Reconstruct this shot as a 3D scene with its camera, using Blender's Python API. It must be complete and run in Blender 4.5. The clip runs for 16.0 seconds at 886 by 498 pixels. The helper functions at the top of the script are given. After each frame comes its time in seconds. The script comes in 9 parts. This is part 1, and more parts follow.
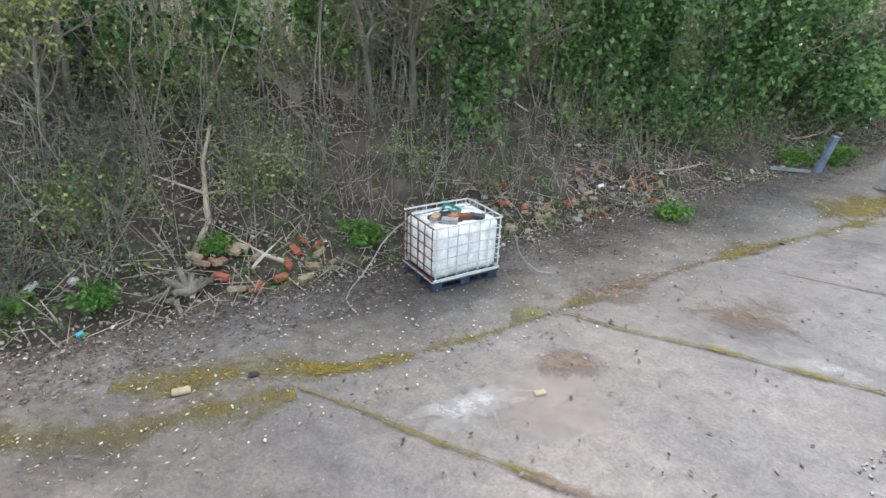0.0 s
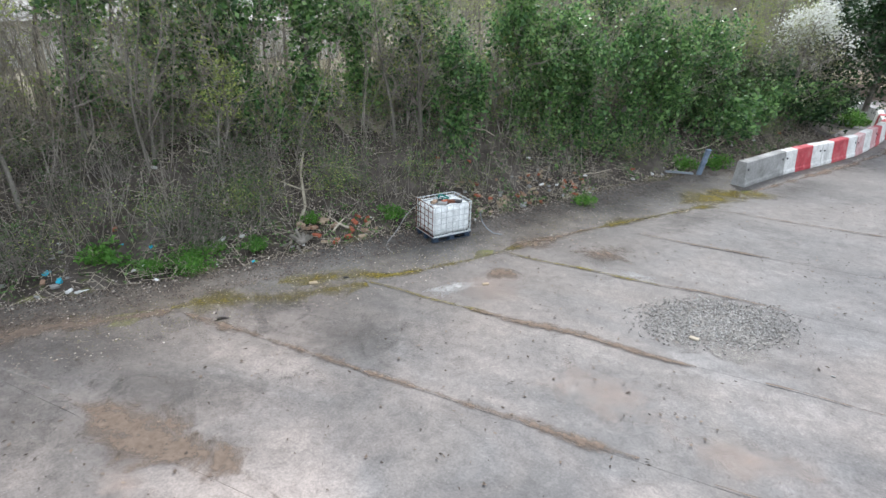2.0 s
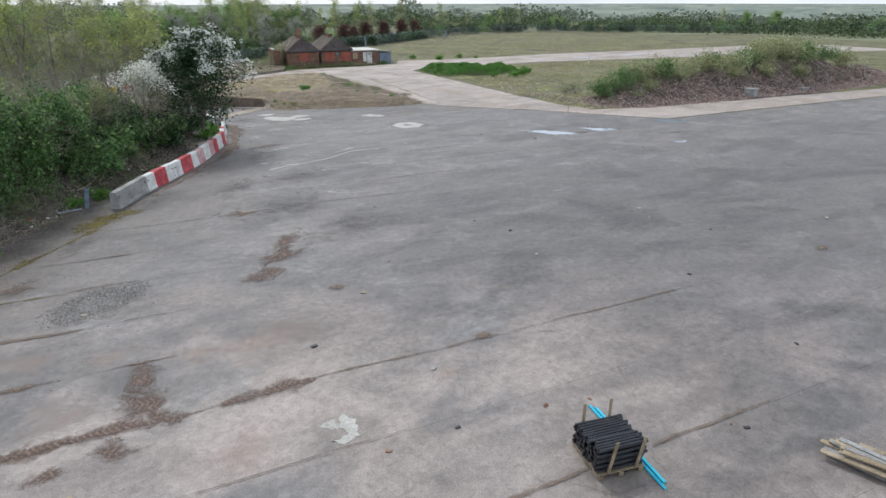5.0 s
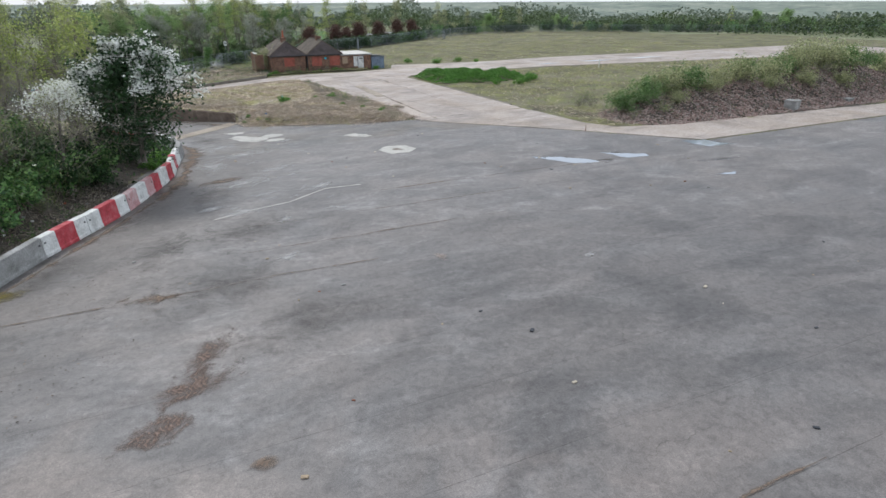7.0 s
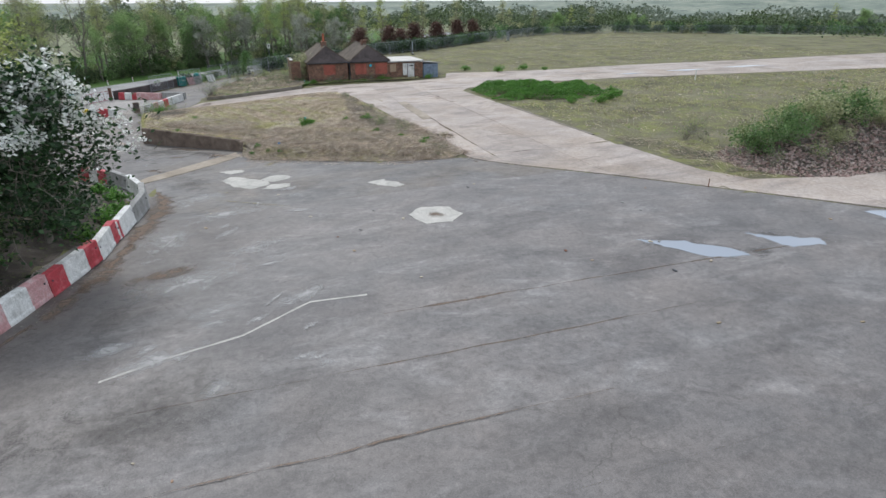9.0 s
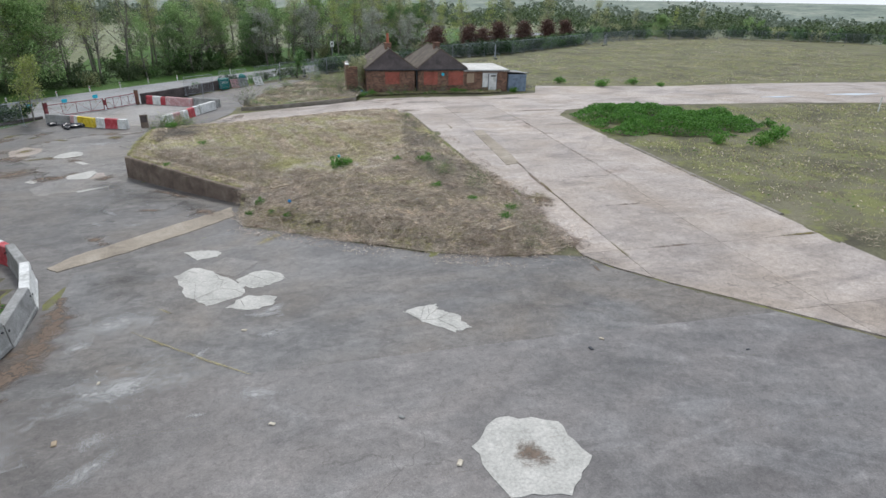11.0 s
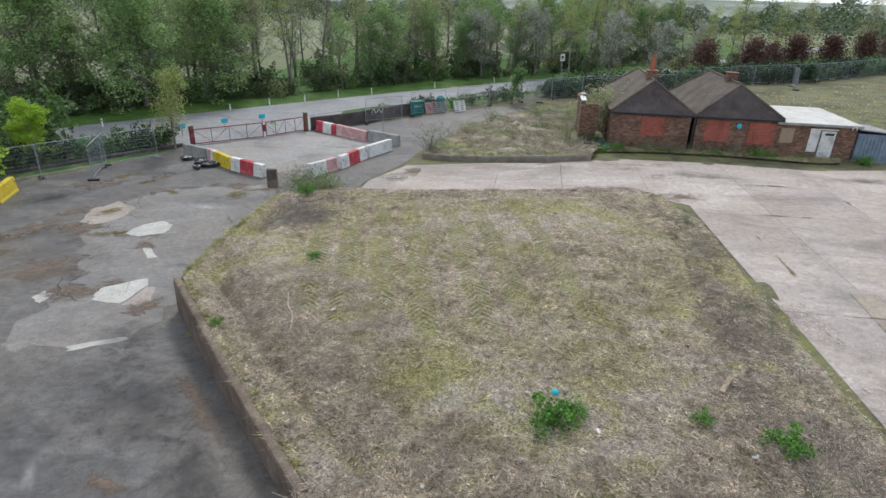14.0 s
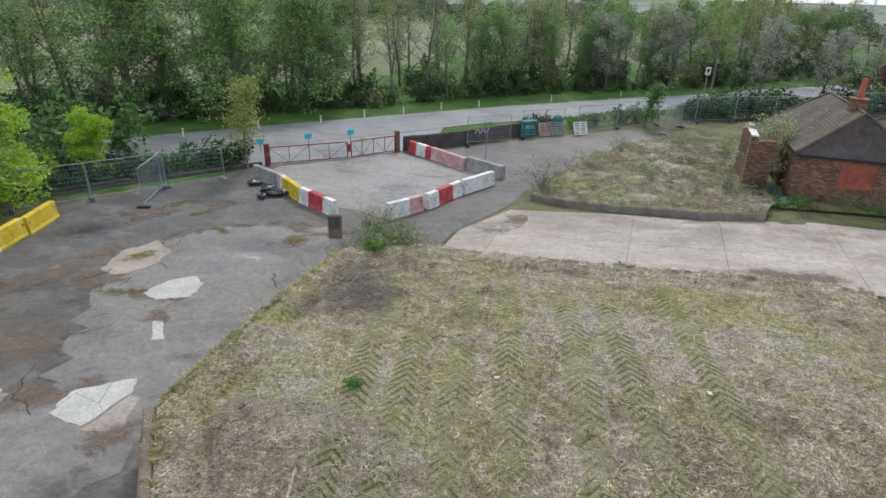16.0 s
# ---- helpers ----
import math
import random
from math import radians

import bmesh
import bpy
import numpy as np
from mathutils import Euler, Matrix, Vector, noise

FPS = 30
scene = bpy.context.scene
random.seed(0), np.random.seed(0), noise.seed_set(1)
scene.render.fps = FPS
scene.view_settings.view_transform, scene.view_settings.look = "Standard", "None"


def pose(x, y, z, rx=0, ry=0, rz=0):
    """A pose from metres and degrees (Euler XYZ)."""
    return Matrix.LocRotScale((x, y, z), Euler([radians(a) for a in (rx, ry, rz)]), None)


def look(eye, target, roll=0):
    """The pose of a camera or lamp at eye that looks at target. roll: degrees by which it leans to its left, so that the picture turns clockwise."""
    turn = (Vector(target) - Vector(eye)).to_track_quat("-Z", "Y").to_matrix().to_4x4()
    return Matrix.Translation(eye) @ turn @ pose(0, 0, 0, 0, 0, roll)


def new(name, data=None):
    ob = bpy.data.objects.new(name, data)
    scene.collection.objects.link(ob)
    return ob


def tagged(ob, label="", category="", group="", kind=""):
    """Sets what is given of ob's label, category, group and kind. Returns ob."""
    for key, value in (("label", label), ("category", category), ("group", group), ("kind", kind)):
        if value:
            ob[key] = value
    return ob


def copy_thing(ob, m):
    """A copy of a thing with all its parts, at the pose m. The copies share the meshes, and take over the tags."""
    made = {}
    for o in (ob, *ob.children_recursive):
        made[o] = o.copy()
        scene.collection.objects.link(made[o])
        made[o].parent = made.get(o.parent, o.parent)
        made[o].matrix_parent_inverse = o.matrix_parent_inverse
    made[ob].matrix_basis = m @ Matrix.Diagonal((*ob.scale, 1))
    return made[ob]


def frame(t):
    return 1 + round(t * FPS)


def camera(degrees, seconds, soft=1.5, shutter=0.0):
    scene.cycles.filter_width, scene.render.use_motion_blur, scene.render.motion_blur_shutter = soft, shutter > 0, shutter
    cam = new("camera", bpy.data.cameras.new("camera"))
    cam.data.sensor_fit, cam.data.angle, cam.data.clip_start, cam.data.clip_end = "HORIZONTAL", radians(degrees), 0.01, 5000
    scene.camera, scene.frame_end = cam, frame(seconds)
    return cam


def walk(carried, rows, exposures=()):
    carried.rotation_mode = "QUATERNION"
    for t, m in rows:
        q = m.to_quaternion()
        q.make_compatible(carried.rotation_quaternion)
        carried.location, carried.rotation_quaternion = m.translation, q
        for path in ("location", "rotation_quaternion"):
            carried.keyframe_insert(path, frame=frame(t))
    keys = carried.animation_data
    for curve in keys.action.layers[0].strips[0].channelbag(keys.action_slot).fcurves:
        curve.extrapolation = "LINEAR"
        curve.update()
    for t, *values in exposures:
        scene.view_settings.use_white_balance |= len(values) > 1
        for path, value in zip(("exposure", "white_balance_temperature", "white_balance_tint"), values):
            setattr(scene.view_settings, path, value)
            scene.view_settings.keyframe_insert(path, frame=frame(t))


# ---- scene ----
# Camera and its flight
cam = camera(73.7, 16.0)
PATH = [
    (0, (1.201, 0.109, 3.626), (0.428, 1.769, 2.82), 2.3),
    (0.5, (1.455, -0.403, 3.952), (0.679, 1.258, 3.152), 2.3),
    (1, (1.976, -1.476, 4.33), (1.199, 0.188, 3.537), 2.2),
    (1.5, (2.783, -3.097, 4.705), (2.005, -1.435, 3.91), 1.9),
    (2, (3.851, -5.218, 5.434), (3.073, -3.558, 4.635), 1.8),
    (2.5, (5.275, -7.838, 6.561), (4.493, -6.183, 5.756), 1.7),
    (3, (6.483, -10.887, 7.238), (6.03, -9.105, 6.451), 1.1),
    (3.5, (7.113, -13.062, 7.619), (7.139, -11.219, 6.844), 0.6),
    (4, (7.2, -14.008, 7.957), (7.678, -12.227, 7.185), 0.3),
    (4.5, (7.118, -14.187, 8.424), (7.865, -12.5, 7.652), 0.1),
    (4.7, (7.134, -14.15, 8.545), (7.911, -12.476, 7.775), 0.0),
    (6.8, (10.282, -7.748, 8.755), (11.059, -6.075, 7.982), -0.2),
    (7, (10.761, -6.803, 8.756), (11.54, -5.132, 7.981), -0.2),
    (7.5, (12.137, -4.075, 8.732), (12.916, -2.406, 7.951), -0.2),
    (8, (13.459, -1.243, 8.737), (14.187, 0.449, 7.956), -0.2),
    (8.5, (14.831, 1.707, 8.685), (15.527, 3.413, 7.907), -0.2),
    (9, (16.118, 4.869, 8.796), (16.723, 6.609, 8.017), -0.3),
    (11.3, (20.479, 21.844, 8.487), (20.82, 23.65, 7.699), 1.2),
    (11.5, (20.615, 23.208, 8.506), (20.917, 25.021, 7.718), 1.3),
    (12, (20.948, 26.7, 8.496), (21.128, 28.529, 7.707), 1.3),
    (12.5, (21.02, 30.229, 8.51), (21.083, 32.065, 7.72), 1.5),
    (13, (21.005, 33.71, 8.52), (20.956, 35.545, 7.726), 1.6),
    (13.5, (20.713, 37.185, 8.506), (20.558, 39.012, 7.708), 1.7),
    (14, (20.182, 40.691, 8.442), (19.921, 42.504, 7.639), 1.7),
    (14.5, (19.503, 44.061, 8.355), (19.142, 45.856, 7.55), 1.7),
    (15, (18.873, 47.027, 8.451), (18.42, 48.801, 7.646), 1.7),
    (15.5, (18.551, 48.483, 8.361), (18.009, 50.232, 7.556), 1.8),
    (16, (18.505, 48.742, 8.178), (17.913, 50.475, 7.373), 1.8),
]
walk(cam, [(t, look(eye, target, roll)) for t, eye, target, roll in PATH], exposures=[(0, 1.32), (1.0, 1.26), (2.5, 0.98), (3.2, 0.70), (4.5, 0.38), (7.0, 0.36), (16.0, 0.38)])

# ---- light ----
SUN_ELEV, SUN_AZ = 48.0, 97.0          # degrees; azimuth counted from +x towards +y
world = bpy.data.worlds.new("overcast_sky")
scene.world = world
world.use_nodes = True
wn, wl = world.node_tree.nodes, world.node_tree.links
sky = wn.new("ShaderNodeTexSky")
sky.sky_type, sky.sun_disc = "NISHITA", False
sky.sun_elevation, sky.sun_rotation = radians(SUN_ELEV), radians(90 - SUN_AZ)
cloud = wn.new("ShaderNodeTexNoise")
cloud.inputs["Scale"].default_value, cloud.inputs["Detail"].default_value = 2.2, 5.0
cloudramp = wn.new("ShaderNodeValToRGB")
cloudramp.color_ramp.elements[0].position, cloudramp.color_ramp.elements[0].color = 0.30, (5.0, 5.75, 6.9, 1)
cloudramp.color_ramp.elements[1].position, cloudramp.color_ramp.elements[1].color = 0.72, (9.1, 9.6, 10.2, 1)
skymix = wn.new("ShaderNodeMix")
skymix.data_type = "RGBA"
skymix.inputs["Factor"].default_value = 0.8
wl.new(cloud.outputs["Fac"], cloudramp.inputs["Fac"])
wl.new(sky.outputs["Color"], skymix.inputs["A"])
wl.new(cloudramp.outputs["Color"], skymix.inputs["B"])
wl.new(skymix.outputs["Result"], wn["Background"].inputs["Color"])
wn["Background"].inputs["Strength"].default_value = 0.112

sun_data = bpy.data.lights.new("sun", "SUN")
sun_data.energy, sun_data.angle, sun_data.color = 1.5, radians(12), (1.0, 0.985, 0.975)
sun = new("sun", sun_data)
sun_from = Vector((math.cos(radians(SUN_AZ)) * math.cos(radians(SUN_ELEV)), math.sin(radians(SUN_AZ)) * math.cos(radians(SUN_ELEV)), math.sin(radians(SUN_ELEV))))
sun.matrix_world = look(sun_from * 100, (0, 0, 0))

# ---- materials ----
def ramp(nt, fac, stops):
    n = nt.nodes.new("ShaderNodeValToRGB")
    r = n.color_ramp
    while len(r.elements) < len(stops):
        r.elements.new(0.5)
    for e, (p, c) in zip(r.elements, stops):
        e.position, e.color = p, (*c, 1)
    nt.links.new(fac, n.inputs["Fac"])
    return n.outputs["Color"]


def mixed(nt, fac, a, b, mode="MIX"):
    n = nt.nodes.new("ShaderNodeMix")
    n.data_type, n.blend_type = "RGBA", mode
    for key, v in (("Factor", fac), ("A", a), ("B", b)):
        if isinstance(v, (int, float)):
            n.inputs[key].default_value = v
        elif isinstance(v, tuple):
            n.inputs[key].default_value = (*v, 1)
        else:
            nt.links.new(v, n.inputs[key])
    return n.outputs["Result"]


def calc(nt, op, a, b=None, c=None, clamp=False):
    n = nt.nodes.new("ShaderNodeMath")
    n.operation, n.use_clamp = op, clamp
    for i, v in enumerate((a, b, c)):
        if v is None:
            continue
        if isinstance(v, (int, float)):
            n.inputs[i].default_value = v
        else:
            nt.links.new(v, n.inputs[i])
    return n.outputs[0]


def place_of(nt, scale=(1, 1, 1), turn=0.0):
    g = nt.nodes.new("ShaderNodeNewGeometry")
    m = nt.nodes.new("ShaderNodeMapping")
    m.inputs["Scale"].default_value, m.inputs["Rotation"].default_value = scale, (0, 0, radians(turn))
    nt.links.new(g.outputs["Position"], m.inputs["Vector"])
    return m.outputs["Vector"]


def noisy(nt, vec, scale, detail=6.0, rough=0.6, warp=0.0):
    n = nt.nodes.new("ShaderNodeTexNoise")
    n.inputs["Scale"].default_value, n.inputs["Detail"].default_value = scale, detail
    n.inputs["Roughness"].default_value, n.inputs["Distortion"].default_value = rough, warp
    nt.links.new(vec, n.inputs["Vector"])
    return n.outputs["Fac"]


def bumped(nt, bsdf, height, strength=0.4, distance=0.02):
    n = nt.nodes.new("ShaderNodeBump")
    n.inputs["Strength"].default_value, n.inputs["Distance"].default_value = strength, distance
    nt.links.new(height, n.inputs["Height"])
    nt.links.new(n.outputs["Normal"], bsdf.inputs["Normal"])


def basis(name, rough=0.9, metal=0.0, spec=0.3):
    m = bpy.data.materials.new(name)
    m.use_nodes = True
    b = m.node_tree.nodes["Principled BSDF"]
    b.inputs["Roughness"].default_value, b.inputs["Metallic"].default_value = rough, metal
    b.inputs["Specular IOR Level"].default_value = spec
    return m, m.node_tree, b


def surface(name, dark, mid, light, big=0.5, small=12.0, rough=0.9, metal=0.0, bump=0.4, depth=0.02, speck=None, speck_at=0.62, scale=(1, 1, 1), spec=0.3):
    """A rough, worn surface: three tones at a large scale, grain at a small one, and an optional second tone in patches."""
    m, nt, b = basis(name, rough, metal, spec)
    p = place_of(nt, scale)
    large, fine = noisy(nt, p, big, 8, 0.62, 0.4), noisy(nt, p, small, 8, 0.7)
    col = ramp(nt, large, ((0.32, dark), (0.5, mid), (0.70, light)))
    grain = ramp(nt, fine, ((0.30, (0.62, 0.62, 0.62)), (0.70, (1.25, 1.25, 1.25))))
    col = mixed(nt, 0.85, col, grain, "MULTIPLY")
    if speck:
        where = noisy(nt, p, big * 3.1, 9, 0.7, 0.8)
        fac = ramp(nt, where, ((speck_at, (0, 0, 0)), (speck_at + 0.10, (1, 1, 1))))
        col = mixed(nt, fac, col, speck)
    nt.links.new(col, b.inputs["Base Color"])
    bumped(nt, b, fine, bump, depth)
    return m


def leafy(name, tones, rough=0.55, thin=0.25, shift=0.12, drift=None):
    """Foliage: each leaf and each plant takes its own tone; some light passes through."""
    m, nt, b = basis(name, rough, 0, 0.35)
    g, o = nt.nodes.new("ShaderNodeNewGeometry"), nt.nodes.new("ShaderNodeObjectInfo")
    f = calc(nt, "ADD", g.outputs["Random Per Island"], calc(nt, "MULTIPLY", calc(nt, "SUBTRACT", o.outputs["Random"], 0.5), shift * 2), clamp=True)
    n = len(tones)
    col = ramp(nt, f, [(i / max(1, n - 1), c) for i, c in enumerate(tones)])
    if drift:                                     # rotted and bleached drifts of it
        p = place_of(nt)
        col = mixed(nt, 1.0, col, ramp(nt, noisy(nt, p, 1.1, 8, 0.7, 0.8), ((0.36, drift), (0.5, (1.0, 1.0, 1.0)), (0.64, (1.30, 1.28, 1.22)))), "MULTIPLY")
        col = mixed(nt, 0.85, col, ramp(nt, noisy(nt, p, 4.2, 6, 0.7, 0.6), ((0.38, (0.56, 0.53, 0.50)), (0.50, (1.05, 1.04, 1.02)), (0.64, (1.45, 1.41, 1.36)))), "MULTIPLY")
    nt.links.new(col, b.inputs["Base Color"])
    t, mix, out = nt.nodes.new("ShaderNodeBsdfTranslucent"), nt.nodes.new("ShaderNodeMixShader"), nt.nodes["Material Output"]
    nt.links.new(col, t.inputs["Color"])
    mix.inputs["Fac"].default_value = thin
    nt.links.new(b.outputs[0], mix.inputs[1])
    nt.links.new(t.outputs[0], mix.inputs[2])
    nt.links.new(mix.outputs[0], out.inputs["Surface"])
    return m


def stain(name, tone_a, tone_b, hard=0.35, grain=9.0, rough=0.95, bump=0.5, most=1.0, tread=False):
    """Loose dirt that thins out towards the rim of its patch and lets the slab show through."""
    m, nt, b = basis(name, rough, 0, 0.2)
    p = place_of(nt)
    uv = nt.nodes.new("ShaderNodeUVMap")
    sep = nt.nodes.new("ShaderNodeSeparateXYZ")
    nt.links.new(uv.outputs["UV"], sep.inputs["Vector"])
    n1, n2, n3 = noisy(nt, p, 1.5, 12, 0.66, 0.9), noisy(nt, p, grain, 10, 0.75), noisy(nt, p, grain * 3.5, 6, 0.7)
    k = calc(nt, "ADD", calc(nt, "MULTIPLY", n1, 2.6), calc(nt, "ADD", calc(nt, "MULTIPLY", n2, 1.3), calc(nt, "MULTIPLY", n3, 0.9)))
    k = calc(nt, "SUBTRACT", calc(nt, "SUBTRACT", k, calc(nt, "MULTIPLY", sep.outputs["X"], 1.15)), 1.66)
    k = calc(nt, "MULTIPLY", calc(nt, "DIVIDE", k, hard, clamp=True), most)
    col = ramp(nt, n2, ((0.3, tone_a), (0.7, tone_b)))
    rise = n2
    if tread:                                     # printed by tyre lugs
        q = nt.nodes.new("ShaderNodeSeparateXYZ")
        nt.links.new(p, q.inputs[0])
        across = calc(nt, "ABSOLUTE", calc(nt, "SUBTRACT", calc(nt, "FRACT", calc(nt, "MULTIPLY", q.outputs["Y"], 2.2)), 0.5))
        lug = calc(nt, "SINE", calc(nt, "MULTIPLY", calc(nt, "ADD", q.outputs["X"], calc(nt, "ADD", calc(nt, "MULTIPLY", across, 0.30), calc(nt, "MULTIPLY", n1, 0.30))), 2 * math.pi / 0.13))
        col = mixed(nt, 0.6, col, ramp(nt, lug, ((0.0, (0.55, 0.53, 0.52)), (0.45, (0.72, 0.7, 0.7)), (0.7, (1.25, 1.22, 1.2)))), "MULTIPLY")
        rise = calc(nt, "ADD", n2, calc(nt, "MULTIPLY", lug, 0.6))
    nt.links.new(col, b.inputs["Base Color"])
    nt.links.new(k, b.inputs["Alpha"])
    bumped(nt, b, rise, bump, 0.03)
    return m


def slab_material(name, cool, warm, pale, warm_west=True, sheen=0.66, vary=0.09, busy=0.35):
    """Weathered slab: tone clouds, sandy drifts, scuffs along the bays, damp, and per-slab tone."""
    m, nt, b = basis(name, sheen, 0, 0.4)
    p = place_of(nt)
    streaky = place_of(nt, (0.5, 1.0, 1.0), 8)
    big, mid, fine = noisy(nt, p, 0.16, 6, 0.6, 0.7), noisy(nt, streaky, 0.75, 8, 0.65, 0.8), noisy(nt, p, 26, 12, 0.78)
    o = nt.nodes.new("ShaderNodeObjectInfo")
    col = ramp(nt, mid, ((0.32, tuple(c * 0.78 for c in cool)), (0.52, cool), (0.74, pale)))
    warmth = ramp(nt, big, ((0.42, (0, 0, 0)), (0.62, (1, 1, 1))))
    if warm_west:
        sep = nt.nodes.new("ShaderNodeSeparateXYZ")
        nt.links.new(p, sep.inputs["Vector"])
        far = calc(nt, "ADD", sep.outputs["X"], calc(nt, "MULTIPLY", sep.outputs["Y"], 0.9))
        west = calc(nt, "SUBTRACT", 1.0, calc(nt, "DIVIDE", calc(nt, "ADD", far, -4.0), 20.0, clamp=True), clamp=True)
        warmth = calc(nt, "MULTIPLY", warmth, calc(nt, "ADD", calc(nt, "MULTIPLY", west, 0.65), 0.18))
    col = mixed(nt, warmth, col, warm)
    film = ramp(nt, noisy(nt, place_of(nt, (0.7, 1.0, 1.0), 20), 0.5, 4, 0.45, 0.8), ((0.42, (0, 0, 0)), (0.64, (1, 1, 1))))
    if warm_west:                                 # sandy silt dried out of shallow standing water
        south = calc(nt, "SUBTRACT", 1.0, calc(nt, "DIVIDE", calc(nt, "ADD", sep.outputs["Y"], calc(nt, "MULTIPLY", sep.outputs["X"], 0.3)), 8.0, clamp=True), clamp=True)
        film = calc(nt, "MULTIPLY", film, calc(nt, "ADD", calc(nt, "MULTIPLY", south, 0.62), 0.12))
        col = mixed(nt, film, col, (0.365, 0.312, 0.282))
        # darker brown towards the bank with a ragged edge, and darker in the south-east
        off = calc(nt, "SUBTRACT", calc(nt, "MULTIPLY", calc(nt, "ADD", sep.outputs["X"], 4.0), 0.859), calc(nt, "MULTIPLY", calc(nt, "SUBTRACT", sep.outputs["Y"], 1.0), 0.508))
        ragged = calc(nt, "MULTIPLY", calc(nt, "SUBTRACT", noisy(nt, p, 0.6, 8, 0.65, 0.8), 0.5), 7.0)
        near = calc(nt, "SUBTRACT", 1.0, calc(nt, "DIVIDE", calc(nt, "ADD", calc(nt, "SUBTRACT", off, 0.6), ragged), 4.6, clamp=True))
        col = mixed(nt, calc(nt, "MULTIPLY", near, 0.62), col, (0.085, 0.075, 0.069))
        east_dark = calc(nt, "MULTIPLY", calc(nt, "DIVIDE", calc(nt, "ADD", calc(nt, "SUBTRACT", sep.outputs["X"], 12.0), ragged), 9.0, clamp=True), calc(nt, "DIVIDE", calc(nt, "SUBTRACT", 17.0, sep.outputs["Y"]), 9.0, clamp=True))
        col = mixed(nt, calc(nt, "MULTIPLY", east_dark, 0.38), col, (0.085, 0.080, 0.078))
    else:
        col = mixed(nt, calc(nt, "MULTIPLY", film, 0.3), col, pale)
    damp = noisy(nt, place_of(nt, (0.55, 1.0, 1.0), 12), 0.34, 7, 0.6, 0.9)
    col = mixed(nt, 0.9, col, ramp(nt, damp, ((0.36, (0.70, 0.70, 0.71)), (0.50, (1.0, 1.0, 1.0)), (0.7, (1.10, 1.09, 1.08)))), "MULTIPLY")
    pits = ramp(nt, fine, ((0.34, (0.58, 0.58, 0.58)), (0.66, (1.30, 1.30, 1.30))))
    col = mixed(nt, 0.85, col, pits, "MULTIPLY")
    scuff = noisy(nt, place_of(nt, (0.5, 2.6, 1), -14), 0.9, 12, 0.78, 1.5)
    col = mixed(nt, ramp(nt, scuff, ((0.60, (0, 0, 0)), (0.74, (0.55, 0.55, 0.55)))), col, tuple(min(1, c * 1.25) for c in pale))
    mottle = noisy(nt, p, 4.5, 12, 0.8, 0.6)
    col = mixed(nt, 0.85, col, ramp(nt, mottle, ((0.34, (0.64, 0.63, 0.62)), (0.5, (1.0, 1.0, 1.0)), (0.66, (1.32, 1.30, 1.28)))), "MULTIPLY")
    blotch = noisy(nt, place_of(nt, (0.8, 1.0, 1.0), 25), 1.7, 9, 0.68, 1.0)
    col = mixed(nt, busy, col, ramp(nt, blotch, ((0.37, (0.72, 0.71, 0.71)), (0.5, (1.0, 1.0, 1.0)), (0.63, (1.22, 1.21, 1.20)))), "MULTIPLY")
    fleck = noisy(nt, p, 9.0, 5, 0.75, 0.3)
    col = mixed(nt, ramp(nt, fleck, ((0.63, (0, 0, 0)), (0.70, (busy * .6, busy * .6, busy * .6)))), col, tuple(min(1, c * 1.7) for c in pale))
    col = mixed(nt, ramp(nt, fleck, ((0.30, (busy * .7, busy * .7, busy * .7)), (0.37, (0, 0, 0)))), col, tuple(c * 0.35 for c in cool))
    crack = nt.nodes.new("ShaderNodeTexVoronoi")
    crack.feature = "DISTANCE_TO_EDGE"
    crack.inputs["Scale"].default_value = 0.22
    bent = nt.nodes.new("ShaderNodeVectorMath")
    bent.operation = "ADD"
    wob = nt.nodes.new("ShaderNodeTexNoise")
    wob.inputs["Scale"].default_value, wob.inputs["Detail"].default_value = 1.1, 6.0
    nt.links.new(p, wob.inputs["Vector"])
    nt.links.new(p, bent.inputs[0])
    nt.links.new(wob.outputs["Color"], bent.inputs[1])
    nt.links.new(bent.outputs[0], crack.inputs["Vector"])
    thin = ramp(nt, crack.outputs["Distance"], ((0.0, (0.5, 0.5, 0.5)), (0.003, (0, 0, 0))))
    col = mixed(nt, calc(nt, "MULTIPLY", thin, ramp(nt, big, ((0.52, (0, 0, 0)), (0.60, (1, 1, 1))))), col, (0.05, 0.045, 0.038))
    speck = noisy(nt, p, 2.3, 12, 0.85, 0.4)
    col = mixed(nt, ramp(nt, speck, ((0.66, (0, 0, 0)), (0.72, (0.7, 0.7, 0.7)))), col, (0.10, 0.085, 0.07))
    tone = calc(nt, "ADD", calc(nt, "MULTIPLY", o.outputs["Random"], vary), 1.0 - vary / 2)
    hsv = nt.nodes.new("ShaderNodeHueSaturation")
    nt.links.new(tone, hsv.inputs["Value"])
    nt.links.new(col, hsv.inputs["Color"])
    nt.links.new(hsv.outputs["Color"], b.inputs["Base Color"])
    nt.links.new(calc(nt, "ADD", calc(nt, "MULTIPLY", mid, 0.35), sheen - 0.2), b.inputs["Roughness"])
    bumped(nt, b, fine, 0.2, 0.008)
    return m


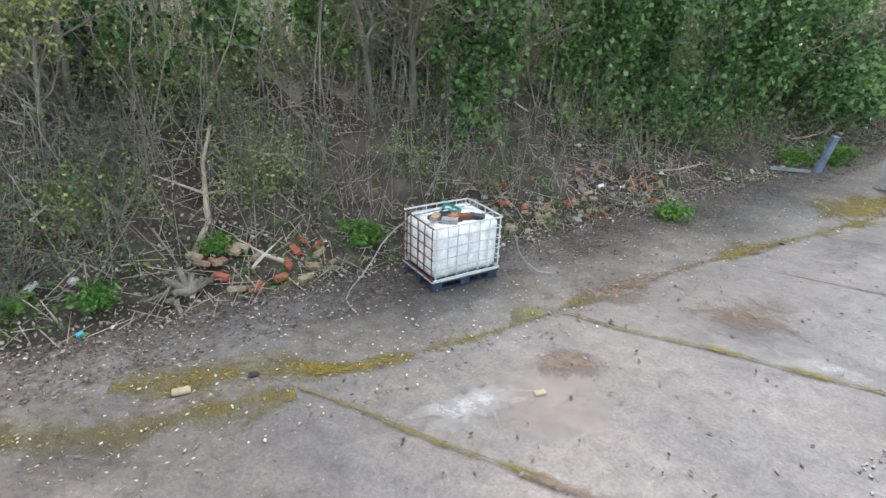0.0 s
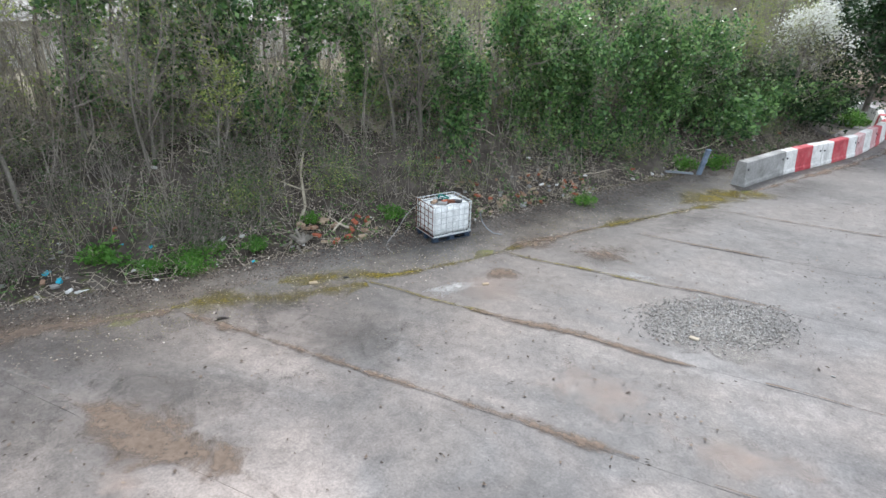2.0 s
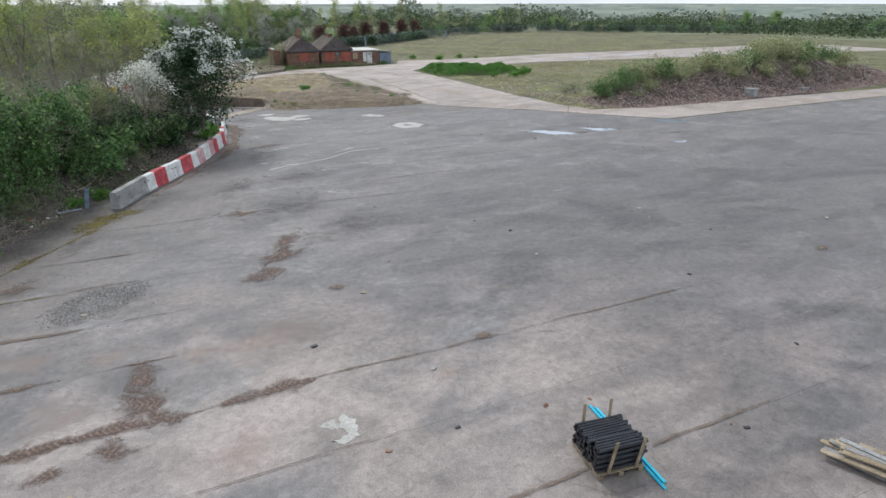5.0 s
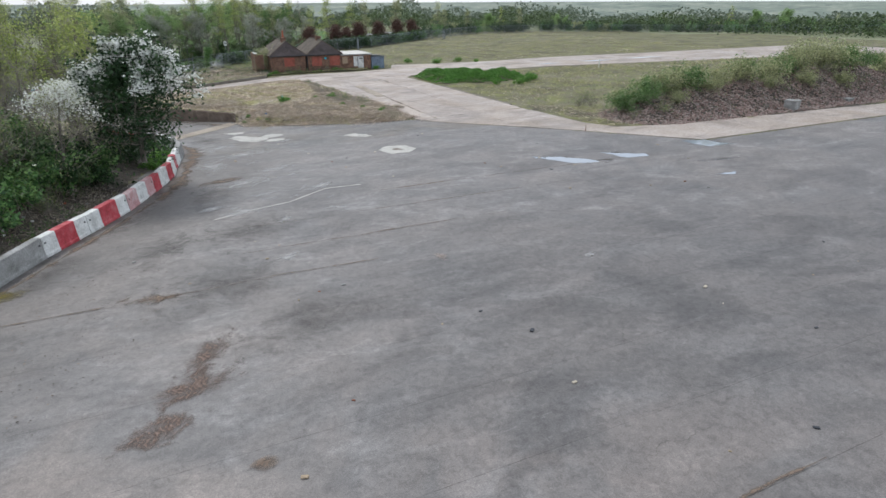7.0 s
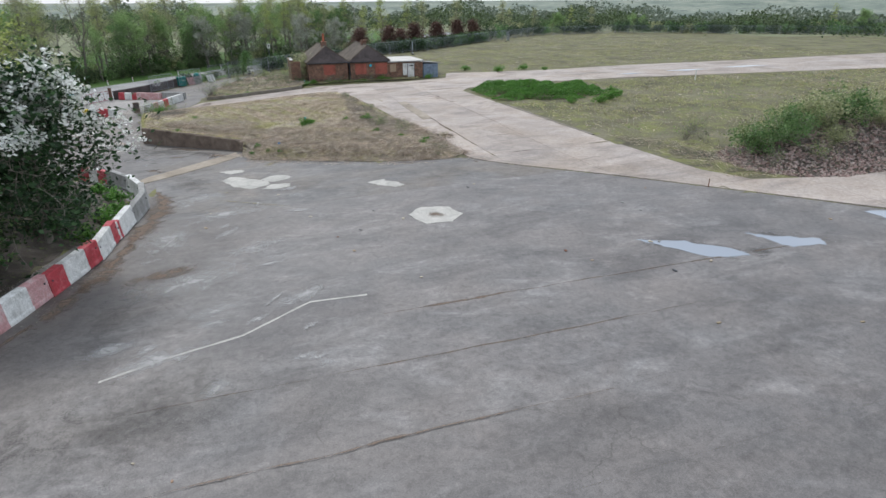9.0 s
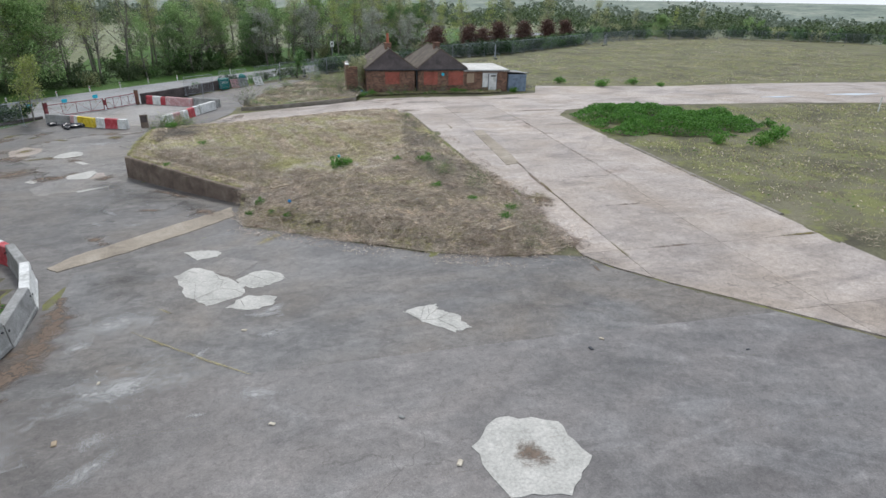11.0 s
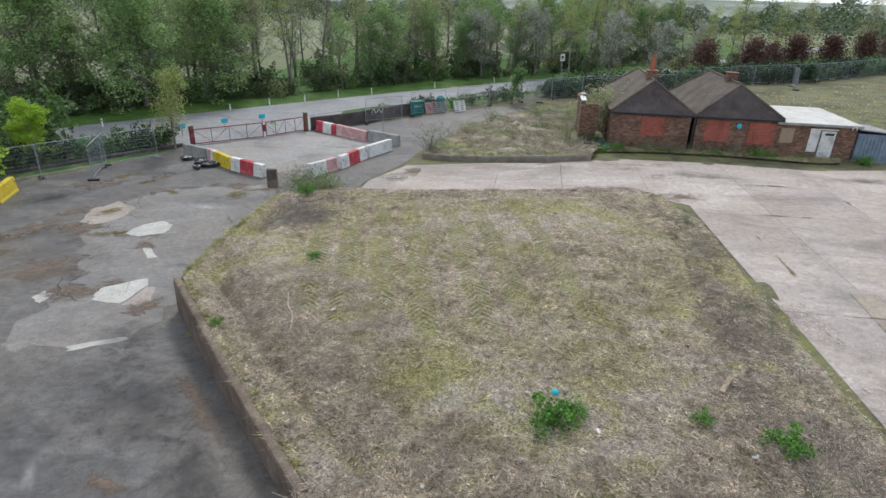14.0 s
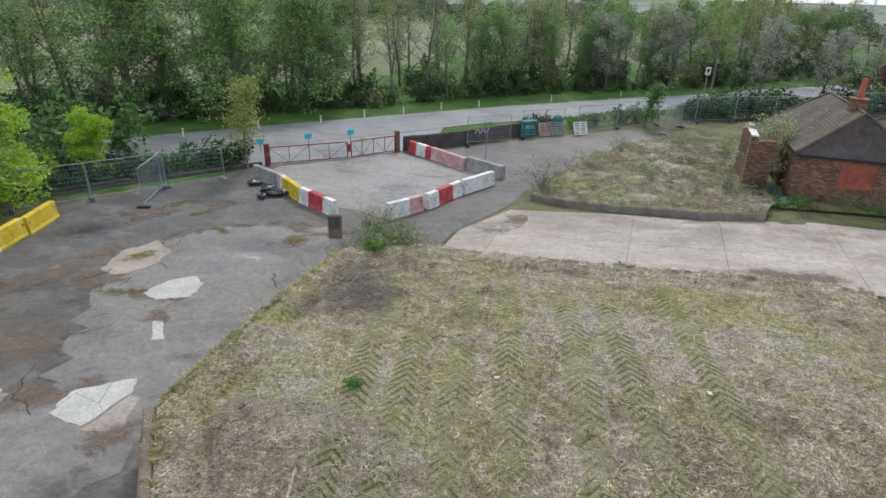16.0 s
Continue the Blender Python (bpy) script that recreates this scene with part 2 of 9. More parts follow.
def brickwork(name, a, b_, c, mortar, rough=0.9):
    m, nt, b = basis(name, rough, 0, 0.25)
    o = nt.nodes.new("ShaderNodeObjectInfo")
    g = nt.nodes.new("ShaderNodeNewGeometry")
    p = place_of(nt)
    fine = noisy(nt, p, 14, 8, 0.7)
    pick = calc(nt, "FRACT", calc(nt, "ADD", o.outputs["Random"], g.outputs["Random Per Island"]))
    col = ramp(nt, pick, ((0.0, a), (0.5, b_), (1.0, c)))
    col = mixed(nt, 0.8, col, ramp(nt, fine, ((0.3, (0.6, 0.6, 0.6)), (0.7, (1.2, 1.2, 1.2)))), "MULTIPLY")
    soot = noisy(nt, p, 0.8, 8, 0.65, 0.5)
    col = mixed(nt, ramp(nt, soot, ((0.52, (0, 0, 0)), (0.72, (0.6, 0.6, 0.6)))), col, mortar)
    nt.links.new(col, b.inputs["Base Color"])
    bumped(nt, b, fine, 0.4, 0.01)
    return m


TREADS = (26.9, 28.0, 29.2, 30.4, 32.1, 33.3, 35.2)      # runs of tractor tyres over the plot


def plot_material():
    """Trampled grass: bare soil, straw and moss in patches, with the tread of tractor tyres in four runs."""
    m, nt, b = basis("mossy_rough_grass", 0.95, 0, 0.2)
    p = place_of(nt)
    large, mid, fine, grit = noisy(nt, p, 0.28, 6, 0.6, 0.6), noisy(nt, p, 1.3, 10, 0.72, 0.6), noisy(nt, p, 24, 8, 0.8), noisy(nt, p, 60, 5, 0.8)
    straw = ramp(nt, fine, ((0.34, (0.16, 0.138, 0.118)), (0.5, (0.42, 0.37, 0.32)), (0.66, (0.70, 0.64, 0.56))))
    moss = ramp(nt, fine, ((0.34, (0.13, 0.128, 0.05)), (0.5, (0.305, 0.29, 0.135)), (0.68, (0.58, 0.54, 0.29))))
    green = ramp(nt, calc(nt, "ADD", calc(nt, "MULTIPLY", large, 0.65), calc(nt, "MULTIPLY", mid, 0.45)), ((0.50, (0, 0, 0)), (0.60, (1, 1, 1))))
    col = mixed(nt, green, straw, moss)
    bare = ramp(nt, mid, ((0.28, (0.75, 0.75, 0.75)), (0.42, (0, 0, 0))))
    col = mixed(nt, bare, col, (0.15, 0.12, 0.098))
    tuft, shag = noisy(nt, p, 5.0, 9, 0.8, 0.5), noisy(nt, p, 14.0, 8, 0.85, 0.4)
    col = mixed(nt, 0.8, col, ramp(nt, tuft, ((0.40, (0.55, 0.53, 0.51)), (0.5, (1.05, 1.05, 1.04)), (0.60, (1.40, 1.38, 1.35)))), "MULTIPLY")
    col = mixed(nt, 0.9, col, ramp(nt, shag, ((0.42, (0.45, 0.44, 0.43)), (0.5, (1.0, 1.0, 1.0)), (0.58, (1.55, 1.52, 1.48)))), "MULTIPLY")
    sep = nt.nodes.new("ShaderNodeSeparateXYZ")
    nt.links.new(p, sep.inputs[0])
    ca, sa = math.cos(radians(14)), math.sin(radians(14))
    u = calc(nt, "ADD", calc(nt, "MULTIPLY", sep.outputs["X"], ca), calc(nt, "MULTIPLY", sep.outputs["Y"], sa))
    v = calc(nt, "SUBTRACT", calc(nt, "MULTIPLY", sep.outputs["Y"], ca), calc(nt, "MULTIPLY", sep.outputs["X"], sa))
    tread, runs = None, None
    for u0 in TREADS:
        off = calc(nt, "ABSOLUTE", calc(nt, "SUBTRACT", u, u0))
        wave = calc(nt, "SINE", calc(nt, "MULTIPLY", calc(nt, "ADD", v, calc(nt, "MULTIPLY", off, 1.1)), 2 * math.pi / 0.26))
        edge = calc(nt, "SUBTRACT", 1.0, calc(nt, "DIVIDE", calc(nt, "SUBTRACT", off, 0.30), 0.12, clamp=True))
        one = calc(nt, "MULTIPLY", calc(nt, "MAXIMUM", wave, 0.0), edge)
        tread = one if tread is None else calc(nt, "ADD", tread, one)
        runs = edge if runs is None else calc(nt, "MAXIMUM", runs, edge)
    span = calc(nt, "SUBTRACT", 1.0, calc(nt, "DIVIDE", calc(nt, "SUBTRACT", calc(nt, "ABSOLUTE", calc(nt, "SUBTRACT", v, 54.5)), 5.5), 2.0, clamp=True), clamp=True)
    worn = ramp(nt, noisy(nt, p, 0.6, 8, 0.7), ((0.40, (0, 0, 0)), (0.56, (1, 1, 1))))
    tread = calc(nt, "MULTIPLY", calc(nt, "MULTIPLY", tread, span), worn)
    col = mixed(nt, calc(nt, "MULTIPLY", calc(nt, "MULTIPLY", runs, span), 0.55, clamp=True), col, moss)
    col = mixed(nt, calc(nt, "MULTIPLY", tread, 0.72), col, (0.085, 0.085, 0.035))
    nt.links.new(col, b.inputs["Base Color"])
    rise = calc(nt, "SUBTRACT", calc(nt, "ADD", calc(nt, "MULTIPLY", fine, 0.7), calc(nt, "MULTIPLY", grit, 0.35)), calc(nt, "MULTIPLY", tread, 0.8))
    bumped(nt, b, rise, 1.0, 0.09)
    return m


M = {}
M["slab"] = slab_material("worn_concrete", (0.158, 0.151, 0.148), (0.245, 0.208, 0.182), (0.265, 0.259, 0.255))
M["asphalt"] = slab_material("old_asphalt", (0.100, 0.094, 0.091), (0.13, 0.112, 0.094), (0.185, 0.178, 0.171), warm_west=False, busy=0.8)
M["corner"] = slab_material("grey_asphalt_corner", (0.116, 0.113, 0.112), (0.14, 0.122, 0.105), (0.205, 0.20, 0.194), warm_west=False, busy=0.75)
M["wet"] = stain("near_black_asphalt", (0.028, 0.028, 0.030), (0.045, 0.045, 0.047), hard=1.2, rough=0.35, bump=0.05, most=0.6)
M["strip"] = slab_material("dark_edge_asphalt", (0.110, 0.103, 0.098), (0.125, 0.103, 0.084), (0.19, 0.18, 0.17), warm_west=False, busy=0.9)
M["pale_slab"] = slab_material("pale_concrete", (0.385, 0.335, 0.30), (0.33, 0.275, 0.23), (0.46, 0.41, 0.375), warm_west=False, sheen=0.8, vary=0.2, busy=0.2)
M["road"] = slab_material("public_road_asphalt", (0.215, 0.225, 0.238), (0.24, 0.235, 0.23), (0.285, 0.292, 0.30), warm_west=False, sheen=0.7)
M["soil"] = surface("bank_soil", (0.045, 0.037, 0.031), (0.085, 0.071, 0.060), (0.16, 0.138, 0.12), 1.6, 22, bump=0.8, depth=0.05, speck=(0.12, 0.15, 0.05), speck_at=0.56)
M["field"] = surface("rough_field", (0.062, 0.055, 0.036), (0.125, 0.118, 0.068), (0.20, 0.182, 0.122), 0.20, 5, bump=0.8, depth=0.06, speck=(0.165, 0.17, 0.062), speck_at=0.49)
M["meadow"] = surface("green_meadow", (0.11, 0.13, 0.066), (0.175, 0.19, 0.105), (0.26, 0.265, 0.16), 0.03, 3, bump=0.5, depth=0.05)
M["drygrass"] = surface("pale_dry_grass", (0.20, 0.17, 0.12), (0.33, 0.29, 0.21), (0.45, 0.405, 0.30), 0.8, 14, bump=0.9, depth=0.06, speck=(0.16, 0.18, 0.06), speck_at=0.58)
M["verge"] = surface("road_verge_grass", (0.035, 0.085, 0.014), (0.06, 0.13, 0.02), (0.10, 0.17, 0.035), 0.5, 14, bump=0.9, depth=0.06)
M["plot"] = plot_material()
M["conc"] = surface("grey_concrete", (0.19, 0.19, 0.18), (0.29, 0.288, 0.278), (0.40, 0.398, 0.388), 1.4, 20, bump=0.35, depth=0.008, speck=(0.10, 0.10, 0.085), speck_at=0.62)
M["white"] = surface("worn_white_paint", (0.42, 0.42, 0.40), (0.66, 0.66, 0.64), (0.78, 0.78, 0.76), 2.2, 18, 0.75, bump=0.25, depth=0.006, speck=(0.28, 0.27, 0.25), speck_at=0.60)
M["red"] = surface("worn_red_paint", (0.30, 0.045, 0.05), (0.45, 0.055, 0.07), (0.52, 0.15, 0.16), 2.4, 18, 0.7, bump=0.25, depth=0.006, speck=(0.42, 0.34, 0.32), speck_at=0.62)
M["pink"] = surface("faded_pink_paint", (0.42, 0.22, 0.22), (0.52, 0.30, 0.30), (0.60, 0.50, 0.49), 2.4, 18, 0.75, bump=0.25, depth=0.006, speck=(0.36, 0.30, 0.28), speck_at=0.58)
M["yellow"] = surface("worn_yellow_paint", (0.45, 0.32, 0.02), (0.62, 0.46, 0.03), (0.68, 0.55, 0.14), 2.2, 18, 0.7, bump=0.25, depth=0.006, speck=(0.32, 0.27, 0.16), speck_at=0.62)
M["bark"] = surface("grey_bark", (0.10, 0.09, 0.075), (0.18, 0.165, 0.14), (0.28, 0.26, 0.225), 2.5, 24, bump=0.7, depth=0.03, scale=(1, 1, 0.3))
M["twig"] = surface("dry_twig", (0.17, 0.148, 0.124), (0.29, 0.258, 0.22), (0.46, 0.42, 0.365), 0.9, 12, bump=0.2, depth=0.01)
M["bramble"] = surface("brown_bramble_stem", (0.12, 0.104, 0.09), (0.21, 0.186, 0.163), (0.36, 0.33, 0.295), 0.9, 12, bump=0.2, depth=0.01)
M["cane"] = surface("dead_pale_cane", (0.30, 0.255, 0.195), (0.44, 0.385, 0.305), (0.58, 0.525, 0.43), 0.8, 12, bump=0.2, depth=0.01)
M["straw"] = leafy("dead_straw", ((0.17, 0.136, 0.11), (0.40, 0.34, 0.28), (0.60, 0.52, 0.42), (0.82, 0.74, 0.60), (0.34, 0.275, 0.225)), 0.9, 0.28, 0.05, (0.55, 0.50, 0.46))
M["reed"] = leafy("dead_brown_reed", ((0.16, 0.122, 0.102), (0.42, 0.34, 0.29), (0.62, 0.535, 0.46), (0.82, 0.75, 0.67), (0.32, 0.25, 0.215)), 0.9, 0.28, 0.05, (0.62, 0.56, 0.52))
M["wood"] = surface("weathered_timber", (0.19, 0.15, 0.10), (0.31, 0.25, 0.17), (0.42, 0.35, 0.25), 2.0, 20, bump=0.4, depth=0.006, scale=(0.4, 1, 1))
M["rust"] = surface("rusty_steel", (0.11, 0.045, 0.025), (0.20, 0.08, 0.05), (0.28, 0.13, 0.085), 5, 30, 0.8, 0.3, bump=0.3, depth=0.004)
M["galv"] = surface("galvanised_steel", (0.20, 0.225, 0.25), (0.27, 0.30, 0.33), (0.36, 0.39, 0.42), 3, 30, 0.5, 0.15, bump=0.1, depth=0.003)
M["zinc"] = surface("bright_zinc_bar", (0.47, 0.495, 0.495), (0.58, 0.61, 0.61), (0.68, 0.71, 0.71), 3, 30, 0.5, 0.0, bump=0.1, depth=0.003, speck=(0.36, 0.22, 0.15), speck_at=0.66)
M["bluesteel"] = surface("blue_grey_paint", (0.13, 0.17, 0.23), (0.19, 0.245, 0.32), (0.27, 0.33, 0.40), 2.5, 20, 0.6, bump=0.2, depth=0.004, speck=(0.22, 0.2, 0.18), speck_at=0.66)
M["maroon"] = surface("faded_maroon_paint", (0.14, 0.035, 0.04), (0.22, 0.05, 0.06), (0.30, 0.11, 0.11), 3, 24, 0.6, 0.1, bump=0.2, depth=0.004)
M["plastic"] = surface("milky_plastic", (0.72, 0.745, 0.735), (0.80, 0.825, 0.82), (0.86, 0.88, 0.875), 1.3, 9, 0.45, bump=0.06, depth=0.004)
M["blackpl"] = surface("black_plastic", (0.012, 0.013, 0.017), (0.018, 0.02, 0.026), (0.03, 0.033, 0.042), 4, 30, 0.35, bump=0.08, depth=0.003, spec=0.5)
M["bluepal"] = surface("dark_blue_pallet", (0.018, 0.03, 0.05), (0.03, 0.05, 0.08), (0.06, 0.085, 0.12), 4, 30, 0.6, bump=0.2, depth=0.004)
M["cyan"] = surface("bright_blue_strip", (0.02, 0.35, 0.50), (0.03, 0.46, 0.62), (0.06, 0.52, 0.68), 3, 20, 0.4, bump=0.1, depth=0.003)
M["blue"] = surface("bright_blue_plastic", (0.01, 0.16, 0.42), (0.02, 0.26, 0.60), (0.04, 0.34, 0.68), 3, 20, 0.4, bump=0.1, depth=0.003)
M["tealpl"] = surface("teal_green_paint", (0.0, 0.11, 0.10), (0.0, 0.17, 0.15), (0.02, 0.22, 0.19), 3, 20, 0.5, bump=0.1, depth=0.003)
M["tile"] = surface("dark_roof_tile", (0.055, 0.045, 0.045), (0.085, 0.070, 0.068), (0.12, 0.10, 0.095), 1.2, 12, 0.85, bump=0.5, depth=0.02)
M["tile_brown"] = surface("mossy_brown_roof_tile", (0.075, 0.06, 0.048), (0.115, 0.093, 0.075), (0.16, 0.135, 0.105), 1.2, 12, 0.9, bump=0.6, depth=0.02, speck=(0.16, 0.16, 0.06), speck_at=0.6)
M["brick"] = brickwork("brown_red_brick", (0.145, 0.072, 0.05), (0.21, 0.10, 0.066), (0.17, 0.098, 0.07), (0.10, 0.075, 0.06))
M["brick_new"] = brickwork("orange_infill_brick", (0.34, 0.105, 0.06), (0.41, 0.135, 0.08), (0.30, 0.10, 0.065), (0.26, 0.12, 0.09))
M["brick_loose"] = brickwork("loose_brick", (0.30, 0.165, 0.115), (0.40, 0.32, 0.225), (0.34, 0.23, 0.165), (0.24, 0.20, 0.16))
M["render_"] = surface("stained_retaining_wall", (0.10, 0.075, 0.06), (0.165, 0.125, 0.10), (0.25, 0.20, 0.165), 1.1, 16, bump=0.5, depth=0.015, speck=(0.09, 0.095, 0.04), speck_at=0.60)
M["coping"] = surface("mossy_brown_grey_coping", (0.13, 0.112, 0.09), (0.20, 0.178, 0.15), (0.29, 0.265, 0.23), 1.4, 18, bump=0.4, depth=0.01, speck=(0.10, 0.10, 0.05), speck_at=0.6)
M["lane"] = slab_material("worn_grey_lane", (0.185, 0.178, 0.172), (0.21, 0.19, 0.17), (0.27, 0.262, 0.25), warm_west=False, sheen=0.8)
M["yardfloor"] = slab_material("pale_worn_floor", (0.25, 0.24, 0.228), (0.25, 0.225, 0.20), (0.33, 0.318, 0.305), warm_west=False, sheen=0.8)
M["felt"] = surface("pale_flat_roof_felt", (0.46, 0.44, 0.40), (0.58, 0.56, 0.52), (0.66, 0.64, 0.60), 0.9, 12, bump=0.2, depth=0.01, speck=(0.25, 0.22, 0.18), speck_at=0.64)
M["rubble"] = brickwork("crushed_brick_rubble", (0.26, 0.165, 0.145), (0.37, 0.27, 0.24), (0.40, 0.345, 0.31), (0.24, 0.20, 0.175))
M["dirt"] = stain("brown_dirt", (0.105, 0.078, 0.06), (0.25, 0.19, 0.148), hard=0.7, most=0.85)
M["mud"] = stain("brown_tyre_printed_mud", (0.11, 0.080, 0.066), (0.26, 0.195, 0.163), hard=0.75, most=0.95, tread=True)
M["sand"] = stain("pinkish_sand_film", (0.36, 0.28, 0.24), (0.46, 0.365, 0.31), hard=1.3, bump=0.1, most=0.6)
M["moss"] = stain("yellow_green_moss", (0.048, 0.038, 0.022), (0.23, 0.185, 0.03), hard=0.9, most=0.9, grain=16)
M["darkfilm"] = stain("dark_paving_film", (0.075, 0.069, 0.065), (0.115, 0.106, 0.10), hard=1.4, bump=0.1, most=0.6)
M["gravel"] = stain("grey_gravel", (0.11, 0.10, 0.09), (0.38, 0.36, 0.335), grain=18, hard=0.45)
M["crackfill"] = stain("soil_filled_crack", (0.03, 0.028, 0.024), (0.06, 0.052, 0.042), hard=0.5, most=0.9)
M["ochre"] = stain("faded_yellow_paint", (0.30, 0.25, 0.12), (0.42, 0.36, 0.18), hard=1.0, bump=0.05, most=0.7)
M["chalk"] = stain("pale_scuff", (0.38, 0.375, 0.365), (0.50, 0.495, 0.485), hard=0.9, bump=0.05, most=0.7)
M["damp"] = stain("dark_smooth_film", (0.05, 0.05, 0.052), (0.07, 0.07, 0.072), hard=0.9, rough=0.35, bump=0.02, most=0.4)
M["patch"] = surface("pale_broken_patch", (0.36, 0.35, 0.32), (0.46, 0.445, 0.41), (0.54, 0.52, 0.48), 1.1, 14, bump=0.5, depth=0.015, speck=(0.27, 0.25, 0.22), speck_at=0.62)
M["buff"] = surface("buff_trench_infill", (0.225, 0.19, 0.15), (0.315, 0.27, 0.215), (0.40, 0.35, 0.29), 0.7, 14, bump=0.5, depth=0.015, speck=(0.17, 0.15, 0.11), speck_at=0.60)

water, wnt, wb = basis("sky_tinted_puddle", 0.03, 0, 1.0)
# pale blue base paints in part of the sky's reflection
wb.inputs["Base Color"].default_value = (0.27, 0.30, 0.34, 1)
wb.inputs["IOR"].default_value = 1.33
bumped(wnt, wb, noisy(wnt, place_of(wnt), 3.0, 3), 0.02, 0.01)
M["water"] = water

M["ivy"] = leafy("ivy_leaves", ((0.026, 0.066, 0.024), (0.070, 0.155, 0.052), (0.135, 0.27, 0.085), (0.28, 0.44, 0.165)), 0.32, 0.45)
M["spring"] = leafy("fresh_spring_leaves", ((0.18, 0.23, 0.06), (0.32, 0.385, 0.11), (0.48, 0.53, 0.20)), 0.6, 0.42)
M["green"] = leafy("mid_green_leaves", ((0.055, 0.115, 0.036), (0.115, 0.21, 0.068), (0.21, 0.32, 0.12)), 0.6, 0.35)
M["olive"] = leafy("olive_budding_leaves", ((0.17, 0.19, 0.095), (0.33, 0.355, 0.18), (0.52, 0.54, 0.32)), 0.7, 0.46)
M["bright"] = leafy("bright_lime_leaves", ((0.22, 0.38, 0.03), (0.34, 0.52, 0.05), (0.46, 0.60, 0.09)), 0.6, 0.45)
M["weed"] = leafy("green_weed_leaves", ((0.05, 0.15, 0.025), (0.10, 0.25, 0.04), (0.18, 0.35, 0.07)), 0.6, 0.35)
M["darkivy"] = leafy("deep_green_leaves", ((0.010, 0.030, 0.010), (0.022, 0.058, 0.018), (0.045, 0.10, 0.03)), 0.5, 0.2)
M["willow"] = leafy("pale_willow_leaves", ((0.09, 0.165, 0.052), (0.22, 0.345, 0.12), (0.40, 0.54, 0.24)), 0.6, 0.46)
M["copper"] = leafy("dark_red_leaves", ((0.055, 0.026, 0.022), (0.11, 0.055, 0.043), (0.18, 0.10, 0.075)), 0.6, 0.25)
# distance haze is mixed into these leaf colours
M["hazetint"] = leafy("haze_tinted_leaves", ((0.10, 0.128, 0.098), (0.14, 0.172, 0.128), (0.18, 0.212, 0.158)), 0.8, 0.2)
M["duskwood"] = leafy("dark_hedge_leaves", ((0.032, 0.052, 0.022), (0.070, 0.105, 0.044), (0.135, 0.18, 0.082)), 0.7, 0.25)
M["blossom"] = leafy("white_blossom", ((0.68, 0.70, 0.62), (0.80, 0.81, 0.76), (0.86, 0.86, 0.84)), 0.7, 0.3)
M["greyleaf"] = leafy("pale_willow_buds", ((0.22, 0.24, 0.19), (0.33, 0.35, 0.29), (0.45, 0.46, 0.40)), 0.8, 0.3)
M["litter"] = leafy("dead_leaf_litter", ((0.06, 0.047, 0.04), (0.13, 0.102, 0.085), (0.22, 0.18, 0.15), (0.38, 0.325, 0.27), (0.60, 0.55, 0.48)), 0.9, 0.1, 0.05)
M["pebble"] = leafy("grey_pebbles", ((0.15, 0.14, 0.13), (0.26, 0.25, 0.235), (0.36, 0.35, 0.335), (0.48, 0.47, 0.45)), 0.85, 0.0, 0.05)
M["mould"] = leafy("dark_leaf_mould", ((0.035, 0.027, 0.022), (0.075, 0.058, 0.047), (0.13, 0.10, 0.08), (0.24, 0.19, 0.15)), 0.9, 0.05, 0.05)
M["chips"] = leafy("pale_chips", ((0.12, 0.10, 0.085), (0.22, 0.195, 0.175), (0.36, 0.34, 0.32)), 0.9, 0.0, 0.05)
M["mossy"] = leafy("moss_tufts", ((0.08, 0.075, 0.03), (0.17, 0.15, 0.035), (0.26, 0.24, 0.07)), 0.9, 0.1, 0.05)
M["grass"] = leafy("grass_blades", ((0.185, 0.205, 0.085), (0.39, 0.385, 0.18), (0.65, 0.61, 0.35)), 0.7, 0.4, drift=(0.62, 0.64, 0.55))
# far land tinted blue-grey in place of real haze
M["hill"] = surface("haze_tinted_land", (0.10, 0.135, 0.11), (0.19, 0.225, 0.18), (0.30, 0.315, 0.25), 0.012, 0.08, bump=0.0, speck=(0.11, 0.14, 0.12), speck_at=0.54)

# ---- building helpers ----
rng = np.random.default_rng(11)


def smooth01(v):
    v = np.clip(v, 0, 1)
    return v * v * (3 - 2 * v)


def inside(poly, x, y):
    x, y = np.asarray(x, float), np.asarray(y, float)
    hit = np.zeros(x.shape, bool)
    for (x0, y0), (x1, y1) in zip(poly, poly[1:] + poly[:1]):
        if y0 == y1:
            continue
        c = ((y0 > y) != (y1 > y)) & (x < (x1 - x0) * (y - y0) / (y1 - y0) + x0)
        hit ^= c
    return hit


def line_distance(line, x, y, closed=False):
    x, y = np.asarray(x, float), np.asarray(y, float)
    best = np.full(x.shape, 1e9)
    for (x0, y0), (x1, y1) in zip(line, line[1:] + (line[:1] if closed else [])):
        dx, dy = x1 - x0, y1 - y0
        t = np.clip(((x - x0) * dx + (y - y0) * dy) / (dx * dx + dy * dy + 1e-9), 0, 1)
        best = np.minimum(best, np.hypot(x - x0 - t * dx, y - y0 - t * dy))
    return best


def along(line, s):
    """The point at the length s on a line, and the direction there."""
    for (x0, y0), (x1, y1) in zip(line, line[1:]):
        d = math.hypot(x1 - x0, y1 - y0)
        if s <= d or (x1, y1) == line[-1]:
            return x0 + (x1 - x0) * s / d, y0 + (y1 - y0) * s / d, math.degrees(math.atan2(y1 - y0, x1 - x0))
        s -= d


def length_of(line):
    return sum(math.hypot(b[0] - a[0], b[1] - a[1]) for a, b in zip(line, line[1:]))


def thing(name, m, label, category, group="", kind=""):
    e = new(name)
    e.empty_display_size = 0.3
    e.matrix_basis = m
    return tagged(e, label, category, group, kind)


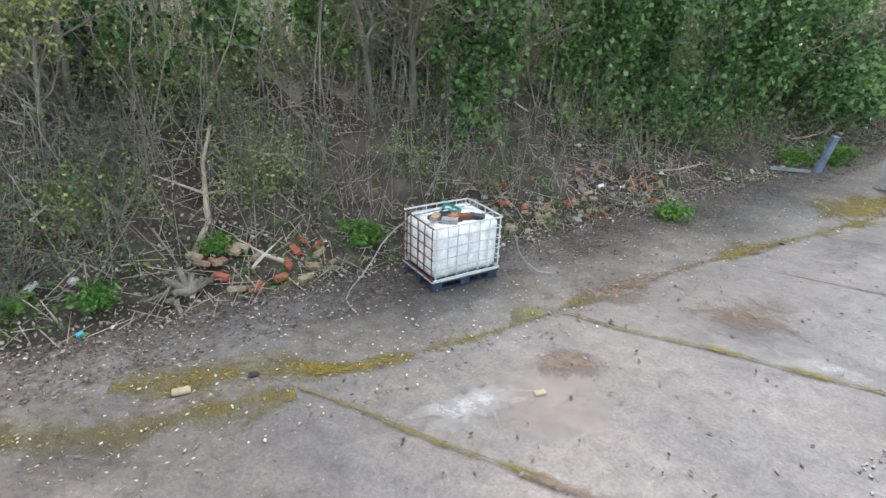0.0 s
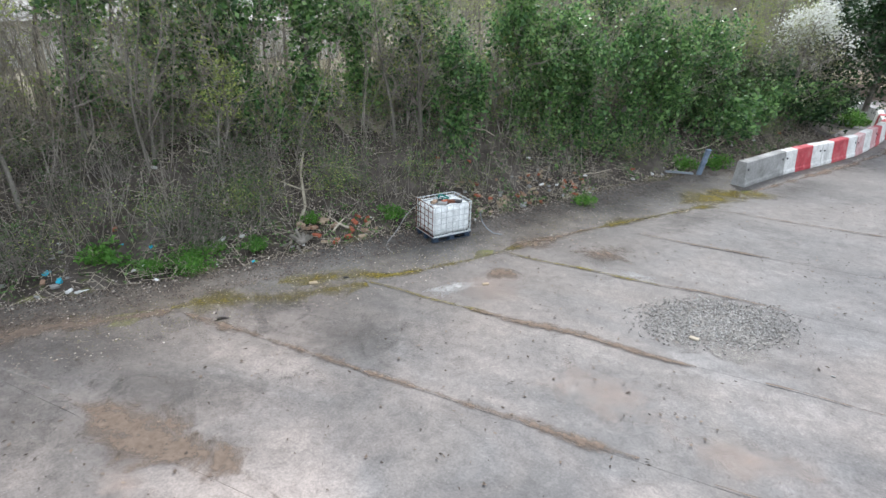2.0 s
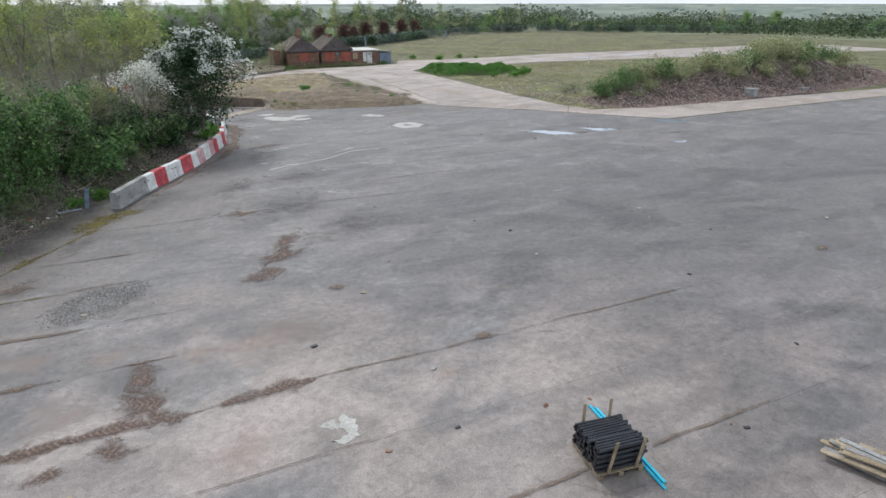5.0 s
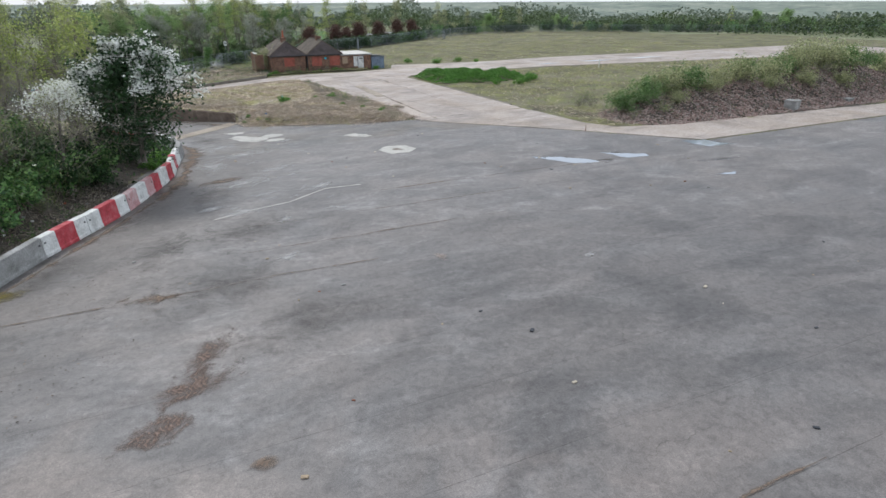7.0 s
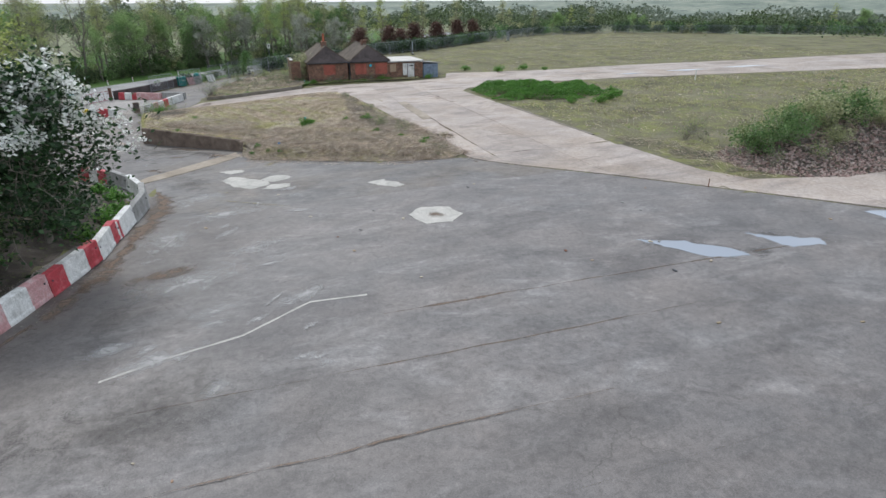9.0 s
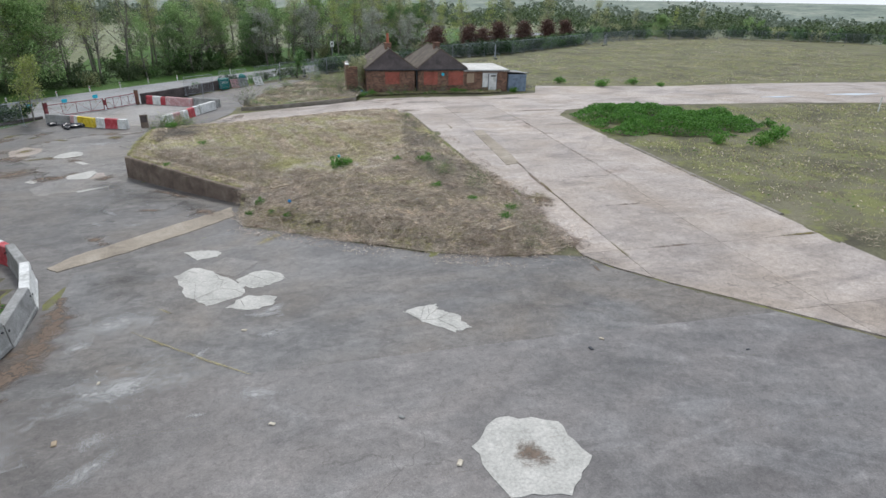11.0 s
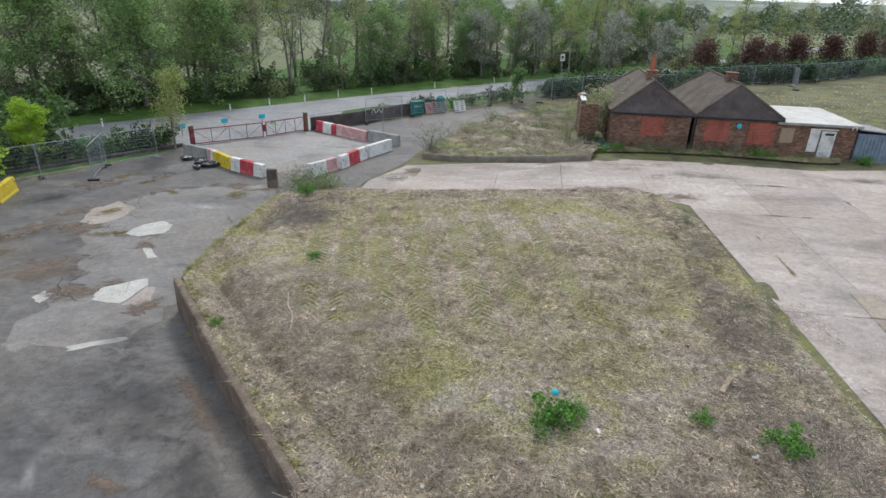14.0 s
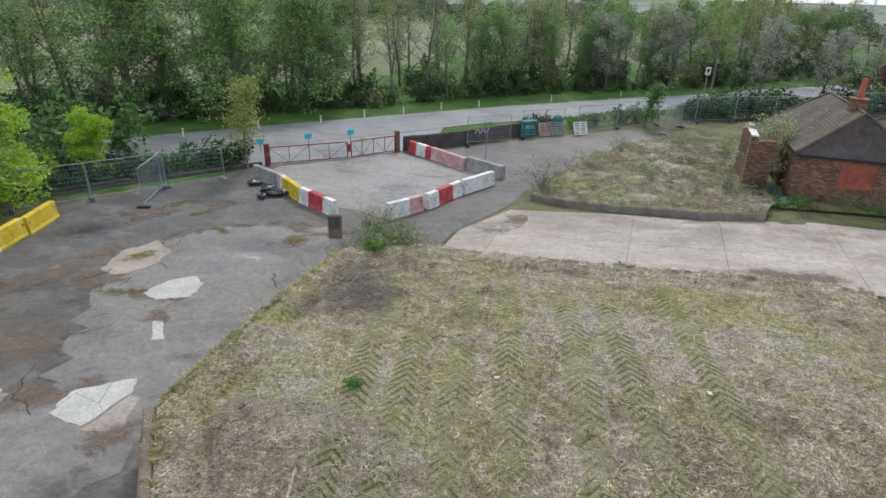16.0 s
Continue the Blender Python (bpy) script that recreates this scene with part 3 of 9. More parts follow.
def hang(name, me, material, parent=None, label="", smooth=False):
    if material:
        me.materials.append(material)
    if smooth:
        me.polygons.foreach_set("use_smooth", [True] * len(me.polygons))
    ob = new(name, me)
    if parent:
        ob.parent = parent
    return tagged(ob, label)


def part(name, bm, material, parent=None, label="", smooth=False):
    me = bpy.data.meshes.new(name)
    bmesh.ops.recalc_face_normals(bm, faces=bm.faces)
    bm.to_mesh(me)
    bm.free()
    return hang(name, me, material, parent, label, smooth)


def box(bm, cx, cy, cz, sx, sy, sz, turn=None, bevel=0.0):
    m = Matrix.Translation((cx, cy, cz)) @ (turn.to_4x4() if turn else Matrix.Identity(4)) @ Matrix.Diagonal((sx, sy, sz, 1))
    got = bmesh.ops.create_cube(bm, size=1.0, matrix=m)
    if bevel:
        edges = list({e for v in got["verts"] for e in v.link_edges})
        bmesh.ops.bevel(bm, geom=edges, offset=bevel, segments=1, affect="EDGES")
    return bm


def a_box(*args, **kw):
    return box(bmesh.new(), *args, **kw)


def rod(bm, p0, p1, r0, r1=None, seg=8, caps=True):
    p0, p1 = Vector(p0), Vector(p1)
    d = p1 - p0
    m = Matrix.Translation((p0 + p1) / 2) @ d.to_track_quat("Z", "Y").to_matrix().to_4x4()
    bmesh.ops.create_cone(bm, cap_ends=caps, segments=seg, radius1=r0, radius2=r0 if r1 is None else r1, depth=d.length, matrix=m)
    return bm


def prism(bm, outline, z0, z1):
    """An upright prism over an outline."""
    top = [bm.verts.new((x, y, z1)) for x, y in outline]
    low = [bm.verts.new((x, y, z0)) for x, y in outline]
    bm.faces.new(top)
    bm.faces.new(low[::-1])
    n = len(outline)
    for i in range(n):
        bm.faces.new((top[i], low[i], low[(i + 1) % n], top[(i + 1) % n]))
    return bm


def tube(bm, pts, r, seg=6):
    for a, b in zip(pts, pts[1:]):
        rod(bm, a, b, r, seg=seg)
    return bm


def raw(name, verts, quads):
    me = bpy.data.meshes.new(name)
    verts, quads = np.asarray(verts, np.float32), np.asarray(quads, np.int32)
    me.vertices.add(len(verts))
    me.vertices.foreach_set("co", verts.ravel())
    me.loops.add(quads.size)
    me.loops.foreach_set("vertex_index", quads.ravel())
    me.polygons.add(len(quads))
    me.polygons.foreach_set("loop_start", np.arange(0, quads.size, quads.shape[1], dtype=np.int32))
    me.update(calc_edges=True)
    return me


def unit(v):
    return v / (np.linalg.norm(v, axis=-1, keepdims=True) + 1e-9)


def prisms(p0, p1, r0, r1, k=3):
    """Tapered sticks: vertices and quads."""
    p0, p1 = np.asarray(p0, float), np.asarray(p1, float)
    d = unit(p1 - p0)
    ref = np.where(np.abs(d[:, 2:3]) > 0.9, np.array([[1.0, 0, 0]]), np.array([[0, 0, 1.0]]))
    u = unit(np.cross(d, ref))
    w = np.cross(d, u)
    rows = []
    for p, r in ((p0, r0), (p1, r1)):
        for i in range(k):
            a = 2 * math.pi * i / k
            rows.append(p + (u * math.cos(a) + w * math.sin(a)) * np.asarray(r, float).reshape(-1, 1))
    verts = np.stack(rows, 1).reshape(-1, 3)
    base = (np.arange(len(p0)) * 2 * k)[:, None]
    quads = np.concatenate([base + np.array([[i, (i + 1) % k, k + (i + 1) % k, k + i]]) for i in range(k)], 0)
    return verts, quads


def leaf_quads(c, size, r, droop=0.0, slim=0.55):
    """Pointed leaves at the places c, turned at random."""
    c = np.asarray(c, float)
    n = len(c)
    u = unit(r.normal(size=(n, 3)) * np.array([1, 1, 0.6]) + np.array([0, 0, -droop]))
    w = unit(np.cross(u, r.normal(size=(n, 3))))
    s = size * r.uniform(0.6, 1.35, (n, 1))
    verts = np.stack((c - u * s, c + w * s * slim, c + u * s, c - w * s * slim), 1).reshape(-1, 3)
    return verts, np.arange(4 * n).reshape(n, 4)


def joined(*pieces):
    vs, qs, k = [], [], 0
    for v, q in pieces:
        vs.append(v)
        qs.append(q + k)
        k += len(v)
    return np.concatenate(vs), np.concatenate(qs)


# ---- lie of the land ----
BANK_EDGE = [(-40, -34), (-16, -9.5), (-7.8, -0.9), (-5.3, 2.3), (-3.9, 4.6), (-2.9, 6.3), (-1.6, 8.2), (0.0, 11.0), (2.3, 15.2), (4.0, 18.4), (6.2, 22.0), (8.0, 26.0), (9.6, 31.5), (10.5, 35.0), (10.6, 37.0), (9.9, 38.9), (8.9, 40.9), (7.8, 42.3), (6.2, 43.6)]
BANK = BANK_EDGE + [(4.2, 46.5), (-2.0, 54.0), (-8.0, 63.0), (-13.0, 67.0), (-70, 60), (-110, 0), (-80, -60)]
LEVELS = [(16, 46, -1.15), (11, 41, -.9), (8, 50.4, -1.65), (7, 58, -1.75), (12, 39, -.88), (14.7, 42.6, -.9), (19, 41.4, -.3), (13, 51, -1.4), (12, 31, -.35), (13, 28, -.1), (4, 64, -1.75), (0, 67, -1.95), (1, 74, -2.1), (2.5, 85, -2.05), (-3, 77, -2.1),
          (-6, 70, -2.15), (11, 80, -1.95), (10, 72, -1.8), (15, 73, -1.3), (20, 72.5, -.8), (26, 72.5, -.35), (13, 90, -1.5), (20, 94, -.9)]
LEVELS += [(24, 80, -.45), (32, 77, -.45), (40, 77, -.4), (32, 70, -.2), (36, 60, 0), (30, 50, 0), (29, 38, -.2), (22.3, 35, -.15), (14, 36, -.78), (45, 70, -.1), (45, 85, -.3), (30, 96, -.8)]
LEVELS += [(-14, 76, -2.25), (-5, 88, -2.2), (8, 103, -2.2), (22, 118, -2.1), (40, 138, -2.0), (-30, 90, -2.4), (-10, 110, -2.4), (15, 135, -2.4), (-25, 70, -2.3), (-30, 110, -2.6)]
LEVELS += [(x, y, 0.0) for x in range(0, 70, 10) for y in range(-25, 35, 10)] + [(x, y, 0.0) for x in (45, 60, 80) for y in (40, 55, 100)]


def level(x, y):
    """Height of the finished ground without the bank."""
    x, y = np.asarray(x, float), np.asarray(y, float)
    top, sumw = np.zeros(x.shape), np.full(x.shape, 0.004)
    for cx, cy, cz in LEVELS:
        w = np.exp(-((x - cx) ** 2 + (y - cy) ** 2) / (2 * 5.2 ** 2))
        top += w * cz
        sumw += w
    return top / sumw


def bank_rise(x, y):
    d = line_distance(BANK, x, y, True)
    return np.where(inside(BANK, x, y), 2.35 * smooth01(d / 4.2), 0.0)


def land(x, y):
    return level(x, y) + bank_rise(x, y)


def land1(x, y):
    return float(land(np.array([x]), np.array([y]))[0])


SLAB_EDGE = [(-40, -34), (-15, -10.5), (-6.6, -1.2), (-4.2, 1.3), (-2.4, 4.0), (-0.8, 5.6), (0.9, 8.1), (2.4, 10.4), (4.3, 13.6), (6.4, 17.6), (8.8, 22.6), (10.8, 27.5), (11.4, 32.0), (11.9, 34.6), (12.0, 36.8), (11.6, 38.7), (11.3, 41.2)]
APRON = SLAB_EDGE + [(16.7, 44.9), (18.0, 44.2), (19.3, 43.2), (20.9, 41.9), (22.0, 41.1), (23.7, 39.8), (25.4, 39.1), (27.0, 38.5), (28.3, 38.4), (29.4, 38.0), (29.9, 37.0), (31.2, 35.4), (33.3, 33.1), (38.4, 27.3), (43.6, 21.6), (57, 21.8), (110, 22.0), (110, -60), (-40, -60)]
EDGE_STRIP = BANK_EDGE[1:] + [(8.2, 45.2), (10.0, 43.6)] + SLAB_EDGE[1:][::-1]
YARD = [(11.3, 41.2), (16.7, 44.9), (16.8, 46.2), (16.6, 47.6), (16.1, 48.9), (12.6, 52.6), (9.0, 56.6), (8.6, 60.5), (8.0, 66.9), (11.0, 68.6), (11.2, 72), (12.6, 76), (12.8, 79.5), (14.5, 84), (18.5, 88), (20.5, 94.5), (16.8, 95.4), (10.5, 91.0), (5.0, 86.6), (2.6, 85.4), (-3.4, 78.9), (-4.6, 75.5), (-8.4, 68.0), (-8.0, 63.2), (-2.0, 54.2), (4.1, 46.6), (7.4, 44.0), (8.2, 45.2), (10.0, 43.6)]
PALE_ROAD = [(29.45, 38.15), (30.0, 37.1), (31.3, 35.5), (33.4, 33.3), (38.5, 27.5), (43.7, 21.9), (57, 22.1), (110, 22.3), (110, 25.3), (76, 25.6), (57, 26.4), (46.5, 26.6), (41.4, 27.9), (40.2, 30.4), (39.6, 40), (39.2, 52), (39.0, 64.2), (40.6, 66.6), (45.5, 68.6), (60, 67.3), (76, 65.6), (100, 63.4), (140, 58), (140, 80), (90, 79), (60, 79.6), (43.5, 82), (41.8, 77.4), (36, 75.9), (30, 76.3), (25.8, 76.3), (21.3, 75.3), (17.6, 75.6), (12.8, 75.4), (11.3, 72), (11.2, 68.9), (16.1, 68.8), (21.3, 69.1), (26.0, 69.2), (27.7, 68.0), (27.9, 60), (28.5, 50.5), (29.1, 46), (29.2, 41)]
PLOT = [(16.3, 47.0), (16.9, 45.1), (18.1, 44.3), (19.4, 43.3), (21.0, 42.0), (22.1, 41.2), (23.8, 39.9), (25.4, 39.2), (27.0, 38.6), (28.3, 38.5), (29.0, 39.2), (29.0, 46), (28.3, 50.3), (27.7, 57), (27.6, 66), (26.6, 68.6), (21.3, 68.9), (16.1, 68.5), (10.6, 68.3), (8.3, 67.0), (8.9, 60.4), (9.3, 56.6), (12.9, 52.5), (16.5, 48.8)]
PLOT2 = [(13.6, 77.0), (17.5, 76.05), (21.2, 75.6), (23.8, 75.95), (24.3, 77.6), (24.0, 84), (23.0, 90), (19.5, 92), (15.5, 86.5), (13.6, 80)]
ROAD_NEAR = [(-40, 36), (-24, 60), (-13.5, 73.6), (-3.6, 85.9), (10.7, 102.3), (23.4, 115.4), (45, 137), (80, 170)]
ROAD_FAR = [(-46, 40), (-30, 64), (-18.0, 79.0), (-8.0, 91.0), (5.0, 106.5), (19.5, 120.5), (41, 142), (76, 175)]
ROAD = ROAD_NEAR + ROAD_FAR[::-1]
PAVED = [APRON, EDGE_STRIP, YARD, PALE_ROAD, ROAD]


def spread(lo, hi, step, far, grow=1.22):
    core = list(np.arange(lo, hi + 0.01, step))
    a, b, s = [], [], step
    while (lo - (a[-1] if a else lo)) < far or not a:
        s *= grow
        a.append((a[-1] if a else lo) - s)
        b.append((b[-1] if b else hi) + s)
        if s > 400:
            break
    return np.array(a[::-1] + core + b)


def build_ground():
    xs, ys = spread(-24, 48, 0.6, 1500), spread(-14, 100, 0.6, 1500)
    gx, gy = np.meshgrid(xs, ys)
    z = land(gx, gy)
    r = np.random.default_rng(3)
    paved = np.zeros(gx.shape, bool)
    for p in PAVED:
        paved |= inside(p, gx, gy) & (line_distance(p, gx, gy, True) > 0.3)
    rough = r.normal(0, 1, gx.shape)
    rough = (rough + np.roll(rough, 1, 0) + np.roll(rough, 1, 1) + np.roll(rough, 2, 0)) / 4
    bank = bank_rise(gx, gy) > 0.05
    z = np.where(paved, z - 0.09, z + rough * np.where(bank, 0.16, 0.035) - 0.02)
    far = np.hypot(gx - 20, gy - 50)
    z -= smooth01((far - 130) / 700) * 26                    # the land falls away into a wide valley
    z += smooth01((far - 1200) / 500) * 30                   # and rises to low hills at the horizon
    ny, nx = gx.shape
    idx = np.arange(nx * ny).reshape(ny, nx)
    quads = np.stack((idx[:-1, :-1], idx[:-1, 1:], idx[1:, 1:], idx[1:, :-1]), -1).reshape(-1, 4)
    me = raw("ground", np.stack((gx, gy, z), -1).reshape(-1, 3), quads)
    ob = hang("ground", me, None, smooth=True)
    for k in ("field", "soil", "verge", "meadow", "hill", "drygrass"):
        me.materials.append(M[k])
    cx, cy = (gx[:-1, :-1] + gx[1:, 1:]) / 2, (gy[:-1, :-1] + gy[1:, 1:]) / 2
    slot = np.zeros(cx.shape, np.int32)
    slot[np.hypot(cx - 20, cy - 50) > 150] = 3
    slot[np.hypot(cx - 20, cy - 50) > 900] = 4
    slot[(bank_rise(cx, cy) > 0.0)] = 1
    slot[(bank_rise(cx, cy) > 2.1)] = 5
    slot[(line_distance(ROAD_NEAR, cx, cy) < 6.0) & (slot == 0)] = 2
    beyond = inside(ROAD_FAR + [(20, 220), (-120, 160), (-120, 20)], cx, cy)
    slot[beyond & (np.hypot(cx - 20, cy - 50) < 900)] = 3
    slot[beyond & (line_distance(ROAD_FAR, cx, cy) < 4.5)] = 2
    slot[beyond & (line_distance(ROAD_FAR, cx, cy) >= 4.5) & (line_distance(ROAD_FAR, cx, cy) < 26)] = 2
    me.polygons.foreach_set("material_index", slot.ravel())
    tagged(ob, "rough ground of dry grass, soil and moss", "ground", kind="structure")


build_ground()


def clip(poly, axis, value, keep_above):
    out = []
    for a, b in zip(poly, poly[1:] + poly[:1]):
        ina, inb = (a[axis] >= value) == keep_above, (b[axis] >= value) == keep_above
        if ina:
            out.append(a)
        if ina != inb:
            t = (value - a[axis]) / (b[axis] - a[axis])
            out.append((a[0] + (b[0] - a[0]) * t, a[1] + (b[1] - a[1]) * t))
    return out


def cell(poly, x0, x1, y0, y1):
    for axis, value, above in ((0, x0, True), (0, x1, False), (1, y0, True), (1, y1, False)):
        poly = clip(poly, axis, value, above)
        if len(poly) < 3:
            return []
    out = []
    for p in poly:
        if not out or math.hypot(p[0] - out[-1][0], p[1] - out[-1][1]) > 0.01:
            out.append(p)
    return out if len(out) >= 3 else []


def area(poly):
    return 0.5 * sum(a[0] * b[1] - b[0] * a[1] for a, b in zip(poly, poly[1:] + poly[:1]))


def lay(bm, outline, lift=0.0, depth=0.12):
    """A slab over an outline that follows the land."""
    pts = np.array(outline)
    z = level(pts[:, 0], pts[:, 1]) + lift
    top = [bm.verts.new((x, y, zz)) for (x, y), zz in zip(outline, z)]
    low = [bm.verts.new((x, y, zz - depth)) for (x, y), zz in zip(outline, z)]
    try:
        bm.faces.new(top)
    except ValueError:
        return
    n = len(top)
    for i in range(n):
        bm.faces.new((top[i], low[i], low[(i + 1) % n], top[(i + 1) % n]))


def pave(name, poly, xcuts, ycuts, gap, material, label, pieces=True, lift=0.0, xgap=None):
    xgap = gap if xgap is None else xgap
    root = thing(name, Matrix.Identity(4), label, name.replace("_", " "), kind="structure")
    rest = bmesh.new()
    for j, (y0, y1) in enumerate(zip(ycuts, ycuts[1:])):
        for x0, x1 in zip(xcuts, xcuts[1:]):
            c = cell(poly, x0 + xgap / 2, x1 - xgap / 2, y0 + gap / 2, y1 - gap / 2)
            if not c or abs(area(c)) < 0.02:
                continue
            if pieces:
                b = bmesh.new()
                lay(b, c, lift)
                part("slab", b, material, root)
            else:
                pts = np.array(c)
                zz = level(pts[:, 0], pts[:, 1]) + lift
                rest.faces.new([rest.verts.new((px, py, pz)) for (px, py), pz in zip(c, zz)])
    if pieces:
        rest.free()
    else:
        bmesh.ops.remove_doubles(rest, verts=rest.verts, dist=0.004)
        part("surface", rest, material, root)
    return root


JOINTS = [1.15 + 2.65 * k for k in range(-24, 0)] + [1.18, 3.82, 6.56, 9.3, 12.3, 14.88, 17.75, 20.4, 23.1, 25.75, 28.4, 31.0, 32.95]
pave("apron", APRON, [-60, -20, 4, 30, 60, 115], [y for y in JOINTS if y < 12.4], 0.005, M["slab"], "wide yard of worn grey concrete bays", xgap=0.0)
pave("apron_end", APRON, list(np.arange(5, 50, 1.5)), list(np.arange(32.95, 47, 1.5)), 0.0, M["corner"], "smooth grey asphalt at the edge of the yard", pieces=False)
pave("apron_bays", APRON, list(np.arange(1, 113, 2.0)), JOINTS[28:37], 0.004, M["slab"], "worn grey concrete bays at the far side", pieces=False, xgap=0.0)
LANE = [(5.0, 53.3), (7.0, 53.7), (8.7, 54.0), (8.6, 57.0), (8.1, 60.4), (7.6, 66.6), (5.6, 70.4), (3.0, 69.8), (0.9, 68.8), (-0.5, 65.9), (0.9, 62.4), (3.0, 59.6), (4.8, 57.2), (4.4, 55.2)]
LANE = [(x + 0.28 * math.sin(i * 2.3), y + 0.28 * math.cos(i * 3.7)) for i, (x, y) in enumerate(along(LANE + LANE[:1], length_of(LANE + LANE[:1]) * k / 70)[:2] for k in range(70))]
pave("worn_lane", LANE, list(np.arange(-10, 24, 0.8)), list(np.arange(38, 98, 0.8)), 0.0, M["lane"], "lighter worn lane in the old yard", pieces=False, lift=0.008)
pave("pavement", EDGE_STRIP, list(np.arange(-40, 20, 2.0)), list(np.arange(-34, 48, 2.0)), 0.0, M["strip"], "dark damp asphalt strip below the bank", pieces=False, lift=-0.006)
pave("yard", YARD, list(np.arange(-10, 24, 1.2)), list(np.arange(38, 98, 1.2)), 0.0, M["asphalt"], "sloping old asphalt yard with repairs", pieces=False)
pave("concrete_road", PALE_ROAD, [8, 13, 18.5, 22, 26.2, 31, 35.2, 40.0, 44, 50, 56, 62, 70, 80, 95, 115, 145], [20, 27.9, 33, 38.3, 43, 47.3, 52.5, 57.5, 62.5, 67, 72, 76, 84], 0.014, M["pale_slab"], "pale pinkish concrete road of large slabs")
pave("entrance", [(-4.6, 77.8), (-3.3, 78.6), (2.7, 85.1), (4.2, 87.0), (3.0, 93.3), (-3.5, 86.0), (-9.0, 79.2)], list(np.arange(-10, 10, 1.5)), list(np.arange(70, 98, 1.5)), 0.0, M["road"], "grey asphalt entrance before the gate", pieces=False, lift=0.012)
pave("road", ROAD, list(np.arange(-50, 90, 5.0)), list(np.arange(30, 180, 5.0)), 0.0, M["road"], "two-lane grey public road", pieces=False, lift=0.02)

# ---- plots, walls and kerbs ----
PLOT_LEVELS = [(16.5, 48.6, -.52), (9.1, 56.5, -.6), (8.4, 66.8, -1.0), (12.2, 58.7, -.18), (17.5, 60, 0), (18.3, 62, 0), (21, 51, .2), (25, 45, .1), (28, 40, .02), (22, 41, .06), (18, 45.5, -.4), (27, 55, .03), (27, 66, -.05), (26, 68.6, -.12), (21, 68.7, -.5), (16, 68.5, -.95), (11, 68, -1.3), (14, 64, -.45), (10, 62, -.6), (13, 54, -.35), (22, 62, .02)]


def plot_level(x, y):
    x, y = np.asarray(x, float), np.asarray(y, float)
    top, sumw = np.zeros(x.shape), np.full(x.shape, 1e-6)
    for cx, cy, cz in PLOT_LEVELS:
        w = np.exp(-((x - cx) ** 2 + (y - cy) ** 2) / (2 * 3.4 ** 2))
        top += w * cz
        sumw += w
    z = top / sumw
    held = np.minimum(line_distance(PLOT_HELD, x, y), 50)
    rim = line_distance(PLOT, x, y, True)
    keep = np.maximum(smooth01(rim / 1.6), 1 - smooth01((held - 0.6) / 1.2))
    return z * keep + (level(x, y) + 0.012) * (1 - keep)


PLOT_HELD = [(16.5, 48.7), (12.8, 52.5), (9.15, 56.5), (8.75, 60.4), (8.2, 66.9), (10.8, 68.5), (16.1, 68.7), (21.3, 69.0), (25.9, 69.0)]


def plot2_level(x, y):
    return level(x, y) + 0.34


def turf(name, poly, height, material, label, step=0.4, rough=0.05, seed=5):
    bm = bmesh.new()
    xs, ys = [p[0] for p in poly], [p[1] for p in poly]
    x0, y0 = math.floor(min(xs)), math.floor(min(ys))
    for i in range(int((max(xs) - x0) / step) + 1):
        col = clip(clip(poly, 0, x0 + i * step, True), 0, x0 + (i + 1) * step, False)
        if len(col) < 3:
            continue
        for j in range(int((max(ys) - y0) / step) + 1):
            c = cell(col, -1e4, 1e4, y0 + j * step, y0 + (j + 1) * step)
            if c and abs(area(c)) > 0.004:
                bm.faces.new([bm.verts.new((x, y, 0)) for x, y in c])
    bmesh.ops.remove_doubles(bm, verts=bm.verts, dist=0.012)
    co = np.array([v.co[:] for v in bm.verts])
    rim = line_distance(poly, co[:, 0], co[:, 1], True)
    z = height(co[:, 0], co[:, 1])
    for v, zz, d in zip(bm.verts, z, rim):
        n = noise.noise(Vector((v.co.x * 0.9, v.co.y * 0.9, seed))) * 1.3 + noise.noise(Vector((v.co.x * 2.7, v.co.y * 2.7, seed + 9)))
        v.co.z = zz + n * rough * min(1, d / 0.5)
    return tagged(part(name, bm, material, smooth=True), label, "ground", kind="structure")


turf("ground_plot", PLOT, plot_level, M["plot"], "raised plot of trampled dry grass and moss")
turf("ground_bed", PLOT2, plot2_level, M["plot"], "overgrown raised bed of weeds and dead grass", rough=0.16, seed=8)


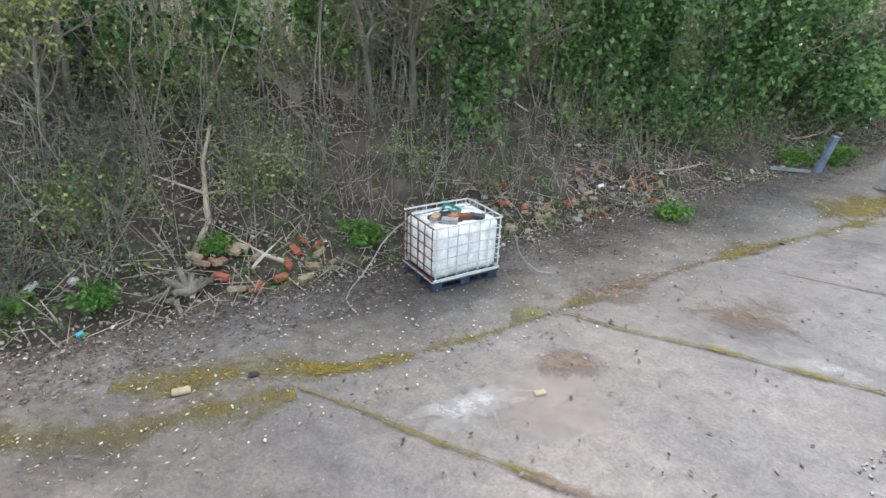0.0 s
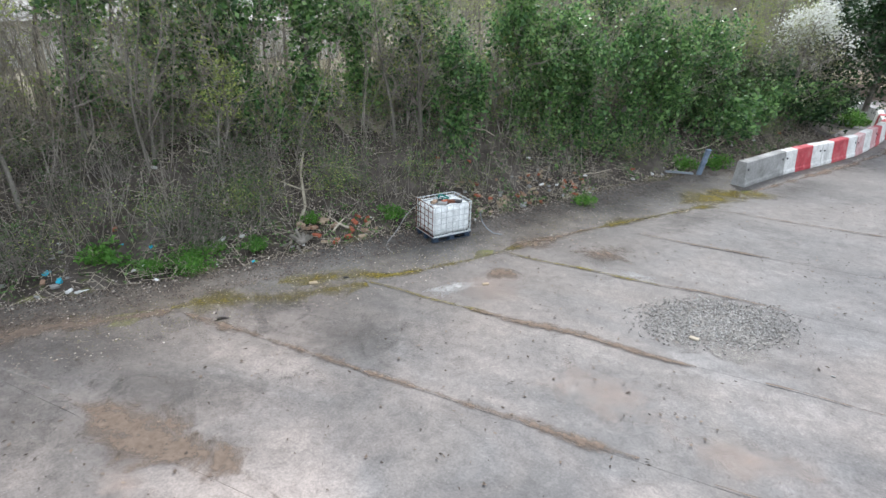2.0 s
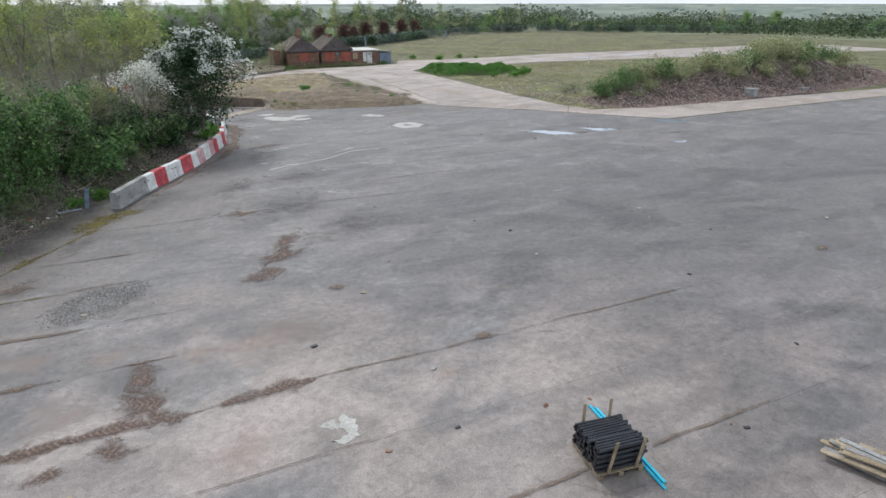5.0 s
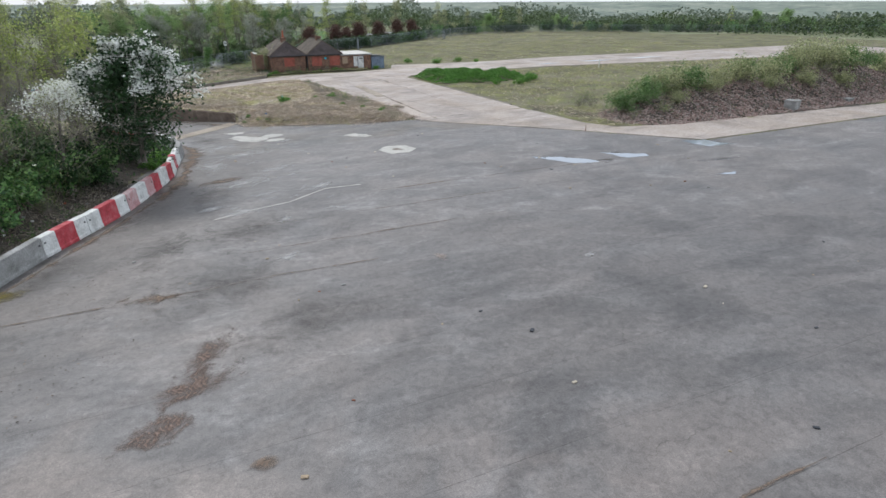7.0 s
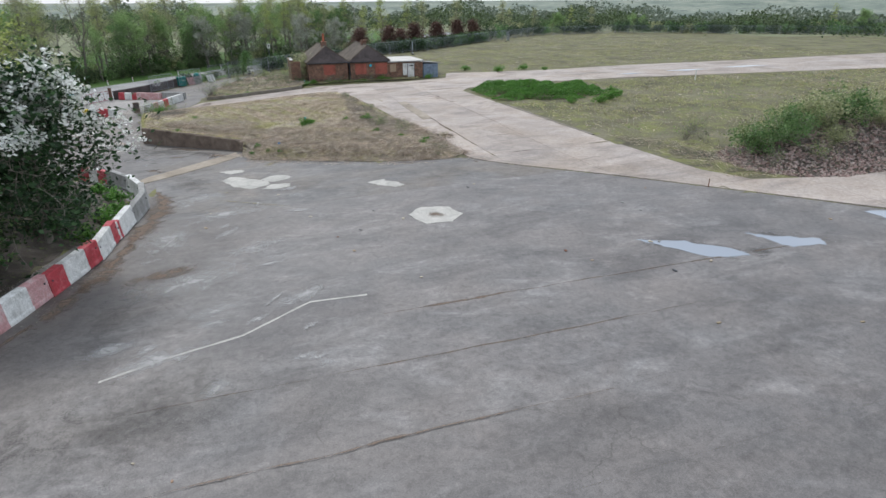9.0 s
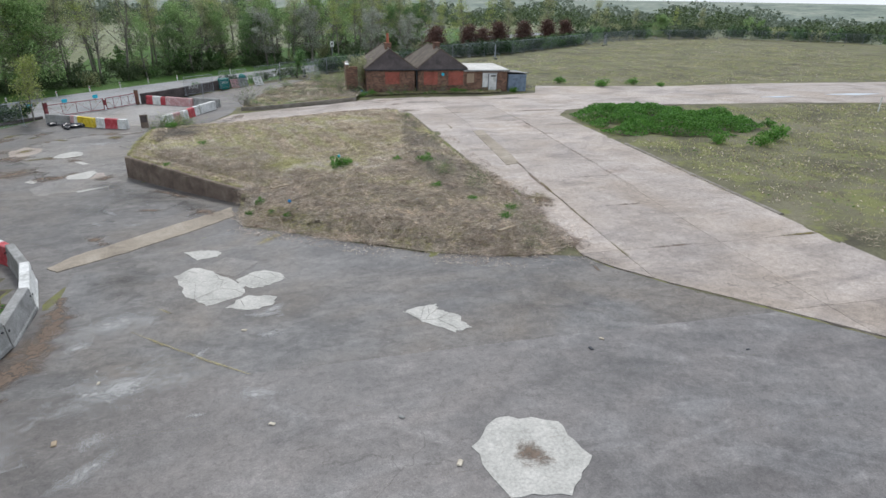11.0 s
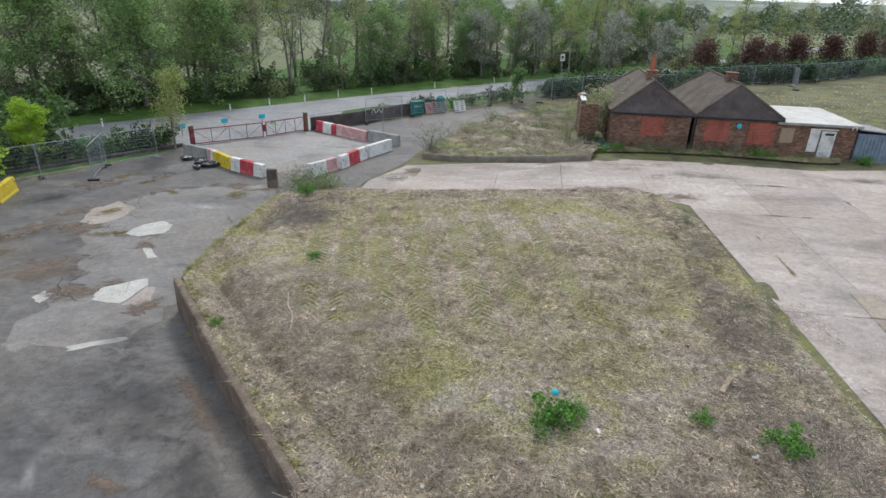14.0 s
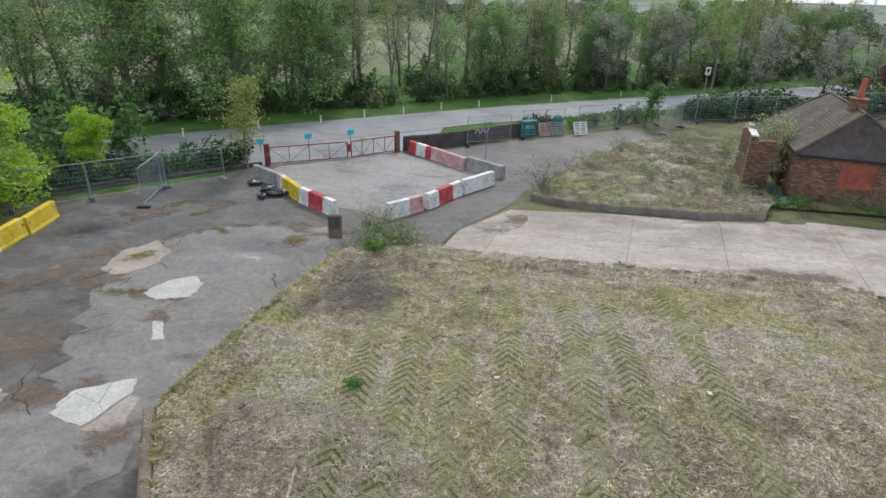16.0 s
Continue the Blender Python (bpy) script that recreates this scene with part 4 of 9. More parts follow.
def wall_along(name, line, thick, top, foot, material, label, cap=None, cap_over=0.03):
    """A wall that follows a line; top and foot are functions of the place."""
    root = thing(name, Matrix.Identity(4), label, "wall", kind="structure")
    n = max(2, int(length_of(line) / 0.8))
    bm = bmesh.new()
    rows = []
    for i in range(n + 1):
        x, y, a = along(line, length_of(line) * i / n)
        nx, ny = -math.sin(radians(a)) * thick / 2, math.cos(radians(a)) * thick / 2
        t = top(x, y) + 0.02 * noise.noise(Vector((x, y, 3)))
        f = foot(x, y) - 0.15
        rows.append([bm.verts.new(p) for p in ((x - nx, y - ny, f), (x + nx, y + ny, f), (x + nx, y + ny, t - 0.09), (x + nx * .82, y + ny * .82, t - 0.025), (x + nx * .4, y + ny * .4, t), (x - nx * .4, y - ny * .4, t), (x - nx * .82, y - ny * .82, t - 0.025), (x - nx, y - ny, t - 0.09))])
    for a, b in zip(rows, rows[1:]):
        for k in range(8):
            bm.faces.new((a[k], a[(k + 1) % 8], b[(k + 1) % 8], b[k]))
    bm.faces.new(rows[0][::-1])
    bm.faces.new(rows[-1])
    part("wall_body", bm, material, root)
    if cap:
        m = max(1, int(length_of(line) / 0.62))
        for i in range(m):
            x, y, a = along(line, length_of(line) * (i + 0.5) / m)
            ob = part("coping", a_box(0, 0, 0, length_of(line) / m - 0.012, thick + 2 * cap_over, 0.075, bevel=0.012), cap, root)
            ob.matrix_basis = pose(x, y, top(x, y) + 0.035 + 0.012 * noise.noise(Vector((x * 3, y, 1))), 0, 0, a)
    return root


def lev1(x, y):
    return float(level(np.array([x]), np.array([y]))[0])


def plot1(x, y):
    return float(plot_level(np.array([x]), np.array([y]))[0])


wall_along("wall_retaining", [(16.5, 48.6), (12.8, 52.5), (9.15, 56.5)], 0.26, lambda x, y: plot1(x, y) + 0.06, lev1, M["render_"], "stained brown retaining wall beside the grass plot")
wall_along("kerb_long", [(9.15, 56.6), (8.75, 60.4), (8.2, 66.9)], 0.18, lambda x, y: plot1(x, y) + 0.005, lev1, M["coping"], "low grey concrete kerb of the grass plot")
wall_along("kerb_drive", [(10.8, 68.55), (16.1, 68.75), (21.3, 69.0), (25.9, 69.0)], 0.18, lambda x, y: lev1(x, y) + 0.2, lev1, M["coping"], "crumbling concrete kerb along the drive")
wall_along("wall_bed", [(13.5, 80.5), (13.5, 77.0), (17.5, 76.0), (21.2, 75.55), (23.8, 75.9)], 0.2, lambda x, y: lev1(x, y) + 0.34, lev1, M["coping"], "low dark mossy wall of the raised bed")
wall_along("wall_boundary", [(2.9, 85.4), (5.5, 87.6), (10.3, 92.2)], 0.25, lambda x, y: lev1(x, y) + 1.0, lev1, M["tile"], "dark boundary wall beside the road")
wall_along("wall_roadside", [(-3.7, 78.6), (-6.0, 75.4), (-10.2, 69.6)], 0.22, lambda x, y: lev1(x, y) + 0.22, lev1, M["tile"], "low dark wall behind the mesh fence")
wall_along("kerb_road", [(39.75, 40.5), (39.5, 47.5), (39.4, 54)], 0.3, lambda x, y: lev1(x, y) + 0.03, lev1, M["coping"], "broken flush kerb of the concrete road")

# ---- repairs, stains and puddles on the ground ----
_tilt = [0]
_laid = []


def stain_patch(name, x, y, rx, ry, turn, key, label, lift=None):
    """A loose patch that lies on the slabs; its rim thins out."""
    _tilt[0] += 1
    lift = 0.003 + 0.0006 * (_tilt[0] % 40) if lift is None else lift
    n, a0 = 24, radians(turn)
    ca, sa = math.cos(a0), math.sin(a0)
    spots = [(x + (u * rx) * ca - (w * ry) * sa, y + (u * rx) * sa + (w * ry) * ca) for u, w in ((0, 0), (.8, 0), (-.8, 0), (0, .8), (0, -.8), (.4, 0), (-.4, 0))]
    for sx, sy in spots:                              # never more than a few films on one spot
        if sum(((sx - ox) * oc + (sy - oy) * os) ** 2 / (1.3 * orx) ** 2 + ((sy - oy) * oc - (sx - ox) * os) ** 2 / (1.35 * ory + .04) ** 2 < 1 for ox, oy, orx, ory, oc, os in _laid) > (1 if key in ("sand", "chalk", "damp", "darkfilm") else 2):
            return None
    _laid.append((x, y, rx, ry, ca, sa))
    pts, uv = [(x, y)], [0.0]
    for f in (0.5, 1.0):
        for i in range(n):
            a = 2 * math.pi * i / n
            px, py = (rx * 1.25) * math.cos(a) * f, (ry * 1.3 + 0.03) * math.sin(a) * f
            pts.append((x + px * math.cos(a0) - py * math.sin(a0), y + px * math.sin(a0) + py * math.cos(a0)))
            uv.append(f)
    p = np.array(pts)
    z = level(p[:, 0], p[:, 1]) + lift
    me = bpy.data.meshes.new(name)
    me.from_pydata([(a, b, c) for (a, b), c in zip(pts, z)], [], [(0, 1 + i, 1 + (i + 1) % n) for i in range(n)] + [(1 + i, 1 + n + i, 1 + n + (i + 1) % n, 1 + (i + 1) % n) for i in range(n)])
    layer = me.uv_layers.new(name="UVMap")
    for lp in me.loops:
        layer.data[lp.index].uv = (uv[lp.vertex_index], 0.5)
    ob = hang(name, me, M[key])
    return tagged(ob, label, "dirt", kind="stuff")


def ribbon(name, line, width, key, label, seed=0, step=0.22, wander=0.06):
    """A strip of dirt or moss along a line; it swells, thins out and wanders."""
    _tilt[0] += 1
    lift = 0.003 + 0.0006 * (_tilt[0] % 40)
    total = length_of(line)
    n = max(4, int(total / step))
    across = (-1.0, -0.5, 0.0, 0.5, 1.0)
    pts, uv = [], []
    for i in range(n + 1):
        x, y, a = along(line, min(total * i / n, total - 1e-3))
        nx, ny = -math.sin(radians(a)), math.cos(radians(a))
        f = noise.noise(Vector((x * 0.55, y * 0.55, seed + 0.5))) + 0.6 * noise.noise(Vector((x * 1.7, y * 1.7, seed + 4)))
        w = width * (1.15 + 1.1 * f) * min(1.0, 4 * i / n + .25, 4 * (n - i) / n + .25)
        w = max(0.02, w)
        off = wander * noise.noise(Vector((x * 0.9, y * 0.9, seed + 9)))
        thin = 0.55 * max(0.0, -f)
        if i % 4 == 2:
            _laid.append((x, y, .5, w * .8, ny, -nx))
        for o in across:
            pts.append((x + nx * (o * w * 1.3 + off), y + ny * (o * w * 1.3 + off)))
            uv.append(abs(o) + thin)
    p = np.array(pts)
    z = level(p[:, 0], p[:, 1]) + lift
    me = bpy.data.meshes.new(name)
    me.from_pydata([(px, py, pz) for (px, py), pz in zip(pts, z)], [], [(i * 5 + k, i * 5 + k + 1, i * 5 + k + 6, i * 5 + k + 5) for i in range(n) for k in range(4)])
    layer = me.uv_layers.new(name="UVMap")
    for lp in me.loops:
        layer.data[lp.index].uv = (uv[lp.vertex_index], 0.5)
    return tagged(hang(name, me, M[key]), label, "dirt", kind="stuff")


# wide thin dark patches over the paving by the bank and barriers
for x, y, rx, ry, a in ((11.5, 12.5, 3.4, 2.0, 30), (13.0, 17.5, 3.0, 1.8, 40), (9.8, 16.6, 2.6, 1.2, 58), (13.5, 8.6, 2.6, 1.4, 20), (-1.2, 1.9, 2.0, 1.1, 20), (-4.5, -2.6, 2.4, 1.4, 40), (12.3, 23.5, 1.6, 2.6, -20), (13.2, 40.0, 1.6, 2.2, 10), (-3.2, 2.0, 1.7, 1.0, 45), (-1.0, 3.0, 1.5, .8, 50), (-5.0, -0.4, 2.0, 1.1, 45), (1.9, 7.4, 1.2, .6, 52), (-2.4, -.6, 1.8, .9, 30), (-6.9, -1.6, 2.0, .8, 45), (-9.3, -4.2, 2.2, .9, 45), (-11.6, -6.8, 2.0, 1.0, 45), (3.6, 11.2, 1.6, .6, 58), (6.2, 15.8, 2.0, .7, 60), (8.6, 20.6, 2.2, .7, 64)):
    stain_patch("grime_patch", x, y, rx, ry, a, "darkfilm", "dark film on the paving below the bank")
JOINT_SOIL = "brown soil and weeds caught in a slab joint"
MOSSY_EDGE = "yellow-green moss and grit along the slab edge"
for sd, (line, w, k, lab) in enumerate((
        ([(-4.4, -1.3), (-2.6, -1.36), (-1.7, -1.3), (-0.9, -1.22), (0.3, -1.4)], .30, "dirt", JOINT_SOIL), ([(0.2, -1.38), (1.9, -1.46), (3.2, -1.52), (4.6, -1.42)], .20, "dirt", JOINT_SOIL),
        ([(2.6, -1.5), (4.3, -1.42), (5.2, -1.38), (6.1, -1.5), (7.2, -1.52)], .24, "mud", "reddish brown mud printed by tyre treads"), ([(6.9, -1.5), (8.1, -1.5), (9.6, -1.36)], .22, "mud", "reddish brown mud printed by tyre treads"), ([(9.5, -1.36), (10.7, -1.33), (12.6, -1.45)], .07, "dirt", JOINT_SOIL), ([(12.6, -1.45), (22, -1.45)], .05, "dirt", JOINT_SOIL),
        ([(-4.2, 1.15), (-2.6, 1.2), (-0.5, 1.2)], .17, "dirt", JOINT_SOIL), ([(-0.6, 1.2), (1.0, 1.2), (2.2, 1.23), (3.7, 1.24)], .14, "dirt", JOINT_SOIL), ([(4.6, 1.22), (6.5, 1.2)], .025, "dirt", JOINT_SOIL),
        ([(-2.0, 3.82), (-1.26, 3.8), (-0.75, 3.76), (0.0, 3.8), (0.7, 3.8)], .075, "moss", MOSSY_EDGE), ([(0.3, 3.8), (1.5, 3.82), (2.5, 3.84), (4.2, 3.8)], .09, "dirt", JOINT_SOIL), ([(5.2, 3.82), (7, 3.82)], .02, "dirt", JOINT_SOIL),
        ([(-0.2, 6.58), (0.6, 6.54), (1.8, 6.58), (3.3, 6.56)], .055, "moss", MOSSY_EDGE), ([(3.2, 6.56), (4.2, 6.7), (5.6, 6.6)], .035, "dirt", JOINT_SOIL), ([(2.4, 9.3), (5.4, 9.3)], .05, "dirt", JOINT_SOIL), ([(4.4, 12.3), (8.4, 12.3), (10.6, 12.25), (13.5, 12.4), (17, 12.25)], .05, "dirt", JOINT_SOIL),
        ([(6, -4.1), (11, -4.1)], .018, "dirt", JOINT_SOIL), ([(11.5, -6.75), (13.8, -6.75)], .05, "dirt", JOINT_SOIL), ([(15.4, -6.75), (19.5, -6.75)], .05, "dirt", JOINT_SOIL), ([(12.5, 14.88), (16.6, 14.85), (19.5, 14.92), (24, 14.8)], .035, "dirt", JOINT_SOIL), ([(13, 17.75), (24, 17.7), (29, 17.75)], .025, "dirt", JOINT_SOIL), ([(19.6, 20.4), (22.8, 20.42), (28.3, 20.38)], .05, "dirt", JOINT_SOIL), ([(28, 20.38), (36, 20.3)], .04, "dirt", JOINT_SOIL),
        ([(-4.6, 1.2), (-3.7, 2.05), (-3.0, 2.6), (-2.5, 3.2), (-2.0, 3.75)], .46, "moss", MOSSY_EDGE), ([(-3.6, 2.95), (-2.86, 3.6), (-2.3, 4.1), (-1.75, 4.35)], .30, "moss", MOSSY_EDGE), ([(-2.0, 4.05), (-1.47, 4.68), (-1.2, 5.05), (-0.6, 5.95), (-0.2, 6.65), (0.4, 7.6)], .18, "moss", MOSSY_EDGE), ([(0.3, 7.5), (1.36, 9.26), (2.5, 10.7)], .16, "dirt", MOSSY_EDGE), ([(1.0, 8.7), (2.5, 10.75), (4.3, 13.3)], .24, "moss", MOSSY_EDGE),
        ([(3.1, 12.4), (3.9, 13.6), (4.6, 14.6)], .60, "moss", MOSSY_EDGE), ([(-7.5, -2.0), (-6.0, -0.5), (-4.5, 1.1)], .30, "dirt", MOSSY_EDGE), ([(-12, -7.4), (-9.6, -4.4), (-7.2, -1.8)], .32, "moss", MOSSY_EDGE), ([(5.0, 14.8), (6.6, 17.6), (8.4, 20.8), (9.6, 23.4)], .22, "dirt", "soil washed along the foot of the barriers"), ([(9.6, 23.2), (10.9, 26.6), (11.5, 30.0)], .34, "dirt", "soil washed along the foot of the barriers"), ([(11.3, 29.5), (11.9, 33.0), (12.2, 36.6), (11.6, 39.0)], .55, "dirt", "soil washed along the foot of the barriers"),
        ([(31.0, 39.5), (31.0, 43.0), (31.03, 44.3), (30.9, 46.7), (30.93, 49.3)], .075, "dirt", "soil in the broken joint of the concrete road"), ([(31.05, 40.0), (31.0, 43.0), (31.0, 47.5)], .03, "moss", "moss in the broken joint of the concrete road"), ([(35.3, 45), (35.2, 56), (35.3, 64)], .03, "dirt", JOINT_SOIL))):
    ribbon("dirt_strip" if k != "moss" else "moss_strip", line, w, k, lab, seed=3 * sd)
r_ = random.Random(61)
for i in range(22):
    x, y = r_.uniform(29.5, 39), r_.uniform(36, 75)
    vertical = i % 2
    if vertical:
        x = r_.choice((31.0, 35.2, 31.0, 29.4))
    else:
        y = r_.choice((38.3, 43, 47.3, 52.5, 57.5, 62.5, 67, 72))
    stain_patch("dirt_strip", x, y, 0.08 if vertical else r_.uniform(.5, 1.6), r_.uniform(.5, 1.8) if vertical else 0.08, 0, r_.choice(("dirt", "dirt", "moss")), "soil and moss in the joints of the concrete road")
for i in range(12):
    stain_patch("sand_drift", r_.uniform(12, 39), r_.uniform(69.5, 75.5), r_.uniform(.6, 2.2), r_.uniform(.3, .8), r_.uniform(-15, 15), r_.choice(("sand", "sand", "damp")), "stained area of the concrete drive")
for i in range(26):
    stain_patch("damp_patch", r_.uniform(-4, 8), r_.uniform(55, 72), r_.uniform(.5, 2.0), r_.uniform(.3, .9), r_.uniform(20, 80), r_.choice(("damp", "dirt", "dirt", "moss")), "worn and stained area of the old yard")
for x, y, rx, ry, a, k in ((4.0, 13.2, 1.4, 0.6, 58, "moss"), (4.9, 14.4, 1.0, .5, 30, "moss"), (3.4, 14.2, 1.2, .6, 50, "moss"),
                           (5.75, -0.75, 0.85, 0.95, 8, "mud"), (5.75, 0.4, 0.5, 0.95, 4, "mud"), (5.15, -2.15, 0.5, 0.55, 5, "mud"), (3.95, -2.36, .45, .28, 0, "mud"), (-0.9, -5.0, .30, .75, -12, "dirt"), (-3.6, -4.4, .7, .5, 20, "mud"), (-4.0, -2.47, .4, .22, 0, "dirt"), (-1.65, -2.06, .5, .25, 0, "sand"), (-1.36, -3.18, .4, .25, 10, "sand"), (0.41, -4.59, .25, .18, 30, "dirt"), (2.08, -2.25, .25, .14, 0, "dirt"), (-1.75, -1.3, .75, .30, 0, "dirt"), (0.3, 4.85, 0.95, 0.85, 40, "sand"), (-0.45, 4.4, 0.35, .55, -30, "chalk"), (0.15, 5.55, .6, .3, 30, "dirt"), (1.5, 6.9, .7, .3, -5, "chalk"), (1.9, 7.6, .8, .45, 20, "dirt"), (0.2, 7.4, .7, .4, 40, "dirt"), (14.1, 13.9, .7, .35, 30, "chalk"), (13.4, 13.3, .6, .25, 10, "chalk"), (12.0, 21.0, .8, .4, 20, "chalk"), (16.2, 27.6, 1.6, .6, 25, "chalk"), (14.7, 22.4, 1.0, .4, 20, "chalk"), (19.2, 11.5, .3, .5, 0, "sand"), (24.3, 9.2, .4, .2, 20, "chalk"), (3.3, -3.3, .35, .22, 20, "dirt"), (10.8, 8.2, 1.5, .55, 58, "mud"), (10.3, 6.8, 1.5, .7, 20, "mud"), (9.5, 5.4, 1.2, .62, 25, "mud"), (10.2, 6.9, 3.2, 2.2, 55, "sand"),
                           # includes three wide dark patches over the south-west slabs
                           (9.5, 12.3, 1.3, .35, -8, "dirt"), (-2.2, -4.0, 2.2, 1.3, 10, "damp"), (0.8, -6.0, 2.4, 1.2, 10, "damp"), (-4.6, -3.6, 1.5, 1.2, 30, "damp"), (7.4, -5.3, .45, .3, 30, "dirt"), (5.2, -5.9, .5, .32, 40, "dirt"),
                           (14.3, -1.35, .42, .2, 0, "dirt"), (29.0, -1.15, .5, .22, 0, "dirt"), (12.6, -2.6, .7, .4, 10, "sand"), (11.4, 3.4, .35, .25, 0, "dirt"), (1.6, -3.9, .8, .5, 20, "sand"), (0.1, -2.8, .6, .4, 20, "sand"), (2.9, -4.6, .7, .45, 10, "sand"),
                           (3.0, 2.4, 1.6, .8, 0, "sand"), (7.5, -3.4, 1.8, .9, 10, "sand"), (7.2, 1.2, 1.2, .9, 0, "sand"), (3.9, -0.4, 1.2, .7, 20, "sand"), (5.0, 1.9, .9, .5, 0, "sand"), (13, 8, 2.5, 1.2, 30, "sand"), (9, 1, 2.2, 1.0, 15, "sand"),
                           (4.4, 5.4, 1.55, 1.15, 15, "gravel"), (4.3, 6.7, 1.1, .35, 5, "dirt"), (2.6, 6.8, .9, .2, -5, "chalk"),
                           (13.3, 20.0, 2.0, .5, 15, "chalk"), (17.5, 22.6, 1.2, .4, 30, "chalk"), (14, 25, 2.4, 1.2, 20, "chalk"), (12.8, 30, 1.2, 2.6, 0, "chalk"), (15, 33, 2.2, 1.2, 30, "chalk"), (13.8, 36.6, 1.6, .9, 20, "chalk"),
                           # includes near-black patches along the retaining wall foot and in the west yard
                           (10.2, 24.6, .5, 2.2, -20, "dirt"), (11.7, 29.5, .6, 1.8, -8, "dirt"), (12.4, 33, .7, 1.4, 0, "dirt"), (13.0, 26.0, 1.6, .5, 20, "dirt"), (8.2, 21.0, .5, 2.0, -30, "damp"), (13.7, 49.2, 2.6, 1.0, -45, "wet"), (10.9, 51.6, 2.6, 1.5, -47, "wet"), (8.6, 54.4, 2.0, 1.0, -47, "wet"), (9.4, 49.6, 2.0, 1.2, -40, "damp"), (14.5, 46.9, 1.2, .7, -60, "damp"), (-2.5, 60.5, 2.6, 1.3, 60, "wet"), (-4.2, 66.5, 2.4, 1.2, 60, "wet"), (2, 58.5, 2.2, 1.4, 30, "dirt"), (-1.5, 62.5, 1.8, 1.0, 50, "dirt"),
                           (0.6, 64.3, 1.2, 0.5, 40, "moss"), (2.0, 62.3, 1.1, .5, 30, "moss"), (4.5, 66.5, 2.2, .7, 10, "chalk"), (5.5, 69.4, 2.0, .8, 20, "chalk"), (14.8, 47.8, .5, 1.0, 45, "dirt"), (12.6, 51.6, .35, 2.4, 45, "dirt"), (29.6, 39.5, .5, 2.2, 5, "dirt"), (29.4, 44.5, .6, 3.0, 2, "dirt"), (30.1, 44.5, .75, 1.35, -15, "moss"), (30.2, 44.2, .6, 1.0, -15, "dirt"), (39.5, 47, .3, 5, 0, "moss"), (34.9, 60.5, 0.5, 3.4, 4, "sand"), (36, 48, 1.3, .8, 0, "sand"), (38, 66.8, 3.0, .4, 0, "dirt"), (14.0, 74.0, 1.5, 1.2, 0, "dirt"), (24, 70.2, 2.6, .6, 0, "dirt"), (27.5, 69.3, 1.3, .8, 0, "dirt")):
    stain_patch({"mud": "mud_patch", "dirt": "dirt_patch", "moss": "moss_patch", "sand": "sand_drift", "gravel": "gravel_patch", "chalk": "pale_scuff", "damp": "damp_patch", "wet": "wet_patch"}[k], x, y, rx, ry, a, k,
                {"mud": "reddish brown mud printed by tyre treads", "dirt": "patch of brown dried mud on the slabs", "moss": "patch of yellow-green moss on the paving", "sand": "thin pinkish film of sand on the slabs", "gravel": "patch of loose grey gravel in a slab hollow", "chalk": "pale scuffed area on the paving", "damp": "dark area on the paving", "wet": "nearly black area of the asphalt"}[k])


r_ = random.Random(88)
for i in range(34):
    stain_patch("pale_scuff", r_.uniform(12.2, 18.5), r_.uniform(18, 37), r_.uniform(.25, .9), r_.uniform(.08, .35), r_.uniform(-20, 60), "chalk", "pale scuffed area on the paving")
for i in range(18):
    stain_patch("pale_scuff", r_.uniform(10, 18), r_.uniform(44, 54), r_.uniform(.3, 1.0), r_.uniform(.1, .3), r_.uniform(-60, 20), r_.choice(("chalk", "damp", "dirt")), "scuffed and stained area of the asphalt")
# cracks wandering through the old asphalt
for i in range(16):
    x, y = r_.uniform(1.0, 7.5), r_.uniform(55.5, 68)
    if not inside(LANE, [x], [y])[0]:
        continue
    a, pts = r_.choice((.9, 2.2, 2.5)) + r_.uniform(-.2, .2), [(x, y)]
    for k in range(r_.randint(4, 10)):
        b = a + r_.uniform(-.75, .75)
        x, y = x + .28 * math.cos(b), y + .28 * math.sin(b)
        pts.append((x, y))
    ribbon("crack", pts, .014, "crackfill", "dark soil-filled crack in the old asphalt", 300 + i, step=.1, wander=.01)


def blob(outline, seed=0, wobble=0.05, sub=3):
    """Breaks an outline's straight edges into a ragged one."""
    r = random.Random(seed)
    out = []
    for a, b in zip(outline, outline[1:] + outline[:1]):
        for i in range(sub):
            t = i / sub
            out.append((a[0] + (b[0] - a[0]) * t + r.uniform(-wobble, wobble), a[1] + (b[1] - a[1]) * t + r.uniform(-wobble, wobble)))
    return out


def half(poly, mx, my, nx, ny, gap):
    """The part of an outline on one side of a line, less half a crack."""
    d = math.hypot(nx, ny) + 1e-9
    side = [((p[0] - mx) * nx + (p[1] - my) * ny) / d - gap for p in poly]
    out = []
    for (a, sa), (b, sb) in zip(zip(poly, side), zip(poly[1:] + poly[:1], side[1:] + side[:1])):
        if sa >= 0:
            out.append(a)
        if (sa >= 0) != (sb >= 0):
            t = sa / (sa - sb)
            out.append((a[0] + (b[0] - a[0]) * t, a[1] + (b[1] - a[1]) * t))
    return out


